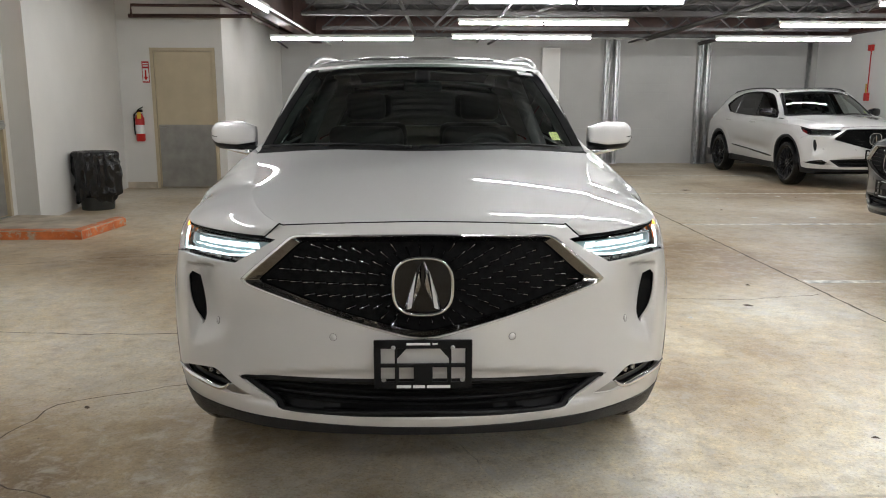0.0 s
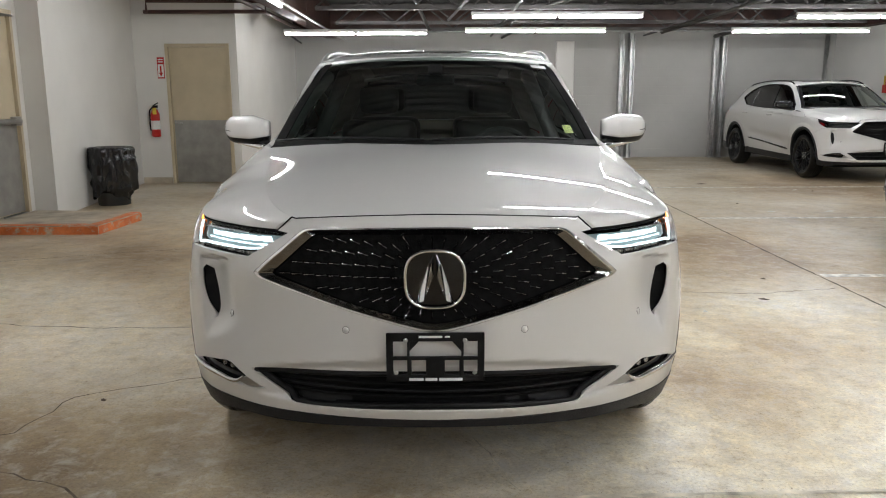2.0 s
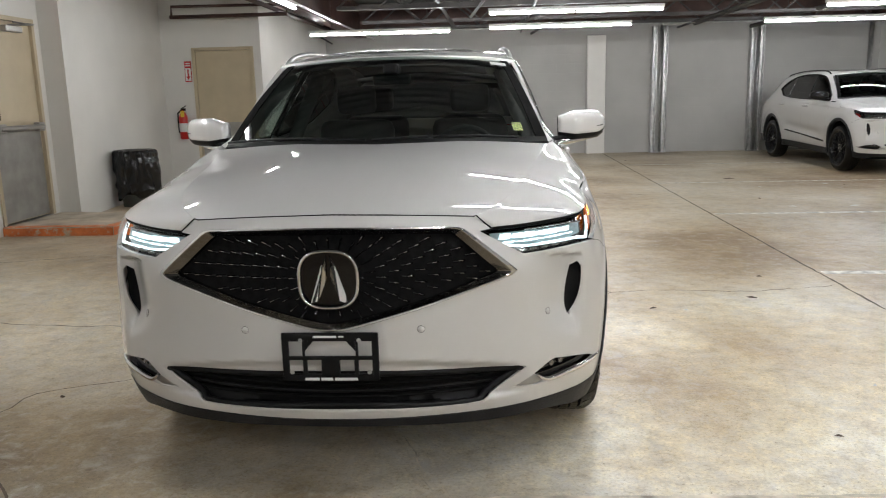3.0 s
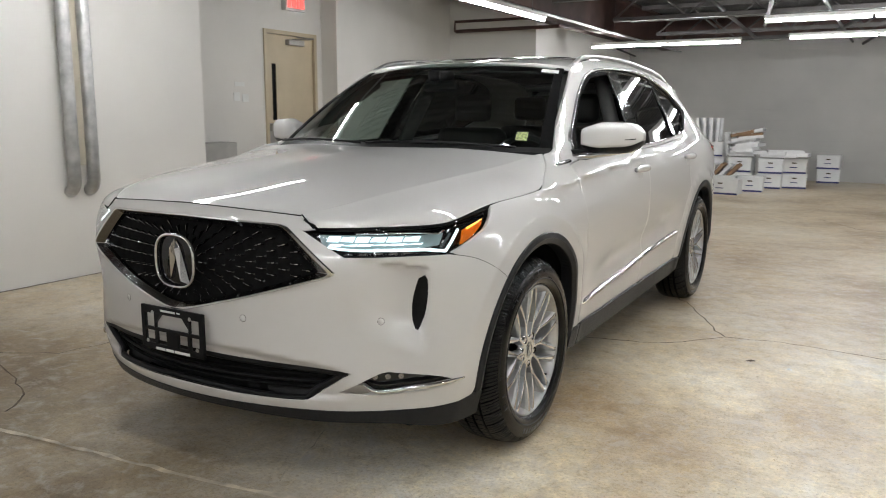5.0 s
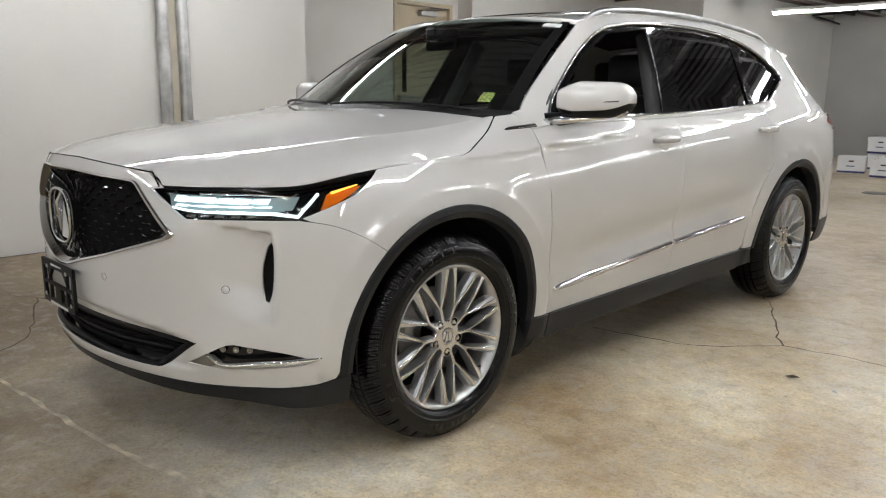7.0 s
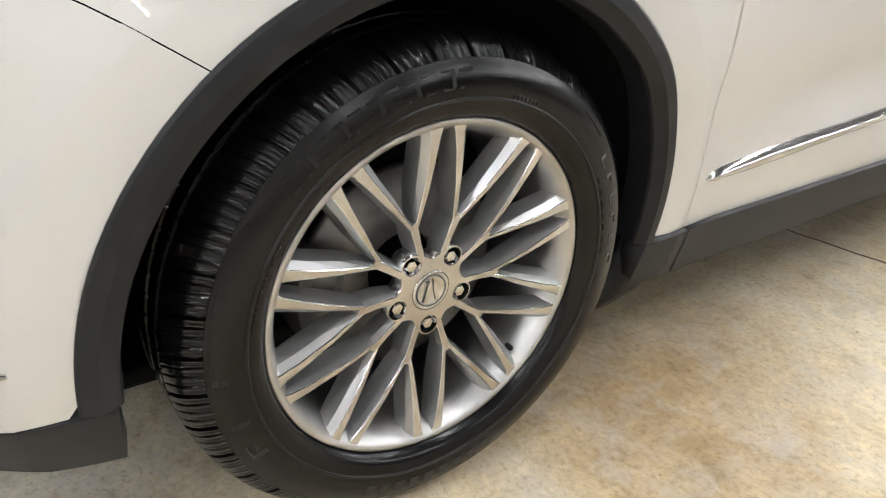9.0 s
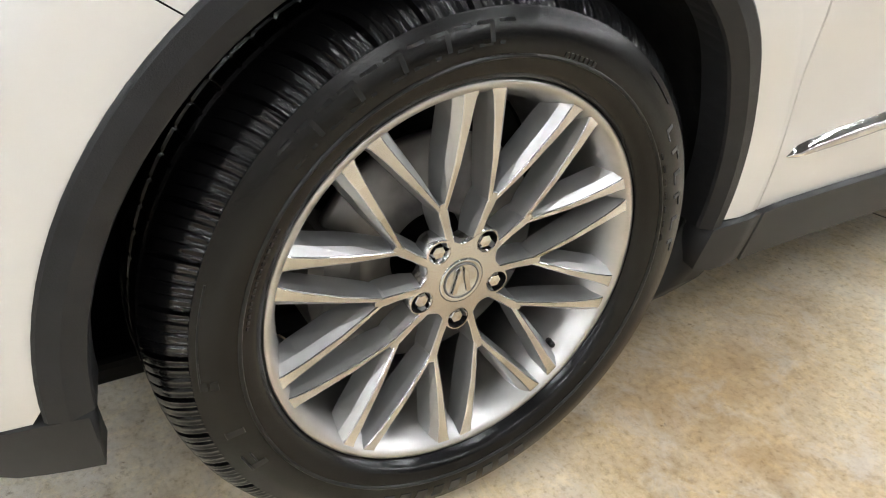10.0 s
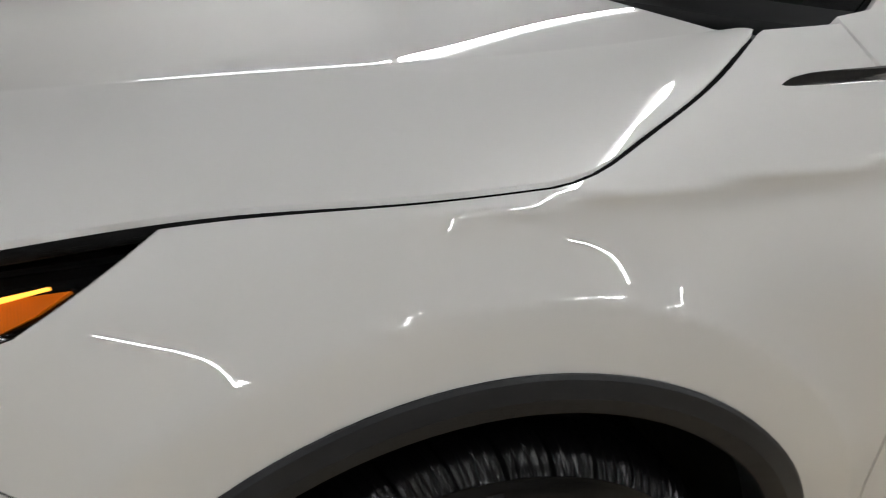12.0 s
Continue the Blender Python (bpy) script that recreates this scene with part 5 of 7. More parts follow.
        # fender
        fl = curve([HL_REAR, Y(-0.1, 1.017), Y(0.05, 1.029)], 0.02) + curve([Y(0.075, 1.033), Y(0.10, 1.040), Y(0.14, 1.056), Y(0.22, 1.092), Y(0.335, 1.152)], 0.02) + line([Y(0.345, 1.156), Y(0.45, 1.164), Y(0.475, 1.10), Y(0.475, 1.046), Y(0.512, 0.85), Y(0.54, 0.6), Y(0.566, 0.45), Y(0.574, 0.352)], 0.03) + [Y(0.53, 0.352)] + arch(AXLE_F, -3, 131, ARCH_R, 36) + SEAM[::-1][1:-1] + [Y(-0.578, 0.871)] + line([Y(-0.578, 0.871), Y(-0.40, 0.933), HL_REAR], 0.03)[1:-1]
        sheet("fender", grow(fl, -0.0008), paint, car, step=0.010 if detail else 0.04, depth=0.02, mirror=mir)
        # doors
        fd = line([Y(0.482, 1.046), Y(0.482, 1.105), Y(0.62, 1.118), Y(1.1, 1.124), Y(1.518, 1.130), Y(1.524, 0.9), Y(1.526, 0.65), Y(1.535, 0.53), Y(1.528, 0.40), Y(1.52, 0.372), Y(1.0, 0.36), Y(0.58, 0.352), Y(0.572, 0.45), Y(0.546, 0.6), Y(0.518, 0.85)], 0.04)
        door = sheet("front_door", fd, paint, car, step=0.02 if detail else 0.05, depth=0.02, mirror=mir)
        rd = line([Y(1.524, 1.130), Y(2.0, 1.142), Y(2.45, 1.168), Y(2.53, 1.10), Y(2.48, 0.95)], 0.04) + arch(AXLE_R, 128, 170, 0.60, 12) + line([Y(2.30, 0.42), Y(2.27, 0.388), Y(1.526, 0.372), Y(1.534, 0.40), Y(1.541, 0.53), Y(1.532, 0.65), Y(1.530, 0.9)], 0.04)
        rdoor = sheet("rear_door", rd, paint, car, step=0.025 if detail else 0.05, depth=0.02, mirror=mir)
        # pillars, roof edge and rear quarter
        us = line([Y(0.45, 1.170), Y(0.50, 1.178)], 0.03) + curve([Y(0.52, 1.19), Y(0.66, 1.29), Y(0.86, 1.43), Y(1.05, 1.552)], 0.03) + curve([Y(1.06, 1.558), Y(1.3, 1.604), Y(1.7, 1.630), Y(2.2, 1.634), Y(2.7, 1.610), Y(3.05, 1.570), Y(3.3, 1.523)], 0.04) + curve([Y(3.36, 1.50), Y(3.47, 1.35), Y(3.6, 1.18), Y(3.68, 1.05), Y(3.70, 0.9), Y(3.66, 0.82)], 0.04) + line([Y(3.5, 0.80), Y(3.36, 0.70), Y(3.34, 0.60)], 0.04) + arch(AXLE_R, 26, 179, ARCH_R, 36) + [Y(2.312, 0.392)] + arch(AXLE_R, 169.5, 128, 0.593, 12) + line([Y(2.487, 0.95), Y(2.537, 1.10), Y(2.457, 1.172), Y(2.0, 1.148), Y(1.524, 1.135), Y(1.1, 1.129), Y(0.62, 1.123), Y(0.48, 1.110)], 0.04)
        dlo = smooth_loop(DLO, 0.03, DLO_C)
        sheet("body_side", us, paint, car, holes=[dlo], step=0.035, depth=0.02, mirror=mir, label="white pillar, roof edge and rear quarter panel")
        # side glass and black pillars
        def window(name, pts, mat, **kw):
            # flatter than the body, as rolled glass is
            corners = skin(np.array([p[0] for p in pts]), np.array([p[1] for p in pts]))
            mid = corners.mean(0)
            axis = np.linalg.svd(corners - mid)[2][2]

            def bent(a, z):
                P = skin(a, z)
                return P - 0.8 * ((P - mid) @ axis)[..., None] * axis

            def bent_normal(a, z):
                n = np.cross(bent(a + 0.004, z) - bent(a - 0.004, z), bent(a, z + 0.004) - bent(a, z - 0.004))
                return n / (np.linalg.norm(n, axis=-1, keepdims=True) + 1e-15)

            return sheet(name, straight_loop(pts, 0.03), mat, car, step=0.05, lift=-0.014, depth=0.004, mirror=mir, fn=bent, nfn=bent_normal, **kw)
        if mir:
            # the driver's window is wound down
            window("front_window", FRONT_PANE, M_SIDEGLASS if glassy else M_PRIVACY)
        window("rear_window", REAR_PANE, M_PRIVACY)
        window("quarter_window", QUARTER_PANE, M_PRIVACY)
        sheet("window_frame", grow(dlo, 0.004), M_GLOSSBLACK, car, holes=[straight_loop(h, 0.03) for h in (FRONT_PANE, REAR_PANE, QUARTER_PANE)], step=0.05, lift=-0.008, depth=0.01, mirror=mir, label="black window frame")
        ring_pts = [(skin(s, z) + skin_normal(s, z) * 0.001) * (sg, 1, 1) for s, z in grow(dlo, -0.004)]
        rod("window_trim", ring_pts, 0.0075, bright, car, 6, True, "chrome strip round the side windows")
        # wheel arches, sill
        for ay, a0, a1, nm in ((AXLE_F, -4, 183, "front_arch_cladding"), (AXLE_R, 2, 180, "rear_arch_cladding")):
            V, F = [], []
            section = ((ARCH_R + 0.001, -0.004), (ARCH_R + 0.001, 0.003), (ARCH_R - 0.003, 0.006), (0.4615, 0.0075), (0.440, -0.003), (0.438, -0.008), (0.437, -0.055))
            rows = [arch(ay, a0, a1, r, 56) for r, _ in section]
            for i in range(57):
                for row, (_, h) in zip(rows, section):
                    V.append((skin(*row[i]) + skin_normal(*row[i]) * h) * (sg, 1, 1))
            for i in range(56):
                for j in range(6):
                    q = (i * 7 + j, i * 7 + j + 1, i * 7 + j + 8, i * 7 + j + 7)
                    F.append(q[::-1] if mir else q)
            F += [tuple(range(7)), tuple(56 * 7 + j for j in range(7))]
            me = mesh_arrays(nm, V, F)
            me.polygons.foreach_set("use_smooth", [False] * len(me.polygons))
            link_mesh(nm, me, M_CLAD, car, "dark grey wheel arch cladding")
        sl = line([Y(0.585, 0.352), Y(1.0, 0.358), Y(1.52, 0.371), Y(2.27, 0.386), Y(2.385, 0.388), Y(2.375, 0.31), Y(2.27, 0.28), Y(1.5, 0.262), Y(0.7, 0.25), Y(0.587, 0.25)], 0.04)
        sheet("sill_cladding", sl, M_CLAD, car, step=0.04, lift=0.012, depth=0.06, mirror=mir, label="dark grey plastic sill")
        sheet("sill_end", line([Y(0.462, 0.350), Y(0.581, 0.350), Y(0.581, 0.252), Y(0.500, 0.256), Y(0.452, 0.275)], 0.03), M_CLAD, car, step=0.02, lift=0.009, depth=0.05, mirror=mir)
        bead("door_trim", [0.596, 0.61, 0.65, 1.05, 1.515], [0.447, 0.463, 0.4705, 0.502, 0.5395], [0.446, 0.443, 0.442, 0.470, 0.5115], 0.014, bright, car, mir, "chrome strip along the front door")
        bead("door_trim", [1.538, 2.0, 2.2, 2.255, 2.275], [0.5415, 0.574, 0.585, 0.586, 0.582], [0.5135, 0.545, 0.560, 0.571, 0.581], 0.014, bright, car, mir, "chrome strip along the rear door")
        bead("fender_trim", [0.322, 0.335, 0.37, 0.45, 0.52], [1.107, 1.112, 1.119, 1.124, 1.128], [1.106, 1.106, 1.107, 1.110, 1.114], 0.006, M_DARKCHROME, car, mir)
        # door handles
        for dr, hy in ((door, 1.36), (rdoor, 2.42)):
            hz = 1.025 if hy < 2 else 1.045
            s, _ = at_y(hy, hz)
            cup = smooth_loop([(s - 0.045, hz + 0.01), (s - 0.03, hz + 0.035), (s + 0.03, hz + 0.035), (s + 0.045, hz), (s + 0.02, hz - 0.04), (s - 0.02, hz - 0.038)], 0.012)
            sheet("handle_cup", cup, paint, dr, step=0.01, lift=0.001, crown=-0.016, depth=0.002, mirror=mir)
            pts = [(skin(q, hz + 0.004) + skin_normal(q, hz) * off) * (sg, 1, 1) for q, off in zip(np.linspace(s - 0.105, s + 0.105, 14), 0.006 + 0.030 * np.sin(np.linspace(0.15, math.pi - 0.15, 14)) ** 0.5)]
            v, f = tube_along(pts, 0.010 + 0.010 * np.sin(np.linspace(0.2, math.pi - 0.2, 14)), 12)
            link_mesh("door_handle", mesh_arrays("door_handle", v, f), paint, dr)
        # mirror
        rings = []
        for t in np.linspace(0, 1, 15):
            w = min(1.0, 0.62 + 1.1 * t) * (1 - max(0.0, (t - 0.72) / 0.28) ** 2.6 * 0.62)
            rings.append((0.862 + 0.250 * t, 0.70 + 0.11 * t * t, 1.214 + 0.006 * t, 0.080 * w, 0.080 * w * (1 - 0.16 * t)))
        def shell(lo, hi, drop, grow_y):
            vv, ff = [], []
            for cx, cy, cz, ry, rz in rings:
                for k in range(32):
                    a = 2 * math.pi * k / 32
                    ca, sa = math.cos(a), math.sin(a)
                    ny = math.copysign(abs(ca) ** (0.75 if ca < 0 else 0.4), ca)
                    nz = min(hi, max(lo, math.copysign(abs(sa) ** 0.6, sa)))
                    vv.append((cx * sg, cy + ry * ny * grow_y, cz + rz * (nz - drop)))
            for i in range(len(rings) - 1):
                for k in range(32):
                    ff.append((i * 32 + k, i * 32 + (k + 1) % 32, (i + 1) * 32 + (k + 1) % 32, (i + 1) * 32 + k))
            ff += [tuple(range(32)), tuple(14 * 32 + k for k in range(32))]
            bm = bmesh.new()
            bm.from_mesh(mesh_arrays("mirror_shell", vv, ff))
            bmesh.ops.recalc_face_normals(bm, faces=bm.faces[:])
            return bm

        mirror = part("door_mirror", shell(-0.55, 1.0, 0.0, 1.0), mirror_m, car, "rounded door mirror on a dark stalk", True)
        part("mirror_base", shell(-1.0, -0.52, 0.0, 0.93), M_BLACKP, mirror, "black underside", True)
        pts = [(cx * sg, cy - ry * 0.9 - 0.004, cz - 0.1 * rz) for cx, cy, cz, ry, rz in rings[10:14]]
        rod("signal_strip", pts, 0.003, M_WELL, mirror, 6)
        pts = [(0.842 * sg, 0.60, 1.130), (0.90 * sg, 0.64, 1.138), (0.98 * sg, 0.70, 1.146), (1.07 * sg, 0.77, 1.160), (1.10 * sg, 0.80, 1.175)]
        rod("mirror_trim", pts, [0.016, 0.016, 0.012, 0.010, 0.006], bright, mirror, 8)
        pts = [(0.83 * sg, 0.62, 1.135), (0.90 * sg, 0.68, 1.146), (0.97 * sg, 0.73, 1.158)]
        rod("mirror_stalk", pts, [0.03, 0.026, 0.022], M_BLACKP, mirror, 8)
        # roof rail
        pts = [skin(s, z) * (sg, 1, 1) + np.array([-0.012 * sg, 0, h]) for (s, z), h in zip(curve([Y(1.12, 1.572), Y(1.3, 1.602), Y(1.7, 1.628), Y(2.2, 1.632), Y(2.7, 1.610), Y(3.0, 1.575), Y(3.1, 1.56)], 0.05), [0.0, 0.010, 0.018, 0.022] + [0.023] * 200)]
        pts[-1] = pts[-1] - np.array([0, 0, 0.024])
        pts[-2] = pts[-2] - np.array([0, 0, 0.014])
        rod("roof_rail", pts, 0.0135, M_GALV if bright is M_CHROME else M_GLOSSBLACK, car, 8, label="satin roof rail")
        # tail
        tl = smooth_loop([Y(3.44, 1.075), Y(3.6, 1.11), Y(3.72, 1.115), (S_END - 0.42, 1.09), (S_END - 0.42, 1.03), Y(3.75, 1.0), Y(3.6, 1.035)], 0.03)
        sheet("tail_light", tl, M_TAIL, car, step=0.03, lift=0.006, depth=0.02, mirror=mir, label="red tail lamp")
        bm = bmesh.new()
        cols = []
        for k in range(9):
            q = k / 8
            z = 0.40 - 0.235 * q
            y0 = math.sqrt(max(0.0, 0.445**2 - (z - HUB_Z) ** 2)) - 0.085 * q**2 + 0.018
            x1 = 0.893 - 0.012 * q - 0.05 * max(0.0, q - 0.75) ** 2 * 16
            y1 = y0 + 0.142 * (1 - max(0.0, (q - 0.55) / 0.45) ** 2 * 0.6)
            cols.append([bm.verts.new((x * sg, y, z)) for x, y in ((0.66, y0 + 0.02), (x1 - 0.03, y0), (x1, y0 + 0.022), (x1 - 0.004, y1), (0.66, y1 + 0.02))])
        for a, b in zip(cols[:-1], cols[1:]):
            for q in range(5):
                bm.faces.new((a[q], a[(q + 1) % 5], b[(q + 1) % 5], b[q]))
        bm.faces.new(cols[0])
        bm.faces.new(cols[-1])
        bmesh.ops.recalc_face_normals(bm, faces=bm.faces[:])
        part("mud_flap", bm, M_BLACKP, car, "", True)
        # wheel wells
        for ay in (AXLE_F, AXLE_R):
            vv, ff = [], []
            for x in (0.93, 0.60):
                for k in range(33):
                    a = radians(-12 + 204 * k / 32)
                    r = 0.452 if x > 0.8 else 0.46
                    vv.append(((x if x < 0.8 else 0.93 - 0.07 * min(1.0, max(0.0, 0.75 - math.sin(a)))) * sg, ay + r * math.cos(a), HUB_Z + r * math.sin(a)))
            for k in range(32):
                ff.append((k, k + 1, 34 + k, 33 + k))
            b0 = len(vv)
            vv.append((0.60 * sg, ay, HUB_Z - 0.05))
            for k in range(32):
                ff.append((33 + k, 34 + k, b0))
            link_mesh("wheel_liner", mesh_arrays("wheel_liner", vv, ff), M_WELL, car)
        # dark seals behind the seams
        def seal(pts, r=0.006, inset=0.013):
            rod("seam_seal", [(skin(s, z) - skin_normal(s, z) * inset) * (sg, 1, 1) for s, z in pts], r, M_WELL, car, 6)
        seal(curve([X(0.53, 0.958), X(0.62, 0.961), X(0.72, 0.964), Y(-0.60, 0.968), Y(-0.54, 0.973), Y(-0.48, 0.982), Y(-0.385, 0.994), Y(-0.29, 1.004), Y(-0.1, 1.0195), Y(0.05, 1.0315)], 0.03) + curve([Y(0.074, 1.0355), Y(0.099, 1.0425), Y(0.138, 1.0585), Y(0.218, 1.0945), Y(0.333, 1.1545)], 0.02), 0.0075, 0.016)
        seal(SEAM, 0.005, 0.012)
        seal(SEAM, 0.0013, 0.0009)
        sheet("door_inner", line([Y(0.50, 0.37), Y(0.42, 0.95), Y(0.42, 1.06), Y(0.48, 1.10), Y(2.50, 1.15), Y(2.50, 0.9), Y(2.33, 0.70), Y(2.27, 0.40)], 0.06), M_WELL, car, step=0.08, lift=-0.022, depth=0, mirror=mir)
    # hood, roof, glass
    hood = hood_rows()
    loft("hood", hood, paint, car, 0.02)
    edge = np.array([p for p in hood[0] if abs(p[0]) < 0.47])
    pts = [skin(*X(-0.516, 0.9555)), *[p + (0, -0.0035, 0.0005) for p in edge[::3]], skin(*X(0.516, 0.9555))]
    rod("hood_seam", pts, 0.0026, M_WELL, car, 6)
    loft("roof", roof_rows(), paint, car, 0.02)
    ws = loft("windscreen", windscreen_rows(), M_WSGLASS, car, 0)
    rr = roof_rows()
    sun = rr[4:24, 5:-5] + np.array([0, 0, 0.004])
    loft("sunroof", sun, M_GLOSSBLACK, car, 0.006, "dark glass sunroof")
    W = windscreen_rows()
    frit = np.stack([W[0] + (0, -0.03, -0.006), W[0] + (0, -0.012, 0.0), W[1] * 0.5 + W[0] * 0.5 + (0, -0.002, 0.002)])
    loft("cowl", frit, M_BLACKP, car, 0.02, "black cowl panel")
    for x0, x1 in ((-0.78, -0.05), (-0.02, 0.66)):
        pts = [(x, 0.192 + 0.285 * (x / 0.792) ** 2 - 0.012, 1.190 - 0.016 * (x / 0.792) ** 2 + 0.012 * math.sin(math.pi * (x - x0) / (x1 - x0))) for x in np.linspace(x0, x1, 14)]
        rod("wiper", pts, 0.006, M_BLACKP, car, 6)
    for sgn in (-1, 1):
        k = slice(0, 2) if sgn < 0 else slice(-2, None)
        e = W[:, k] + np.array([0, -0.002, 0.002])
        loft("windscreen_edge", e, M_WELL, car, 0.006)
    # tail panels
    tg = [(S_END - 0.0001, 1.02), (S_END - 0.5, 1.03), (S_END - 0.72, 1.04), (S_END - 0.71, 0.9), (S_END - 0.66, 0.72), (S_END - 0.0001, 0.70)]
    def tail_sheet(name, pts, mat, label="", lift=0.0):
        for mir in (False, True):
            sheet(name, straight_loop(pts, 0.05), mat, car, step=0.06, depth=0.01, lift=lift, mirror=mir, label=label)
    s_c = Y(3.70, 0.9)[0]
    tail_sheet("tailgate", [(S_END, 0.70), (S_END, 1.18), (Y(3.60, 1.185)[0], 1.185), (Y(3.685, 1.05)[0], 1.05), (Y(3.705, 0.9)[0], 0.9), (Y(3.66, 0.82)[0], 0.82), (S_END - 0.6, 0.70)], paint)
    tail_sheet("rear_glass", [(S_END, 1.185), (S_END, 1.53), (Y(3.365, 1.505)[0], 1.505), (Y(3.475, 1.355)[0], 1.355), (Y(3.60, 1.19)[0], 1.19)], M_PRIVACY, "dark rear window")
    tail_sheet("rear_bumper", [(S_END, 0.42), (S_END, 0.695), (S_END - 0.6, 0.695), (Y(3.655, 0.815)[0], 0.815), (Y(3.5, 0.795)[0], 0.795), (Y(3.37, 0.70)[0], 0.70), (Y(3.345, 0.58)[0], 0.58), (Y(3.37, 0.44)[0], 0.44)], paint)
    tail_sheet("rear_lip", [(S_END, 0.24), (S_END, 0.415), (Y(3.375, 0.435)[0], 0.435), (Y(3.34, 0.30)[0], 0.30)], M_CLAD, "dark grey rear lip", 0.004)
    sp = []
    for v in np.linspace(0, 1, 6):
        sp.append([(0.60 * u, 3.26 + 0.17 * v + 0.06 * (1 - u * u), 1.548 - 0.03 * v - 0.02 * u * u + 0.02 * (1 - u * u) * (1 - v)) for u in np.linspace(-1, 1, 21)])
    loft("spoiler", sp, paint, car, 0.03)
    # underbody and cabin
    part("underbody", box_bm(-0.74, -0.62, 0.235, 0.74, 3.7, 0.27, 0.01), M_UNDER, car)
    part("engine_block", box_bm(-0.52, -0.72, 0.26, 0.52, 0.40, 0.86, 0.03), M_UNDER, car)
    part("cabin_floor", box_bm(-0.88, 0.46, 0.27, 0.88, 3.2, 0.38, 0.01), M_TRIM, car)
    bm = bmesh.new()
    box_bm(-0.84, 0.42, 0.75, 0.84, 0.95, 1.02, 0.06, bm)
    box_bm(-0.86, 0.34, 1.0, 0.86, 0.78, 1.105, 0.045, bm)
    box_bm(0.12, 0.72, 1.06, 0.60, 0.92, 1.125, 0.03, bm)
    dash = part("dashboard", bm, M_TRIM, car, "dark dashboard")
    part("dash_screen", box_bm(-0.16, 0.80, 1.06, 0.16, 0.815, 1.155, 0.006), M_GLOSSBLACK, dash)
    st = [(0.37 + 0.185 * math.cos(a), 1.06 + 0.07 * math.sin(a), 1.03 + 0.17 * math.sin(a)) for a in np.linspace(0, 2 * math.pi, 32, endpoint=False)]
    wheel_s = rod("steering_wheel", st, 0.016, M_TRIM, car, 8, True, "dark leather steering wheel")
    part("wheel_boss", box_bm(0.29, 1.0, 0.97, 0.45, 1.05, 1.07, 0.02), M_TRIM, wheel_s)
    for x in (-0.38, 0.38):
        for y, nm in ((1.35, "front_seat"), (2.3, "rear_seat")):
            bm = bmesh.new()
            box_bm(x - 0.26, y - 0.1, 0.5, x + 0.26, y + 0.42, 0.68, 0.06, bm)
            b2 = box_bm(x - 0.25, y + 0.34, 0.62, x + 0.25, y + 0.50, 1.25, 0.06)
            b2.transform(Matrix.Translation((0, y + 0.4, 0.6)) @ Matrix.Rotation(radians(-14), 4, "X") @ Matrix.Translation((0, -y - 0.4, -0.6)))
            join_bm(bm, b2)
            b2 = box_bm(x - 0.13, y + 0.52, 1.27, x + 0.13, y + 0.62, 1.45, 0.04)
            join_bm(bm, b2)
            part(nm, bm, M_SEAT, car, "dark leather seat", True)
    part("rear_view_mirror", box_bm(-0.10, 0.82, 1.44, 0.10, 0.845, 1.495, 0.012), M_BLACKP, car)
    part("sensor_pod", box_bm(-0.04, 0.76, 1.495, 0.04, 0.92, 1.55, 0.015), M_BLACKP, car)
    hr = roof_rows()[1:34, 2:-2] * (0.97, 1, 1) + np.array([0, 0, -0.05])
    loft("headliner", hr, M_PALE, car, 0.01)
    for sgn in (-1, 1):
        pts = [(sgn * 0.80, 0.60, 1.12), (sgn * 0.70, 0.85, 1.33), (sgn * 0.60, 1.1, 1.50)]
        rod("pillar_trim", pts, 0.035, M_PALE, car, 8)
        pts = [(sgn * 0.76, 1.60, 0.7), (sgn * 0.75, 1.60, 1.10), (sgn * 0.58, 1.72, 1.53)]
        rod("centre_pillar_trim", pts, 0.045, M_PALE, car, 8)
        part("door_card", box_bm(sgn * 0.83 - 0.03, 0.6, 0.45, sgn * 0.83 + 0.03, 2.5, 1.10, 0.03), M_TRIM, car)
    # wheels
    for sgn in (-1, 1):
        for ay in (AXLE_F, AXLE_R):
            m = Matrix.Translation((sgn * 0.8345, ay, HUB_Z))
            if sgn < 0:
                m = m @ Matrix.Rotation(math.pi, 4, "Z")
            wheel(car, "wheel", m, wheel_mats, detail and sgn > 0)
    # stickers
    def on_glass(u0, u1, v0, v1, mat, nm):
        q = []
        for v in np.linspace(v0, v1, 3):
            i = v * 19
            a, f = W[int(i)], W[min(19, int(i) + 1)]
            row = a + (f - a) * (i - int(i))
            us_ = np.linspace(-1, 1, 33)
            q.append([[np.interp(u, us_, row[:, k]) for k in range(3)] for u in np.linspace(u0, u1, 4)])
        q = np.array(q) + np.array([0, -0.002, 0.003])
        return loft(nm, q, mat, car, 0)
    if detail:
        on_glass(0.83, 0.965, 0.905, 0.955, M_STICK, "window_label")
        on_glass(0.81, 0.870, 0.085, 0.165, M_GREENSTICK, "inspection_sticker")
    return car


silver = build_car(M_PAINT, (M_RUBBER, M_ALLOY, M_ALLOYDARK), M_PAINT, M_CHROME, True, True, True)
tagged(silver, "white SUV with silver split-spoke wheels and lit headlights", "car", "parked cars")


# ---------------------------------------------------------------- the garage
TOP = 3.35


def wall(name, x0, y0, x1, y1, z0=0.0, z1=TOP, label=""):
    o = part(name, box_bm(x0, y0, z0, x1, y1, z1), M_WALL)
    return tagged(o, label or "white painted masonry wall", "wall", kind="structure")


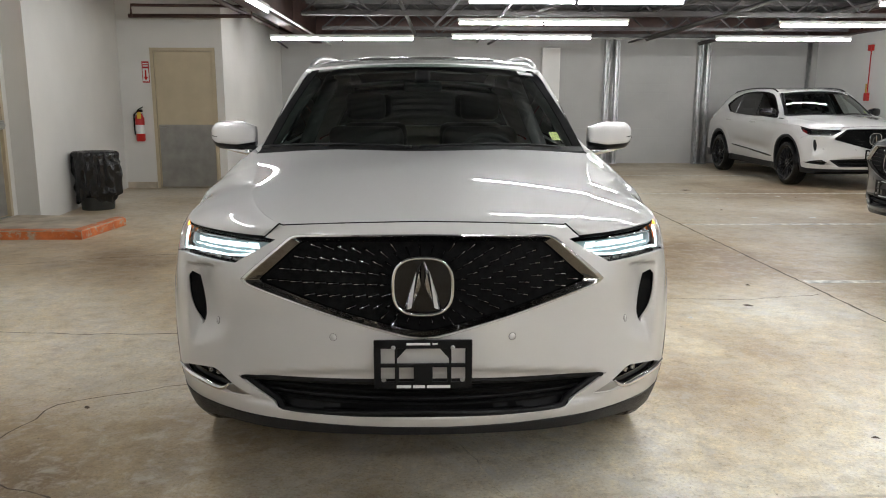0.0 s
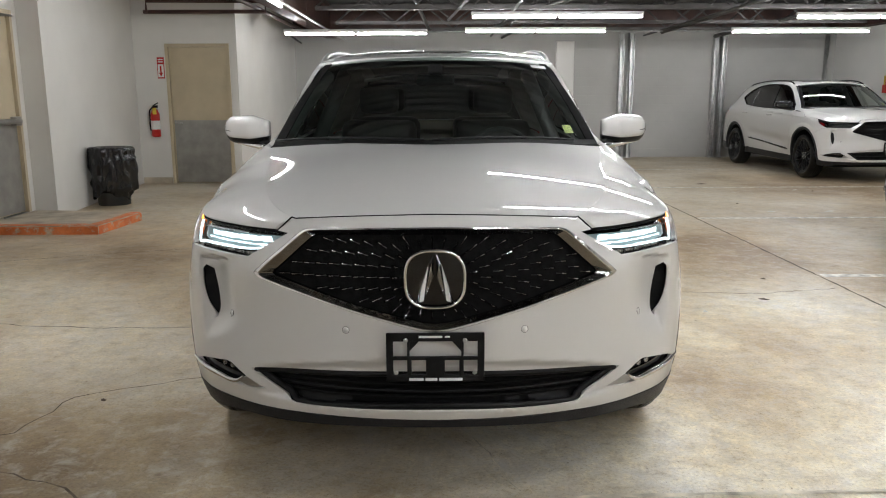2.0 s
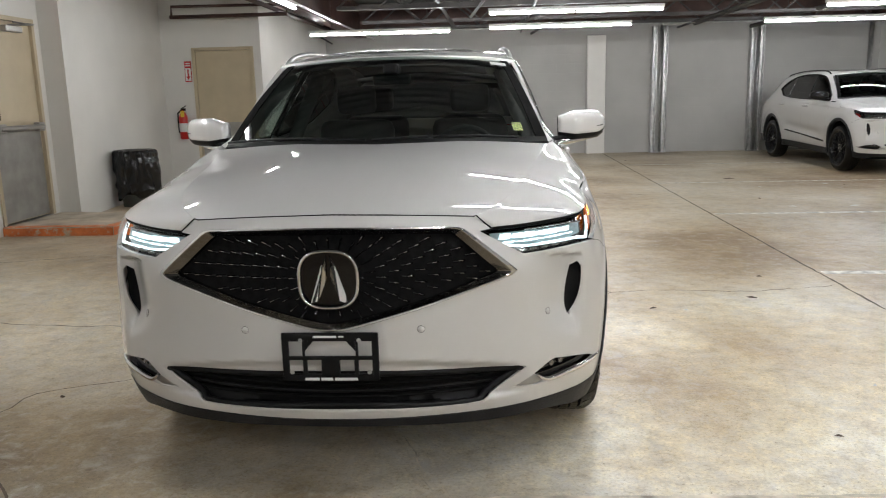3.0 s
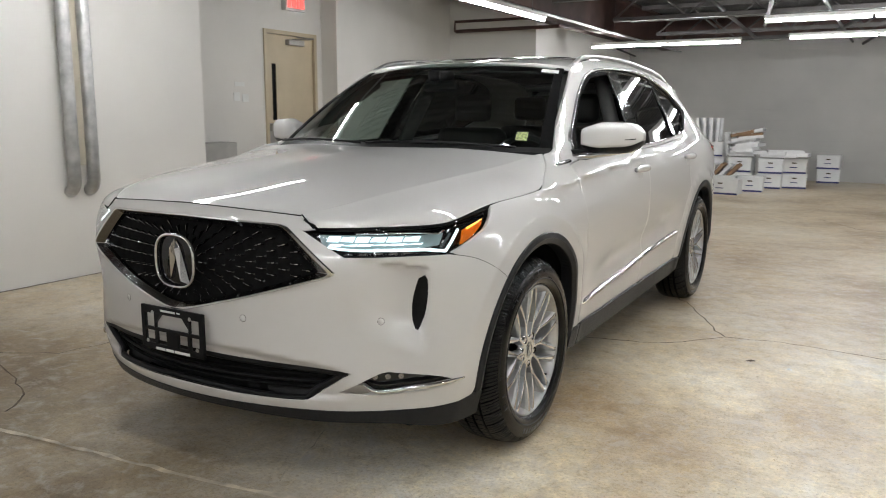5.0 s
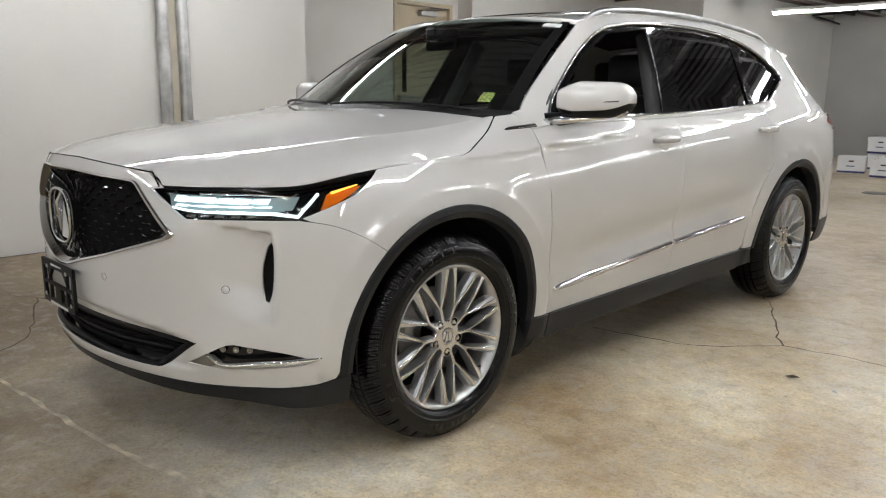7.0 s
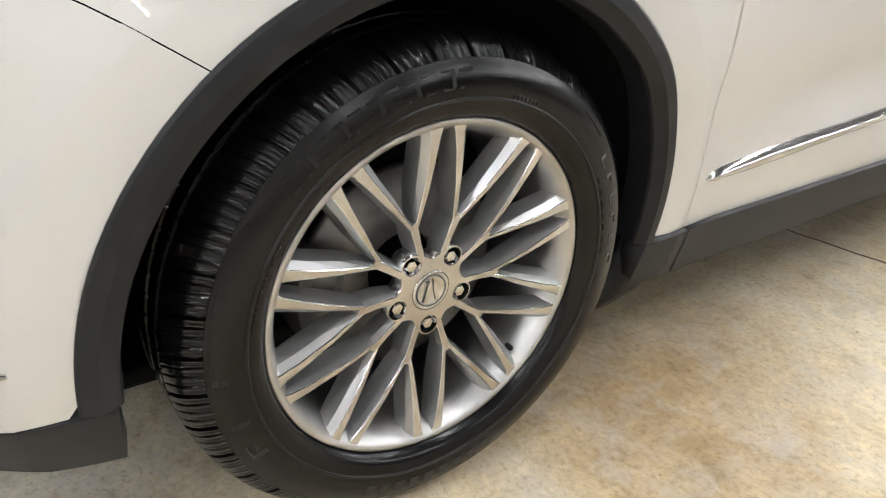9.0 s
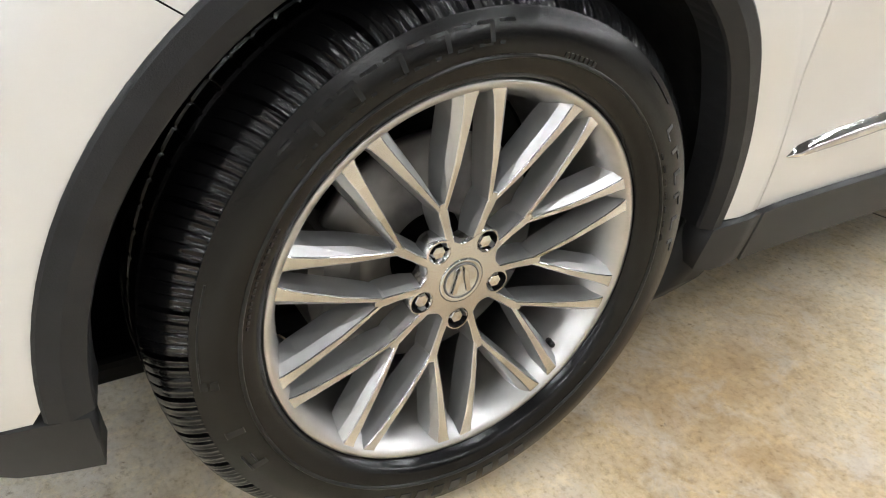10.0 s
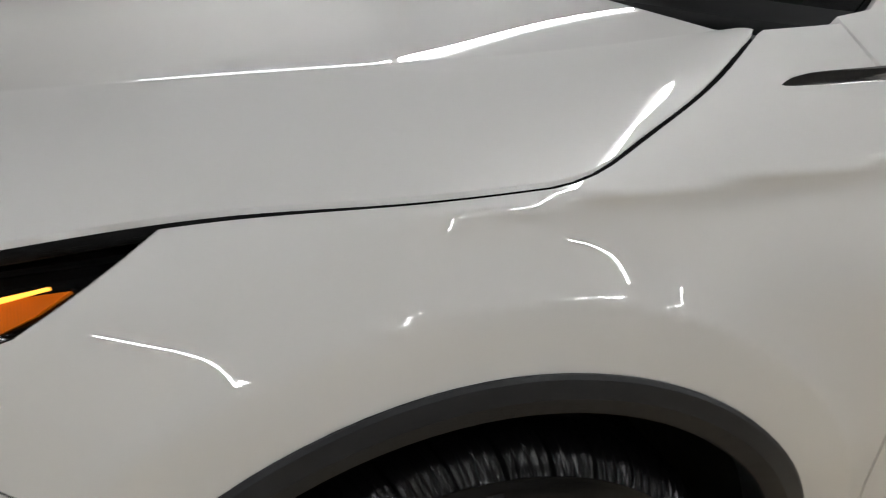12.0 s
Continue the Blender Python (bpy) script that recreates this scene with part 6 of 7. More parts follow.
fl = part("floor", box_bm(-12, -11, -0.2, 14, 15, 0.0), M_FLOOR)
tagged(fl, "stained tan concrete garage floor with cracks", "floor", kind="structure")
BACK = 14.5
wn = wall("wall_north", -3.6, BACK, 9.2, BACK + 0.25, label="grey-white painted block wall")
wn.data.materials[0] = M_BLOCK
wall("wall_west_front", -3.8, -10, -3.5, 2.42).data.materials[0] = M_WALL_LIT
wall("wall_recess_south", -5.0, 2.22, -3.5 - 0.3, 2.42)
wall("wall_recess", -5.0, 2.42, -4.7, 4.56)
wall("wall_recess_end", -5.0, 5.5, -4.7, 5.65)
wall("wall_recess_top", -5.0, 4.56, -4.7, 5.5, 2.30)
def slant_wall(name, pts):
    bm = bmesh.new()
    lo, hi = [bm.verts.new((x, y, 0)) for x, y in pts], [bm.verts.new((x, y, TOP)) for x, y in pts]
    bm.faces.new(hi)
    bm.faces.new(lo[::-1])
    for i in range(len(pts)):
        j = (i + 1) % len(pts)
        bm.faces.new((lo[i], lo[j], hi[j], hi[i]))
    bmesh.ops.recalc_face_normals(bm, faces=bm.faces[:])
    return tagged(part(name, bm, M_WALL), "white painted masonry wall", "wall", kind="structure")


slant_wall("wall_west_middle", [(-4.44, 5.65), (-4.82, 9.34), (-5.1, 9.34), (-5.0, 5.65)])
wall("wall_door_side", -5.1, 9.34, -4.28, 9.54)
wall("wall_door_side_east", -3.34, 9.34, -3.18, 9.54)
wall("wall_door_head", -4.28, 9.34, -3.34, 9.54, 2.2)
wall("wall_west_back", -3.48, 9.54, -3.18, BACK)
wall("wall_east", 8.95, -10, 9.2, BACK)
wall("wall_south", -3.8, -10.3, 9.2, -10)
bm = box_bm(-5.2, -10.3, TOP + 0.1, 9.2, BACK + 0.25, TOP + 0.25)
V, F = [], []
for k in range(162):
    y = -10.25 + 0.1524 * k
    for dy, z in ((0.0, TOP), (0.085, TOP), (0.092, TOP + 0.085), (0.145, TOP + 0.085)):
        V += [(-5.2, y + dy, z), (9.2, y + dy, z)]
for i in range(len(V) // 2 - 1):
    F.append((2 * i, 2 * i + 1, 2 * i + 3, 2 * i + 2))
deck = bmesh.new()
deck.from_mesh(mesh_arrays("deck", V, F, smooth=False))
join_bm(bm, deck)
cl = part("ceiling", bm, M_CEIL)
tagged(cl, "grey corrugated steel roof deck", "ceiling", kind="structure")


def tube_light(x, y, length=2.48, along_y=False, z=2.5):
    o = empty("fluorescent_light", Matrix.Translation((x, y, z)) @ Matrix.Rotation(radians(90 if along_y else 0), 4, "Z"))
    tagged(o, "twin lit fluorescent strip hung under the roof, seen or added as fill", "light", "ceiling lights")
    part("channel", box_bm(0, -0.03, 0.03, length, 0.03, 0.075, 0.004), M_FIXTURE, o)
    for k in range(2):
        a = k * length / 2
        v, f = lathe([(a + 0.022, 0.0), (a + 0.022, 0.016), (a + length / 2 - 0.022, 0.016), (a + length / 2 - 0.022, 0.0)], 10)
        link_mesh("tube", mesh_arrays("tube", v, f), M_TUBE, o)
    for a in (0.4, length - 0.4):
        part("hanger", box_bm(a - 0.004, -0.004, 0.075, a + 0.004, 0.004, TOP - z), M_TRUSS, o)
    return o


# the rows at -6.8 are unseen, added to light the car's front
for yy in (10.75, 8.2, 5.75, 3.2, 0.7, -1.8, -4.3, -6.8):
    tube_light(0.5, yy)
for yy in (10.95, 8.4, 5.85, 3.2, 0.7, -1.8, -4.3, -6.8):
    tube_light(5.28, yy)
tube_light(-2.64, 10.5, z=2.45)
# only 4.35 is in view; -0.6 and -5.5 are added fill for the front left
for yy in (4.35, -0.6, -5.5):
    tube_light(-1.95, yy, 2.44, True)


# ---------------------------------------------------------------- roof steel
def beam(name, x0, y0, x1, y1, z0, z1, mat, label, width=0.16):
    """An I-shaped beam between two places."""
    ln = math.hypot(x1 - x0, y1 - y0)
    bm = bmesh.new()
    box_bm(0, -width / 2, z0, ln, width / 2, z0 + 0.014, 0, bm)
    box_bm(0, -width / 2, z1 - 0.014, ln, width / 2, z1, 0, bm)
    box_bm(0, -0.006, z0 + 0.014, ln, 0.006, z1 - 0.014, 0, bm)
    o = part(name, bm, mat, m=Matrix.Translation((x0, y0, 0)) @ Matrix.Rotation(math.atan2(y1 - y0, x1 - x0), 4, "Z"))
    return tagged(o, label, "beam", "roof beams")


beam("roof_beam", -2.35, -9.98, -2.35, 14.48, 2.66, 3.30, M_BEAM, "rust-brown steel roof girder", 0.22)
beam("roof_beam", 8.7, -9.98, 8.7, 14.48, 2.75, 3.15, M_BEAM, "rust-brown steel roof girder", 0.22)
beam("roof_beam", -3.16, 14.25, 8.58, 14.25, 2.80, 3.33, M_BEAM, "rust-brown steel roof girder over the back wall", 0.2)


def joist(y):
    o = empty("roof_joist", Matrix.Translation((0, y, 0)))
    tagged(o, "dark open-web steel roof joist", "joist", "roof joists")
    x0, x1, zb, zt = -2.24, 8.59, 2.78, 3.26
    part("bottom_chord", box_bm(x0 + 0.3, -0.045, zb - 0.03, x1 - 0.3, 0.045, zb + 0.03), M_TRUSS, o)
    part("top_chord", box_bm(x0, -0.05, zt - 0.035, x1, 0.05, zt + 0.035), M_TRUSS, o)
    n = 18
    for k in range(n):
        a, b = x0 + 0.3 + (x1 - x0 - 0.6) * k / n, x0 + 0.3 + (x1 - x0 - 0.6) * (k + 1) / n
        p, q = ((a, 0, zb), (b, 0, zt)) if k % 2 == 0 else ((a, 0, zt), (b, 0, zb))
        rod("web", [p, q], 0.017, M_TRUSS, o, 6)
    return o


first = joist(13.6)
for y in (12.1, 9.55, 7.05, 4.5, 2.0, -0.6, -3.1, -5.6, -8.0):
    copy_thing(first, Matrix.Translation((0, y, 0)))
for x, zz in ((1.2, 2.70), (4.6, 2.70)):
    o = rod("roof_bridging", [(x, -9.9, zz), (x, 14.4, zz)], 0.022, M_TRUSS, None, 6)
    tagged(o, "dark steel bridging bar under the joists", "bar", "roof steel")


def slanted(p, q, r=0.03, mat=M_TRUSS):
    o = rod("roof_brace", [p, q], r, mat, None, 4)
    return tagged(o, "slanting grey steel roof brace", "brace", "roof steel")


slanted((-0.55, 7.0, 3.2), (-0.15, 11.6, 2.62), 0.035)
slanted((3.4, 6.0, 3.2), (0.9, 12.2, 2.62), 0.035)
slanted((1.2, 5.2, 3.25), (0.2, 10.3, 2.66), 0.03)
slanted((6.6, 7.2, 3.3), (4.6, 13.0, 2.66), 0.04)
slanted((2.6, 11.8, 3.2), (1.4, 13.9, 2.62), 0.03)
slanted((8.2, 8.6, 3.2), (5.9, 13.6, 2.62), 0.04)
for pts, r, m, lab in (
    ([(-3.1, 12.9, 2.66), (3.2, 12.9, 2.68), (8.6, 12.9, 2.66)], 0.014, M_GALV, "thin galvanised conduit under the roof"),
    ([(-4.45, 8.9, 2.66), (-2.6, 8.9, 2.66), (-2.6, 8.9, 3.2)], 0.03, M_BEAM, "dark sprinkler pipe with an elbow"),
    ([(-4.3, 8.6, 2.62), (-4.3, 8.6, 2.78), (-2.5, 8.7, 2.78)], 0.022, M_BEAM, "dark sprinkler branch pipe"),
    ([(-2.05, -9.9, 2.60), (-2.05, 14.4, 2.62)], 0.02, M_GALV, "galvanised conduit along the girder"),
    ([(-2.75, 2.0, 2.72), (-2.75, 14.3, 2.72)], 0.035, M_BEAM, "dark brown pipe along the girder"),
    ([(-3.0, 14.3, 2.55), (-3.0, 13.0, 2.62), (-1.4, 12.9, 2.66)], 0.02, M_BLACKP, "black cable bend near the corner"),
    ([(4.2, 14.3, 3.3), (4.25, 10.0, 2.95), (4.3, -9.0, 2.95)], 0.03, M_TRUSS, "dark pipe along the roof"),
    ([(-2.2, 11.3, 2.95), (8.5, 11.3, 2.95)], 0.03, M_TRUSS, "dark pipe across the roof"),
):
    o = rod("ceiling_pipe", pts, r, m, None, 8)
    tagged(o, lab, "pipe", "ceiling pipes")


# ---------------------------------------------------------------- walls' fittings
o = part("pilaster", box_bm(2.66, BACK - 0.14, 0.0, 3.06, BACK - 0.002, 2.58, 0.012), M_WALL)
tagged(o, "white painted pilaster on the back wall", "pilaster", kind="structure")


def door_track(x0, x1):
    o = empty("steel_post", Matrix.Translation(((x0 + x1) / 2, BACK - 0.09, 0)))
    tagged(o, "galvanised steel post pair with conduits on the back wall", "post", "steel posts")
    h = (x1 - x0) / 2
    for sgn in (-1, 1):
        bm = bmesh.new()
        c = sgn * (h - 0.045)
        box_bm(c - 0.05, -0.07, 0, c - 0.04, 0.07, 2.74, 0, bm)
        box_bm(c + 0.04, -0.07, 0, c + 0.05, 0.07, 2.74, 0, bm)
        box_bm(c - 0.04, 0.05, 0, c + 0.04, 0.07, 2.74, 0, bm)
        part("channel", bm, M_GALV, o)
    rod("conduit", [(0.02, -0.05, 0), (0.02, -0.05, 2.9)], 0.018, M_GALV, o, 8)
    part("base_plate", box_bm(-h - 0.02, -0.1, 0, h + 0.02, 0.07, 0.012), M_GALV, o)
    return o


door_track(4.08, 4.40)
door_track(6.18, 6.46)
o = rod("corner_pipe", [(8.72, 14.42, 0), (8.72, 14.42, 2.7)], 0.045, M_GALV, None, 10)
tagged(o, "grey standpipe in the corner", "pipe")


def pull_station():
    o = empty("fire_alarm_box", Matrix.Translation((8.94, 12.3, 1.42)))
    tagged(o, "red fire alarm box with conduit and yellow tag", "alarm")
    part("body", box_bm(-0.06, -0.06, 0, 0, 0.06, 0.16, 0.01), M_RED, o)
    rod("conduit", [(-0.02, 0, 0.16), (-0.02, 0, 1.02)], 0.011, M_RED, o)
    part("strobe", box_bm(-0.06, -0.07, 0.98, 0, 0.07, 1.1, 0.01), M_RED, o)
    part("tag", box_bm(-0.03, 0.02, 0.16, -0.024, 0.07, 0.34), plain("yellow_tag", (0.6, 0.4, 0.05), 0.6), o)


pull_station()


def steel_door(name, m, width, height, label, slot, bar):
    """A door in its frame; local x along the wall, -y towards the room, z up."""
    o = empty(name, m)
    tagged(o, label, "door", kind="structure")
    f = 0.05
    fr = bmesh.new()
    box_bm(0, -0.02, 0, f, 0.12, height, 0.003, fr)
    box_bm(width - f, -0.02, 0, width, 0.12, height, 0.003, fr)
    box_bm(f, -0.02, height - f, width - f, 0.12, height, 0.003, fr)
    part("door_frame", fr, M_DOORPAINT, o)
    if slot:
        bm = bmesh.new()
        box_bm(f + 0.004, 0.02, 0.01, 0.16, 0.065, height - f - 0.004, 0, bm)
        box_bm(0.24, 0.02, 0.01, width - f - 0.004, 0.065, height - f - 0.004, 0, bm)
        box_bm(0.16, 0.02, 0.01, 0.24, 0.065, 1.12, 0, bm)
        box_bm(0.16, 0.02, 1.82, 0.24, 0.065, height - f - 0.004, 0, bm)
        leaf = part("leaf", bm, M_DOORPAINT, o)
        part("slot_glass", box_bm(0.16, 0.03, 1.12, 0.24, 0.05, 1.82), M_GLOSSBLACK, leaf)
    else:
        leaf = part("leaf", box_bm(f + 0.004, 0.02, 0.01, width - f - 0.004, 0.065, height - f - 0.004, 0.003), M_DOORPAINT, o)
    part("kick_plate", box_bm(f + 0.02, 0.016, 0.02, width - f - 0.02, 0.0215, 1.02), M_KICK, leaf, "scuffed steel kick plate")
    if bar:
        rod("push_bar", [(0.1, -0.05, 1.03), (width - 0.1, -0.05, 1.03)], 0.03, M_KICK, leaf, 8)
        part("bar_case", box_bm(0.06, -0.06, 0.98, 0.2, 0.02, 1.08, 0.01), M_KICK, leaf)
        part("bar_end", box_bm(width - 0.18, -0.05, 0.98, width - 0.06, 0.02, 1.08, 0.01), M_KICK, leaf)
        part("door_closer", box_bm(0.42, -0.05, height - 0.17, 0.72, 0.02, height - 0.1, 0.01), M_KICK, leaf)
        rod("closer_arm", [(0.5, -0.03, height - 0.1), (0.82, -0.12, height - 0.075), (0.6, -0.02, height - 0.06)], 0.01, M_KICK, leaf, 6)
    else:
        rod("door_handle", [(0.1, 0.02, 0.98), (0.1, -0.05, 0.98), (0.22, -0.05, 0.98)], 0.012, M_GALV, leaf, 8)
    return o


steel_door("door_1", Matrix.Translation((-4.32, 9.34, 0)), 1.02, 2.22, "closed tan steel door with a grey kick plate", False, False)
steel_door("door_2", Matrix.Translation((-4.7, 4.53, 0.10)) @ Matrix.Rotation(math.pi / 2, 4, "Z"), 1.0, 2.23, "closed tan steel door with a push bar and narrow window", True, True)
for x0, y0, x1, y1 in ((-4.80, 9.326, -4.33, 9.338), (-3.29, 9.326, -3.19, 9.338)):
    o = part("baseboard", box_bm(x0, y0, 0.0, x1, y1, 0.1), M_SLAB)
    tagged(o, "grey skirting strip", "skirting", kind="structure")

# kerbed platform in front of the second door
bm = bmesh.new()
pts = [(-4.7, 4.52), (-3.49, 4.52), (-3.40, 5.46), (-4.44, 5.64), (-4.7, 5.64)]
lo = [bm.verts.new((x, y, 0)) for x, y in pts]
hi = [bm.verts.new((x, y, 0.092)) for x, y in pts]
bm.faces.new(hi)
bm.faces.new(lo[::-1])
for i in range(5):
    bm.faces.new((lo[i], lo[(i + 1) % 5], hi[(i + 1) % 5], hi[i]))
bmesh.ops.recalc_face_normals(bm, faces=bm.faces[:])
o = part("door_platform", bm, M_SLAB)
tagged(o, "low concrete platform in front of the door", "platform", kind="structure")


def kerb_edge(name, a, b, w=0.11):
    d = (Vector(b) - Vector(a)).normalized()
    n = Vector((-d.y, d.x))
    nn = 14
    bm = bmesh.new()
    rows = []
    random.seed(5)
    for k in range(nn + 1):
        c = Vector(a).lerp(Vector(b), k / nn)
        j = [random.uniform(-0.006, 0.006) for _ in range(3)]
        q = [(c - n * 0.006, 0.0), (c - n * (0.006 + j[0] * 0.4), 0.078 + j[1]), (c + n * 0.012, 0.096), (c + n * (w + j[2] * 2), 0.097), (c + n * (w + j[2] * 2), 0.088)]
        rows.append([bm.verts.new((p.x, p.y, z)) for p, z in q])
    for r, s in zip(rows[:-1], rows[1:]):
        for i in range(4):
            bm.faces.new((r[i], s[i], s[i + 1], r[i + 1]))
    bmesh.ops.recalc_face_normals(bm, faces=bm.faces[:])
    return tagged(part(name, bm, M_ORANGE), "worn orange painted kerb edge", "kerb", "painted kerbs", "structure")


kerb_edge("kerb", (-4.7, 4.52), (-3.49, 4.52))
kerb_edge("kerb", (-3.49, 4.52), (-3.40, 5.46))


def trash_bin():
    o = empty("trash_bin", Matrix.Translation((-4.27, 6.85, 0)))
    tagged(o, "grey round bin lined with a black bag", "bin")
    v, f = lathe([(0.0, 0.0), (0.0, 0.2), (0.62, 0.245), (0.62, 0.235), (0.3, 0.215)], 40, "z")
    link_mesh("bin_body", mesh_arrays("bin_body", v, f), plain("dark_grey_plastic", (0.05, 0.055, 0.055), 0.5), o)
    prof = [(0.70, 0.0), (0.71, 0.16), (0.745, 0.235), (0.752, 0.258), (0.735, 0.272), (0.62, 0.276), (0.45, 0.268), (0.3, 0.258), (0.2, 0.25), (0.14, 0.245)]
    zs, rs = [p[0] for p in prof[4:]], [p[1] for p in prof[4:]]
    prof = prof[:4] + [(z, float(np.interp(-z, [-q for q in zs], rs))) for z in np.linspace(zs[0], zs[-1], 20)]
    n = 128
    V, F = [], []
    for k in range(n):
        a = 2 * math.pi * k / n
        for i, (z, r) in enumerate(prof):
            w = min(1, i / 5)
            c = Vector((math.cos(a) * 2.2, math.sin(a) * 2.2, z * 3.0))
            crease = 1 - 2 * abs(noise.noise(c * 1.7 + Vector((0, 0, 3)))) * 1.6
            fold = w * (0.016 * math.sin(a * 9 + 5 * z + 2 * noise.noise(c)) + 0.020 * (crease - 0.5) + 0.012 * noise.noise(c * 4.0))
            fold += 0.06 * max(0, math.cos(a + 0.3)) ** 3 * (0.2 < z < 0.62)
            hem = 0.06 * math.sin(a * 3.0) + 0.03 * math.sin(a * 7) if i == len(prof) - 1 else 0
            V.append(((r + fold) * math.cos(a), (r + fold) * math.sin(a), z + hem))
    m = len(prof)
    for k in range(n):
        j = (k + 1) % n
        for i in range(m - 1):
            F.append((k * m + i, j * m + i, j * m + i + 1, k * m + i + 1))
    link_mesh("bin_bag", mesh_arrays("bin_bag", V, F), M_BAG, o, "crumpled black bin bag")


trash_bin()


def extinguisher():
    o = empty("fire_extinguisher", Matrix.Translation((-4.52, 9.26, 0.76)))
    tagged(o, "red fire extinguisher hung on the white wall", "extinguisher")
    v, f = lathe([(0.0, 0.0), (0.0, 0.06), (0.02, 0.07), (0.36, 0.07), (0.42, 0.045), (0.45, 0.02), (0.47, 0.02)], 24, "z")
    link_mesh("cylinder", mesh_arrays("cylinder", v, f), M_RED, o)
    v, f = lathe([(0.12, 0.0712), (0.26, 0.0712)], 24, "z")
    link_mesh("label_band", mesh_arrays("label_band", v, f), M_STICK, o)
    part("valve", box_bm(-0.03, -0.02, 0.46, 0.05, 0.02, 0.5, 0.008), M_BLACKP, o)
    rod("lever", [(-0.02, 0, 0.5), (0.06, 0, 0.54)], 0.008, M_BLACKP, o)
    rod("hose", [(-0.03, 0, 0.47), (-0.085, 0, 0.42), (-0.09, 0, 0.2), (-0.08, 0, 0.1)], 0.012, M_BLACKP, o)
    part("bracket", box_bm(-0.03, 0.06, 0.1, 0.03, 0.08, 0.45), M_GALV, o)
    part("tag", box_bm(-0.01, -0.08, 0.36, 0.05, -0.072, 0.46), plain("yellow_card", (0.7, 0.5, 0.05), 0.6), o)


extinguisher()
o = empty("extinguisher_sign", Matrix.Translation((-4.4, 9.332, 1.68)))
tagged(o, "red and white arrow sign on the wall", "sign")
part("sign_plate", box_bm(-0.055, -0.004, 0, 0.055, 0.004, 0.33), M_RED, o)
part("sign_panel", box_bm(-0.045, -0.0065, 0.02, 0.045, -0.0045, 0.22), M_STICK, o)
part("arrow_stem", box_bm(-0.012, -0.009, 0.08, 0.012, -0.007, 0.2), M_RED, o)
bm = bmesh.new()
bm.faces.new([bm.verts.new(p) for p in ((-0.034, -0.008, 0.09), (0.0, -0.008, 0.032), (0.034, -0.008, 0.09))])
part("arrow_head", bm, M_RED, o)
for k in range(2):
    part("lettering_bar", box_bm(-0.04, -0.0065, 0.25 + 0.035 * k, 0.04, -0.0045, 0.268 + 0.035 * k), M_STICK, o)

# twin pipes on the near wall
for y in (1.0, 1.170):
    pts = [(-3.43, y, TOP)] + [(-3.43, y, z) for z in np.linspace(2.9, 0.82, 6)] + [(-3.43 - 0.075 * (1 - math.cos(a)), y, 0.80 - 0.1 * math.sin(a)) for a in np.linspace(0.2, math.pi / 2, 7)]
    o = rod("wall_pipe", pts, 0.05, M_GALV, None, 14)
    tagged(o, "galvanised steel pipe running down the wall", "pipe", "wall pipes")
o = part("wall_strut", box_bm(-3.498, 1.045, 0.9, -3.44, 1.125, TOP, 0.006), plain("tan_strut_paint", (0.5, 0.46, 0.37), 0.5))
tagged(o, "tan channel strip between two wall pipes", "channel")

o = empty("exit_sign", Matrix.Translation((-4.62, 5.06, 2.58)))
tagged(o, "glowing red exit sign above the door", "sign")
part("case", box_bm(-0.075, -0.19, 0.0, 0.0, 0.19, 0.22, 0.008), M_FIXTURE, o)
for k, (a, b) in enumerate(((-0.15, -0.09), (-0.07, 0.0), (0.02, 0.05), (0.07, 0.15))):
    part("lettering_bar", box_bm(0.0012, a, 0.04, 0.006, b, 0.18), M_EXIT, o)
for y, z, w, h in ((4.02, 1.62, 0.16, 0.05), (4.0, 1.45, 0.1, 0.1), (4.14, 1.44, 0.1, 0.09)):
    o = part("wall_notice", box_bm(-4.698, y, z, -4.692, y + w, z + h), M_STICK)
    tagged(o, "small white paper taped to the wall", "notice", "wall notices")
o = part("utility_cabinet", box_bm(-4.69, 2.95, 0.0, -4.42, 3.75, 0.98, 0.01), plain("grey_cabinet_paint", (0.4, 0.39, 0.37), 0.5))
tagged(o, "low grey cabinet against the recessed wall", "cabinet")


# ---------------------------------------------------------------- floor markings and cracks
def ribbon(name, pts, w, mat, z, label, cat, group="", jitter=0.0, seed=1):
    rng = random.Random(seed)
    P = [Vector(p) for p in pts]
    fine = []
    for a, b in zip(P[:-1], P[1:]):
        k = max(1, int((b - a).length / 0.07)) if jitter else 1
        fine += [a.lerp(b, j / k) + Vector((rng.uniform(-jitter, jitter), rng.uniform(-jitter, jitter))) * (1 if 0 < j else 0.3) for j in range(k)]
    fine.append(P[-1])
    V, F = [], []
    for i, p in enumerate(fine):
        d = (fine[min(i + 1, len(fine) - 1)] - fine[max(i - 1, 0)]).normalized()
        n = Vector((-d.y, d.x)) * w * (rng.uniform(0.45, 1.2) if jitter else 1) / 2
        V += [(*(p + n), z), (*(p - n), z)]
        if i:
            F.append((2 * i - 2, 2 * i - 1, 2 * i + 1, 2 * i))
    o = link_mesh(name, mesh_arrays(name, V, F, smooth=False), mat)
    return tagged(o, label, cat, group, "structure")


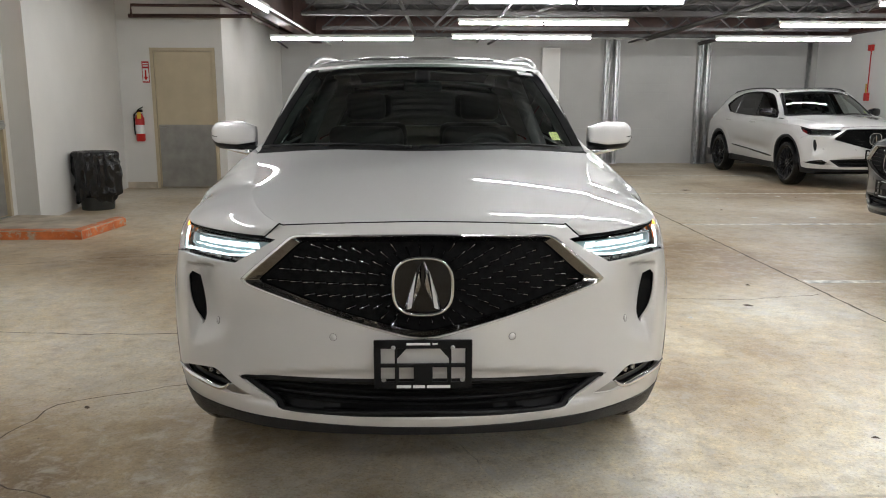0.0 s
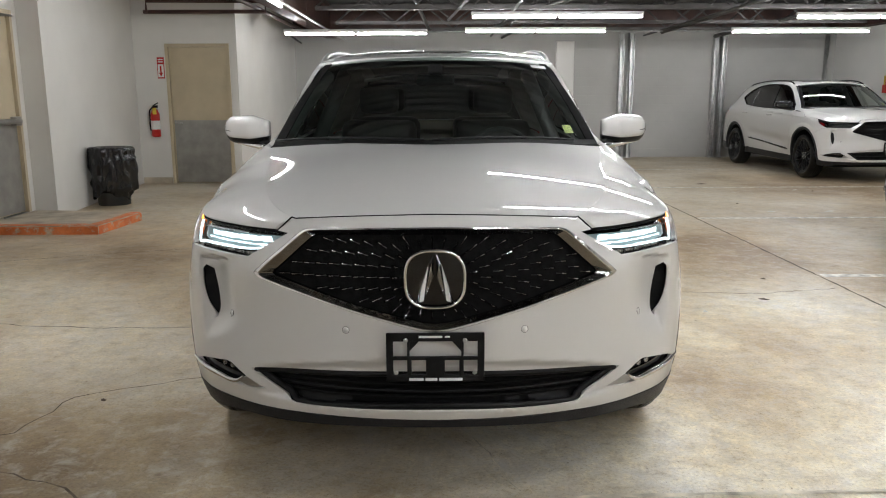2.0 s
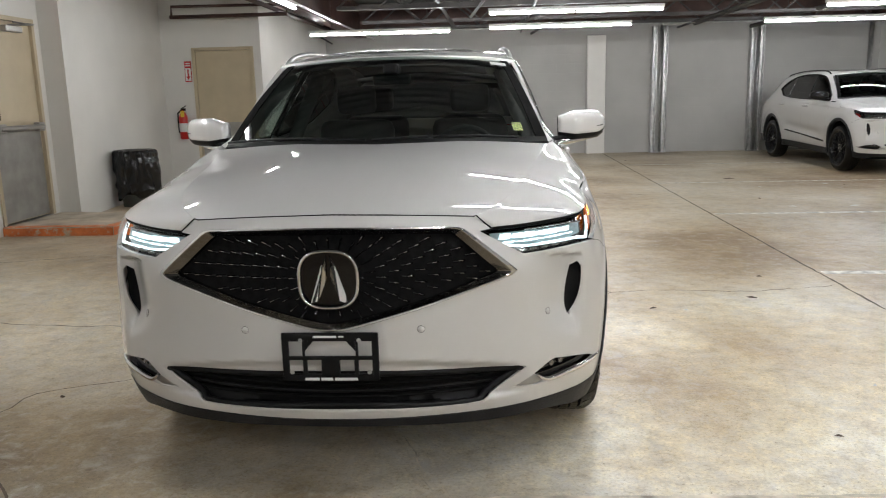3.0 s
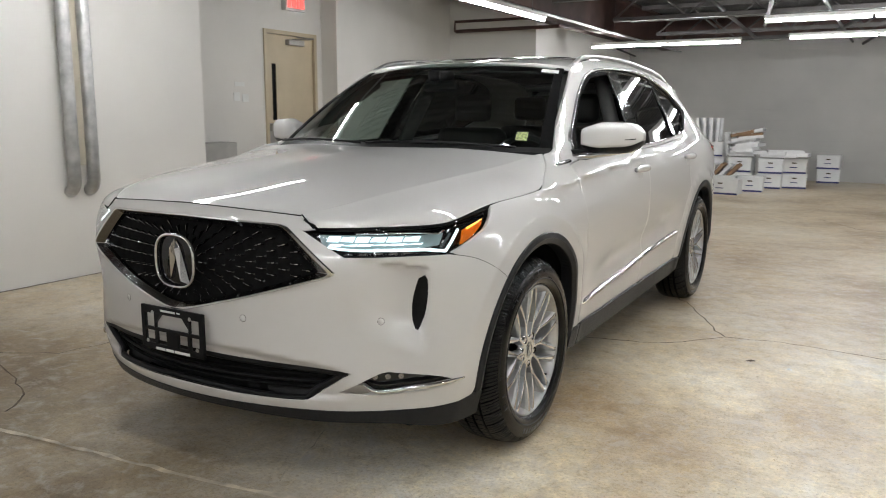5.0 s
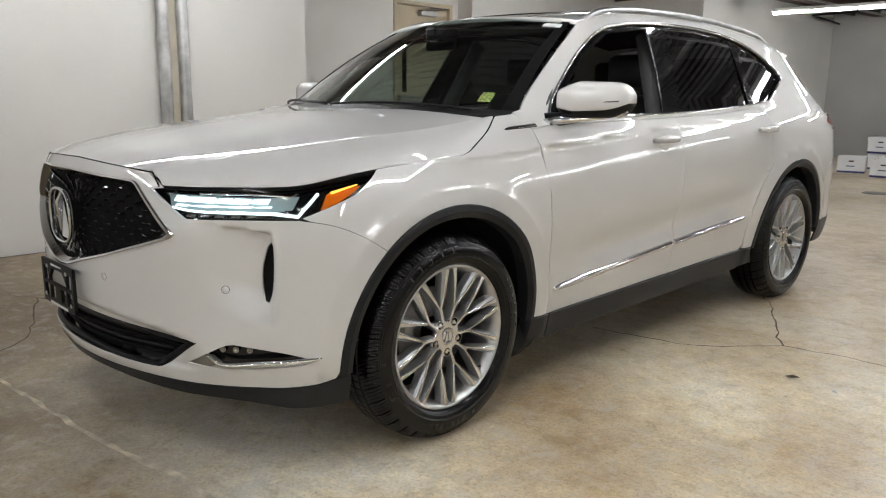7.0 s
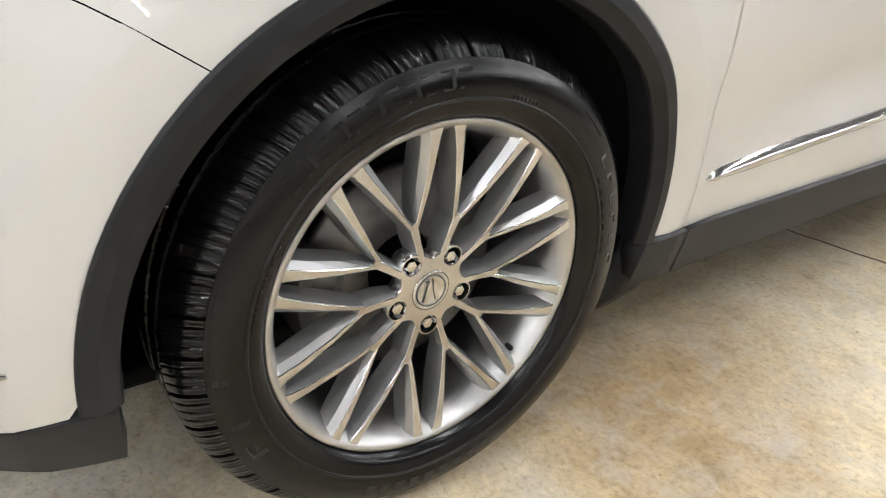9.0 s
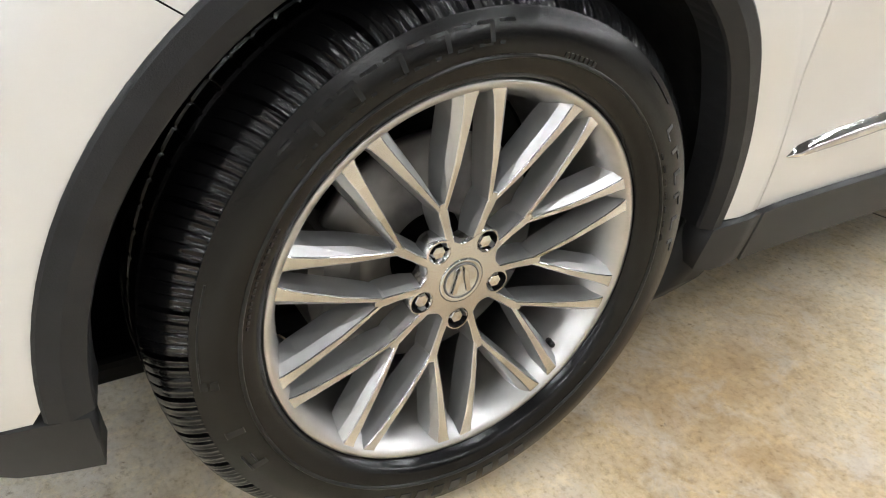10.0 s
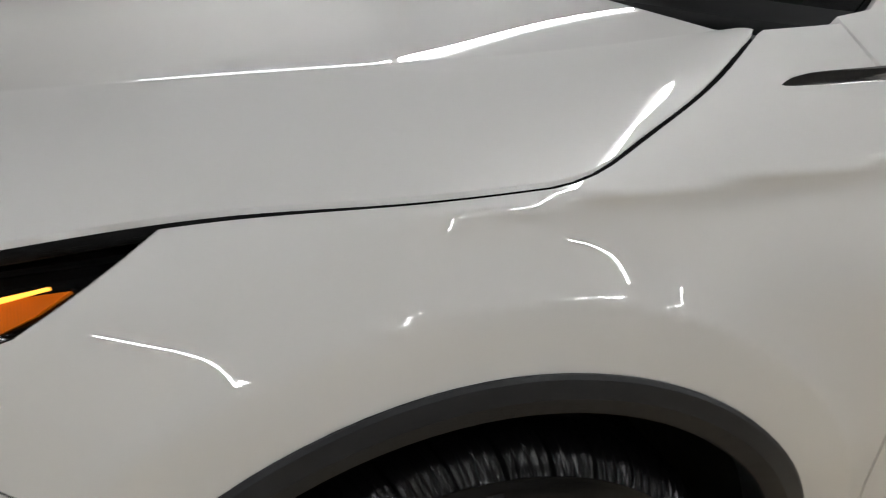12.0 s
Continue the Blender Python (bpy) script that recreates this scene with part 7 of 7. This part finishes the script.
ribbon("floor_joint", [(-3.488, -9.9), (-3.488, 2.4)], 0.022, M_JOINT, 0.0036, "dark gap between the floor and the white wall", "joint", "floor cracks", 0.003, 6)
for y in (2.5, 5.4, 8.42, 11.4):
    ribbon("parking_line", [(3.0, y), (8.9, y)], 0.1, M_LINE, 0.004, "worn white parking line on concrete", "line", "parking lines")
ribbon("floor_joint", [(2.95, -9.9), (2.97, 1.4), (2.97, 6.0), (3.02, 14.3)], 0.02, M_JOINT, 0.0042, "dark joint in the concrete floor", "joint", "floor cracks", 0.006, 3)
ribbon("floor_joint", [(-3.45, -1.42), (-1.08, -1.08), (0.1, -0.95), (0.6, -0.86), (2.9, -0.8), (8.8, -0.7)], 0.024, M_DUSTY, 0.0044, "dusty pale joint in the concrete floor", "joint", "floor cracks", 0.007, 4)
for i, pts in enumerate((
    [(-4.4, 3.05), (-3.67, 3.21), (-3.0, 3.5), (-2.37, 3.7), (-1.4, 3.9)],
    [(-3.3, 1.36), (-2.63, 1.28), (-2.1, 1.2), (-1.56, 1.21), (-0.8, 1.1)],
    [(-2.3, -0.6), (-1.77, -0.31), (-1.7, 0.09), (-1.5, 0.2), (-1.27, 0.31), (-0.7, 0.5)],
    [(-2.1, -0.5), (-1.58, -0.67), (-1.34, -0.78), (-1.2, -0.95)],
    [(0.1, -0.3), (0.18, -0.45), (0.3, -0.82)],
    [(0.6, 3.2), (1.01, 2.59), (1.2, 2.2), (1.34, 1.95), (1.55, 2.0), (1.77, 2.01), (2.3, 1.95), (2.9, 2.1)],
    [(1.34, 1.95), (1.15, 1.72), (0.95, 1.58), (0.5, 1.5)],
    [(1.3, 8.2), (1.8, 7.4), (2.6, 7.1)],
)):
    ribbon("floor_crack", pts, 0.006 if i == 4 else 0.0095, M_DUSTY if i == 4 else M_CRACK, 0.0035 + 0.0002 * i, "thin dust-filled crack in the concrete floor" if i == 4 else "thin dark crack in the concrete floor", "crack", "floor cracks", 0.014, 10 + i)
v, f = lathe([(0.006, 0.0), (0.006, 0.16), (0.0, 0.17)], 32, "z")
o = link_mesh("floor_cover", mesh_arrays("floor_cover", v, f), M_IRON, m=Matrix.Translation((-0.4, 8.95, 0)))
tagged(o, "round dark iron cover in the floor", "cover", kind="structure")
rng = random.Random(8)
for x, y, w in ((4.05, 5.9, 0.12), (4.75, 5.9, 0.13), (3.9, 6.6, 0.05), (4.3, 7.8, 0.06), (5.5, 7.9, 0.05), (2.25, 1.8, 0.09), (1.9, -0.35, 0.04), (4.2, 8.9, 0.2), (5.3, 8.05, 0.12), (1.55, 1.55, 0.06), (1.75, 1.5, 0.04), (3.2, 12.4, 0.08), (2.5, 2.4, 0.05), (-1.55, 0.05, 0.04), (2.3, 0.2, 0.03), (2.35, 0.05, 0.03)):
    n = 7
    V = [(w * rng.uniform(0.35, 0.6) * math.cos(2 * math.pi * k / n), 0.45 * w * rng.uniform(0.3, 0.6) * math.sin(2 * math.pi * k / n), 0.001 + rng.uniform(0, 0.004)) for k in range(n)] + [(0, 0, 0.012)]
    F = [(k, (k + 1) % n, n) for k in range(n)] + [tuple(range(n))[::-1]]
    o = link_mesh("debris", mesh_arrays("debris", V, F, smooth=False), M_STICK if rng.random() < 0.4 else M_CRACK, m=Matrix.Translation((x, y, 0.0005)) @ Matrix.Rotation(rng.uniform(-0.6, 0.6), 4, "Z"))
    tagged(o, "small scrap lying on the concrete floor", "debris", "floor debris")




# ---------------------------------------------------------------- cartons
def carton(x, y, z, turn=0.0, w=0.40, d=0.32, h=0.26, lid=True, tip=0.0, open_top=False, blue=True):
    o = empty("carton", Matrix.Translation((x, y, z)) @ Matrix.Rotation(radians(turn), 4, "Z") @ Matrix.Rotation(radians(tip), 4, "Y"))
    tagged(o, "white archive carton with a blue printed base", "carton", "stored cartons")
    bm = bmesh.new()
    t = 0.006
    box_bm(-w / 2, -d / 2, 0, w / 2, d / 2, t, 0, bm)
    for a in ((-w / 2, -d / 2, w / 2, -d / 2 + t), (-w / 2, d / 2 - t, w / 2, d / 2), (-w / 2, -d / 2 + t, -w / 2 + t, d / 2 - t), (w / 2 - t, -d / 2 + t, w / 2, d / 2 - t)):
        box_bm(a[0], a[1], t, a[2], a[3], h, 0, bm)
    part("box", bm, M_CARD, o)
    if blue:
        for sgn in (-1, 1):
            y0 = sgn * (d / 2 + 0.0012)
            part("printed_band", box_bm(-w / 2, min(y0, y0 - sgn * 0.001), 0.0, w / 2, max(y0, y0 - sgn * 0.001), 0.03), M_BLUE, o)
            part("lettering_bar", box_bm(-0.07, min(y0, y0 - sgn * 0.001), 0.10, 0.05, max(y0, y0 - sgn * 0.001), 0.115), M_BLUE, o)
            part("hand_hole", box_bm(-0.04, min(y0, y0 - sgn * 0.001), 0.175, 0.04, max(y0, y0 - sgn * 0.001), 0.198), M_CRACK, o)
    if lid and not open_top:
        bm = bmesh.new()
        box_bm(-w / 2 - 0.006, -d / 2 - 0.006, h, w / 2 + 0.006, d / 2 + 0.006, h + 0.006, 0, bm)
        for a in ((-w / 2 - 0.008, -d / 2 - 0.008, w / 2 + 0.008, -d / 2 - 0.003), (-w / 2 - 0.008, d / 2 + 0.003, w / 2 + 0.008, d / 2 + 0.008), (-w / 2 - 0.008, -d / 2 - 0.003, -w / 2 - 0.003, d / 2 + 0.003), (w / 2 + 0.003, -d / 2 - 0.003, w / 2 + 0.008, d / 2 + 0.003)):
            box_bm(a[0], a[1], h - 0.06, a[2], a[3], h + 0.005, 0, bm)
        part("lid", bm, M_CARD, o)
    return o


def lid_sheet(m, brown=False, w=0.42, d=0.34):
    bm = bmesh.new()
    box_bm(-w / 2, -d / 2, 0, w / 2, d / 2, 0.005, 0, bm)
    for a in ((-w / 2, -d / 2, w / 2, -d / 2 + 0.005), (-w / 2, d / 2 - 0.005, w / 2, d / 2), (-w / 2, -d / 2 + 0.005, -w / 2 + 0.005, d / 2 - 0.005), (w / 2 - 0.005, -d / 2 + 0.005, w / 2, d / 2 - 0.005)):
        box_bm(a[0], a[1], 0.005, a[2], a[3], 0.055, 0, bm)
    o = part("cardboard_tray", bm, M_BROWNCARD if brown else M_CARD, m=m)
    return tagged(o, "brown cardboard tray in a loose heap" if brown else "white cardboard tray in a loose heap", "tray", "loose cardboard trays")


for a in ((1.0, 14.2, 0.0, 4), (1.0, 14.2, 0.272, -3)):
    carton(*a)
# the heap by the tail of the white car
for a in ((-1.0, 11.7, 0.0, 8), (-0.45, 11.45, 0.0, -4), (-0.02, 11.55, 0.0, 3), (0.18, 12.35, 0.0, 0), (0.18, 12.35, 0.272, 4), (-0.34, 12.45, 0.0, 2), (-0.34, 12.45, 0.272, -5), (-0.86, 12.5, 0.0, 0), (-0.86, 12.5, 0.272, 6), (-0.86, 12.48, 0.544, -4), (0.55, 12.6, 0.0, 10), (0.55, 12.6, 0.272, 2), (-1.4, 12.5, 0.0, 0), (-1.4, 12.45, 0.272, -6)):
    carton(*a)
carton(-0.36, 10.85, 0.0, -3, w=0.56, d=0.36, h=0.25, open_top=True)
carton(-0.98, 11.2, 0.0, 5, w=0.36, open_top=True)
carton(-1.6, 11.6, 0.0, 15, open_top=True)
rng = random.Random(21)
for k in range(14):
    lid_sheet(Matrix.Translation((-0.3 + rng.uniform(-0.08, 0.12), 12.45 + rng.uniform(-0.05, 0.05), 0.56 + 0.032 * k)) @ Matrix.Rotation(rng.uniform(-0.3, 0.3), 4, "Z") @ Matrix.Rotation(rng.uniform(-0.12, 0.05) - 0.012 * k, 4, "Y"), k in (11, 12))
for k in range(4):
    lid_sheet(Matrix.Translation((0.25 + rng.uniform(-0.1, 0.25), 12.4, 0.56 + 0.022 * k)) @ Matrix.Rotation(rng.uniform(-0.2, 0.2), 4, "Z"), False, 0.6, 0.34)
for k in range(6):
    lid_sheet(Matrix.Translation((-0.95 + 0.12 * k, 11.55, 0.27)) @ Matrix.Rotation(radians(-58 + 2 * k), 4, "Y"), k % 2 == 1, 0.44, 0.34)
for k in range(4):
    lid_sheet(Matrix.Translation((-1.16 + 0.12 * k, 12.45, 1.03)) @ Matrix.Rotation(radians(86 + 2 * k), 4, "Y"), False, 0.44, 0.34)
for k in range(3):
    lid_sheet(Matrix.Translation((-0.66 + 0.13 * k, 12.62, 0.78)) @ Matrix.Rotation(radians(84 + 3 * k), 4, "Y"), False, 0.42, 0.34)


# ---------------------------------------------------------------- the other cars
def recolour(car, swaps, by_name=()):
    for o in car.children_recursive:
        for slot in o.material_slots:
            to = dict(by_name).get(o.name.split(".")[0], swaps.get(slot.material.name if slot.material else ""))
            if to is not None:
                slot.link = "OBJECT"
                slot.material = to


far = copy_thing(silver, Matrix.Translation((7.14, 9.82, 0)) @ Matrix.Rotation(radians(1.2), 4, "Z"))
far["label"] = "white SUV with black wheels and black door mirrors, parked"
recolour(far, {"machined_alloy": M_BLACKALLOY, "grey_alloy": M_BLACKALLOY, "daytime_light": M_DARKCHROME, "amber_light": M_DARKCHROME, "amber_reflector": M_TAIL, "frosted_lamp_tray": M_DARKCHROME, "side_glass": M_PRIVACY, "silver_wheel_paint": M_BLACKALLOY, "satin_alloy": M_BLACKALLOY, "galvanised_steel": M_GLOSSBLACK}, {"roof_rail": M_GLOSSBLACK, "chrome_wing": M_GLOSSBLACK, "door_mirror": M_GLOSSBLACK, "window_trim": M_GLOSSBLACK, "door_trim": M_GLOSSBLACK, "grille_surround": M_GLOSSBLACK, "mirror_trim": M_GLOSSBLACK})
M_DARKPAINT = plain("dark_grey_paint", (0.03, 0.032, 0.035), 0.3, 0.3, coat=1.0, vary=0.02, scale=400)
dark = copy_thing(silver, Matrix.Translation((5.44, 3.95, 0)) @ Matrix.Rotation(radians(-90), 4, "Z"))
dark["label"] = "dark grey SUV with unlit headlights parked across the bay"
recolour(dark, {"pearl_white_paint": M_DARKPAINT, "daytime_light": M_DARKCHROME, "amber_light": M_AMBERDIM})
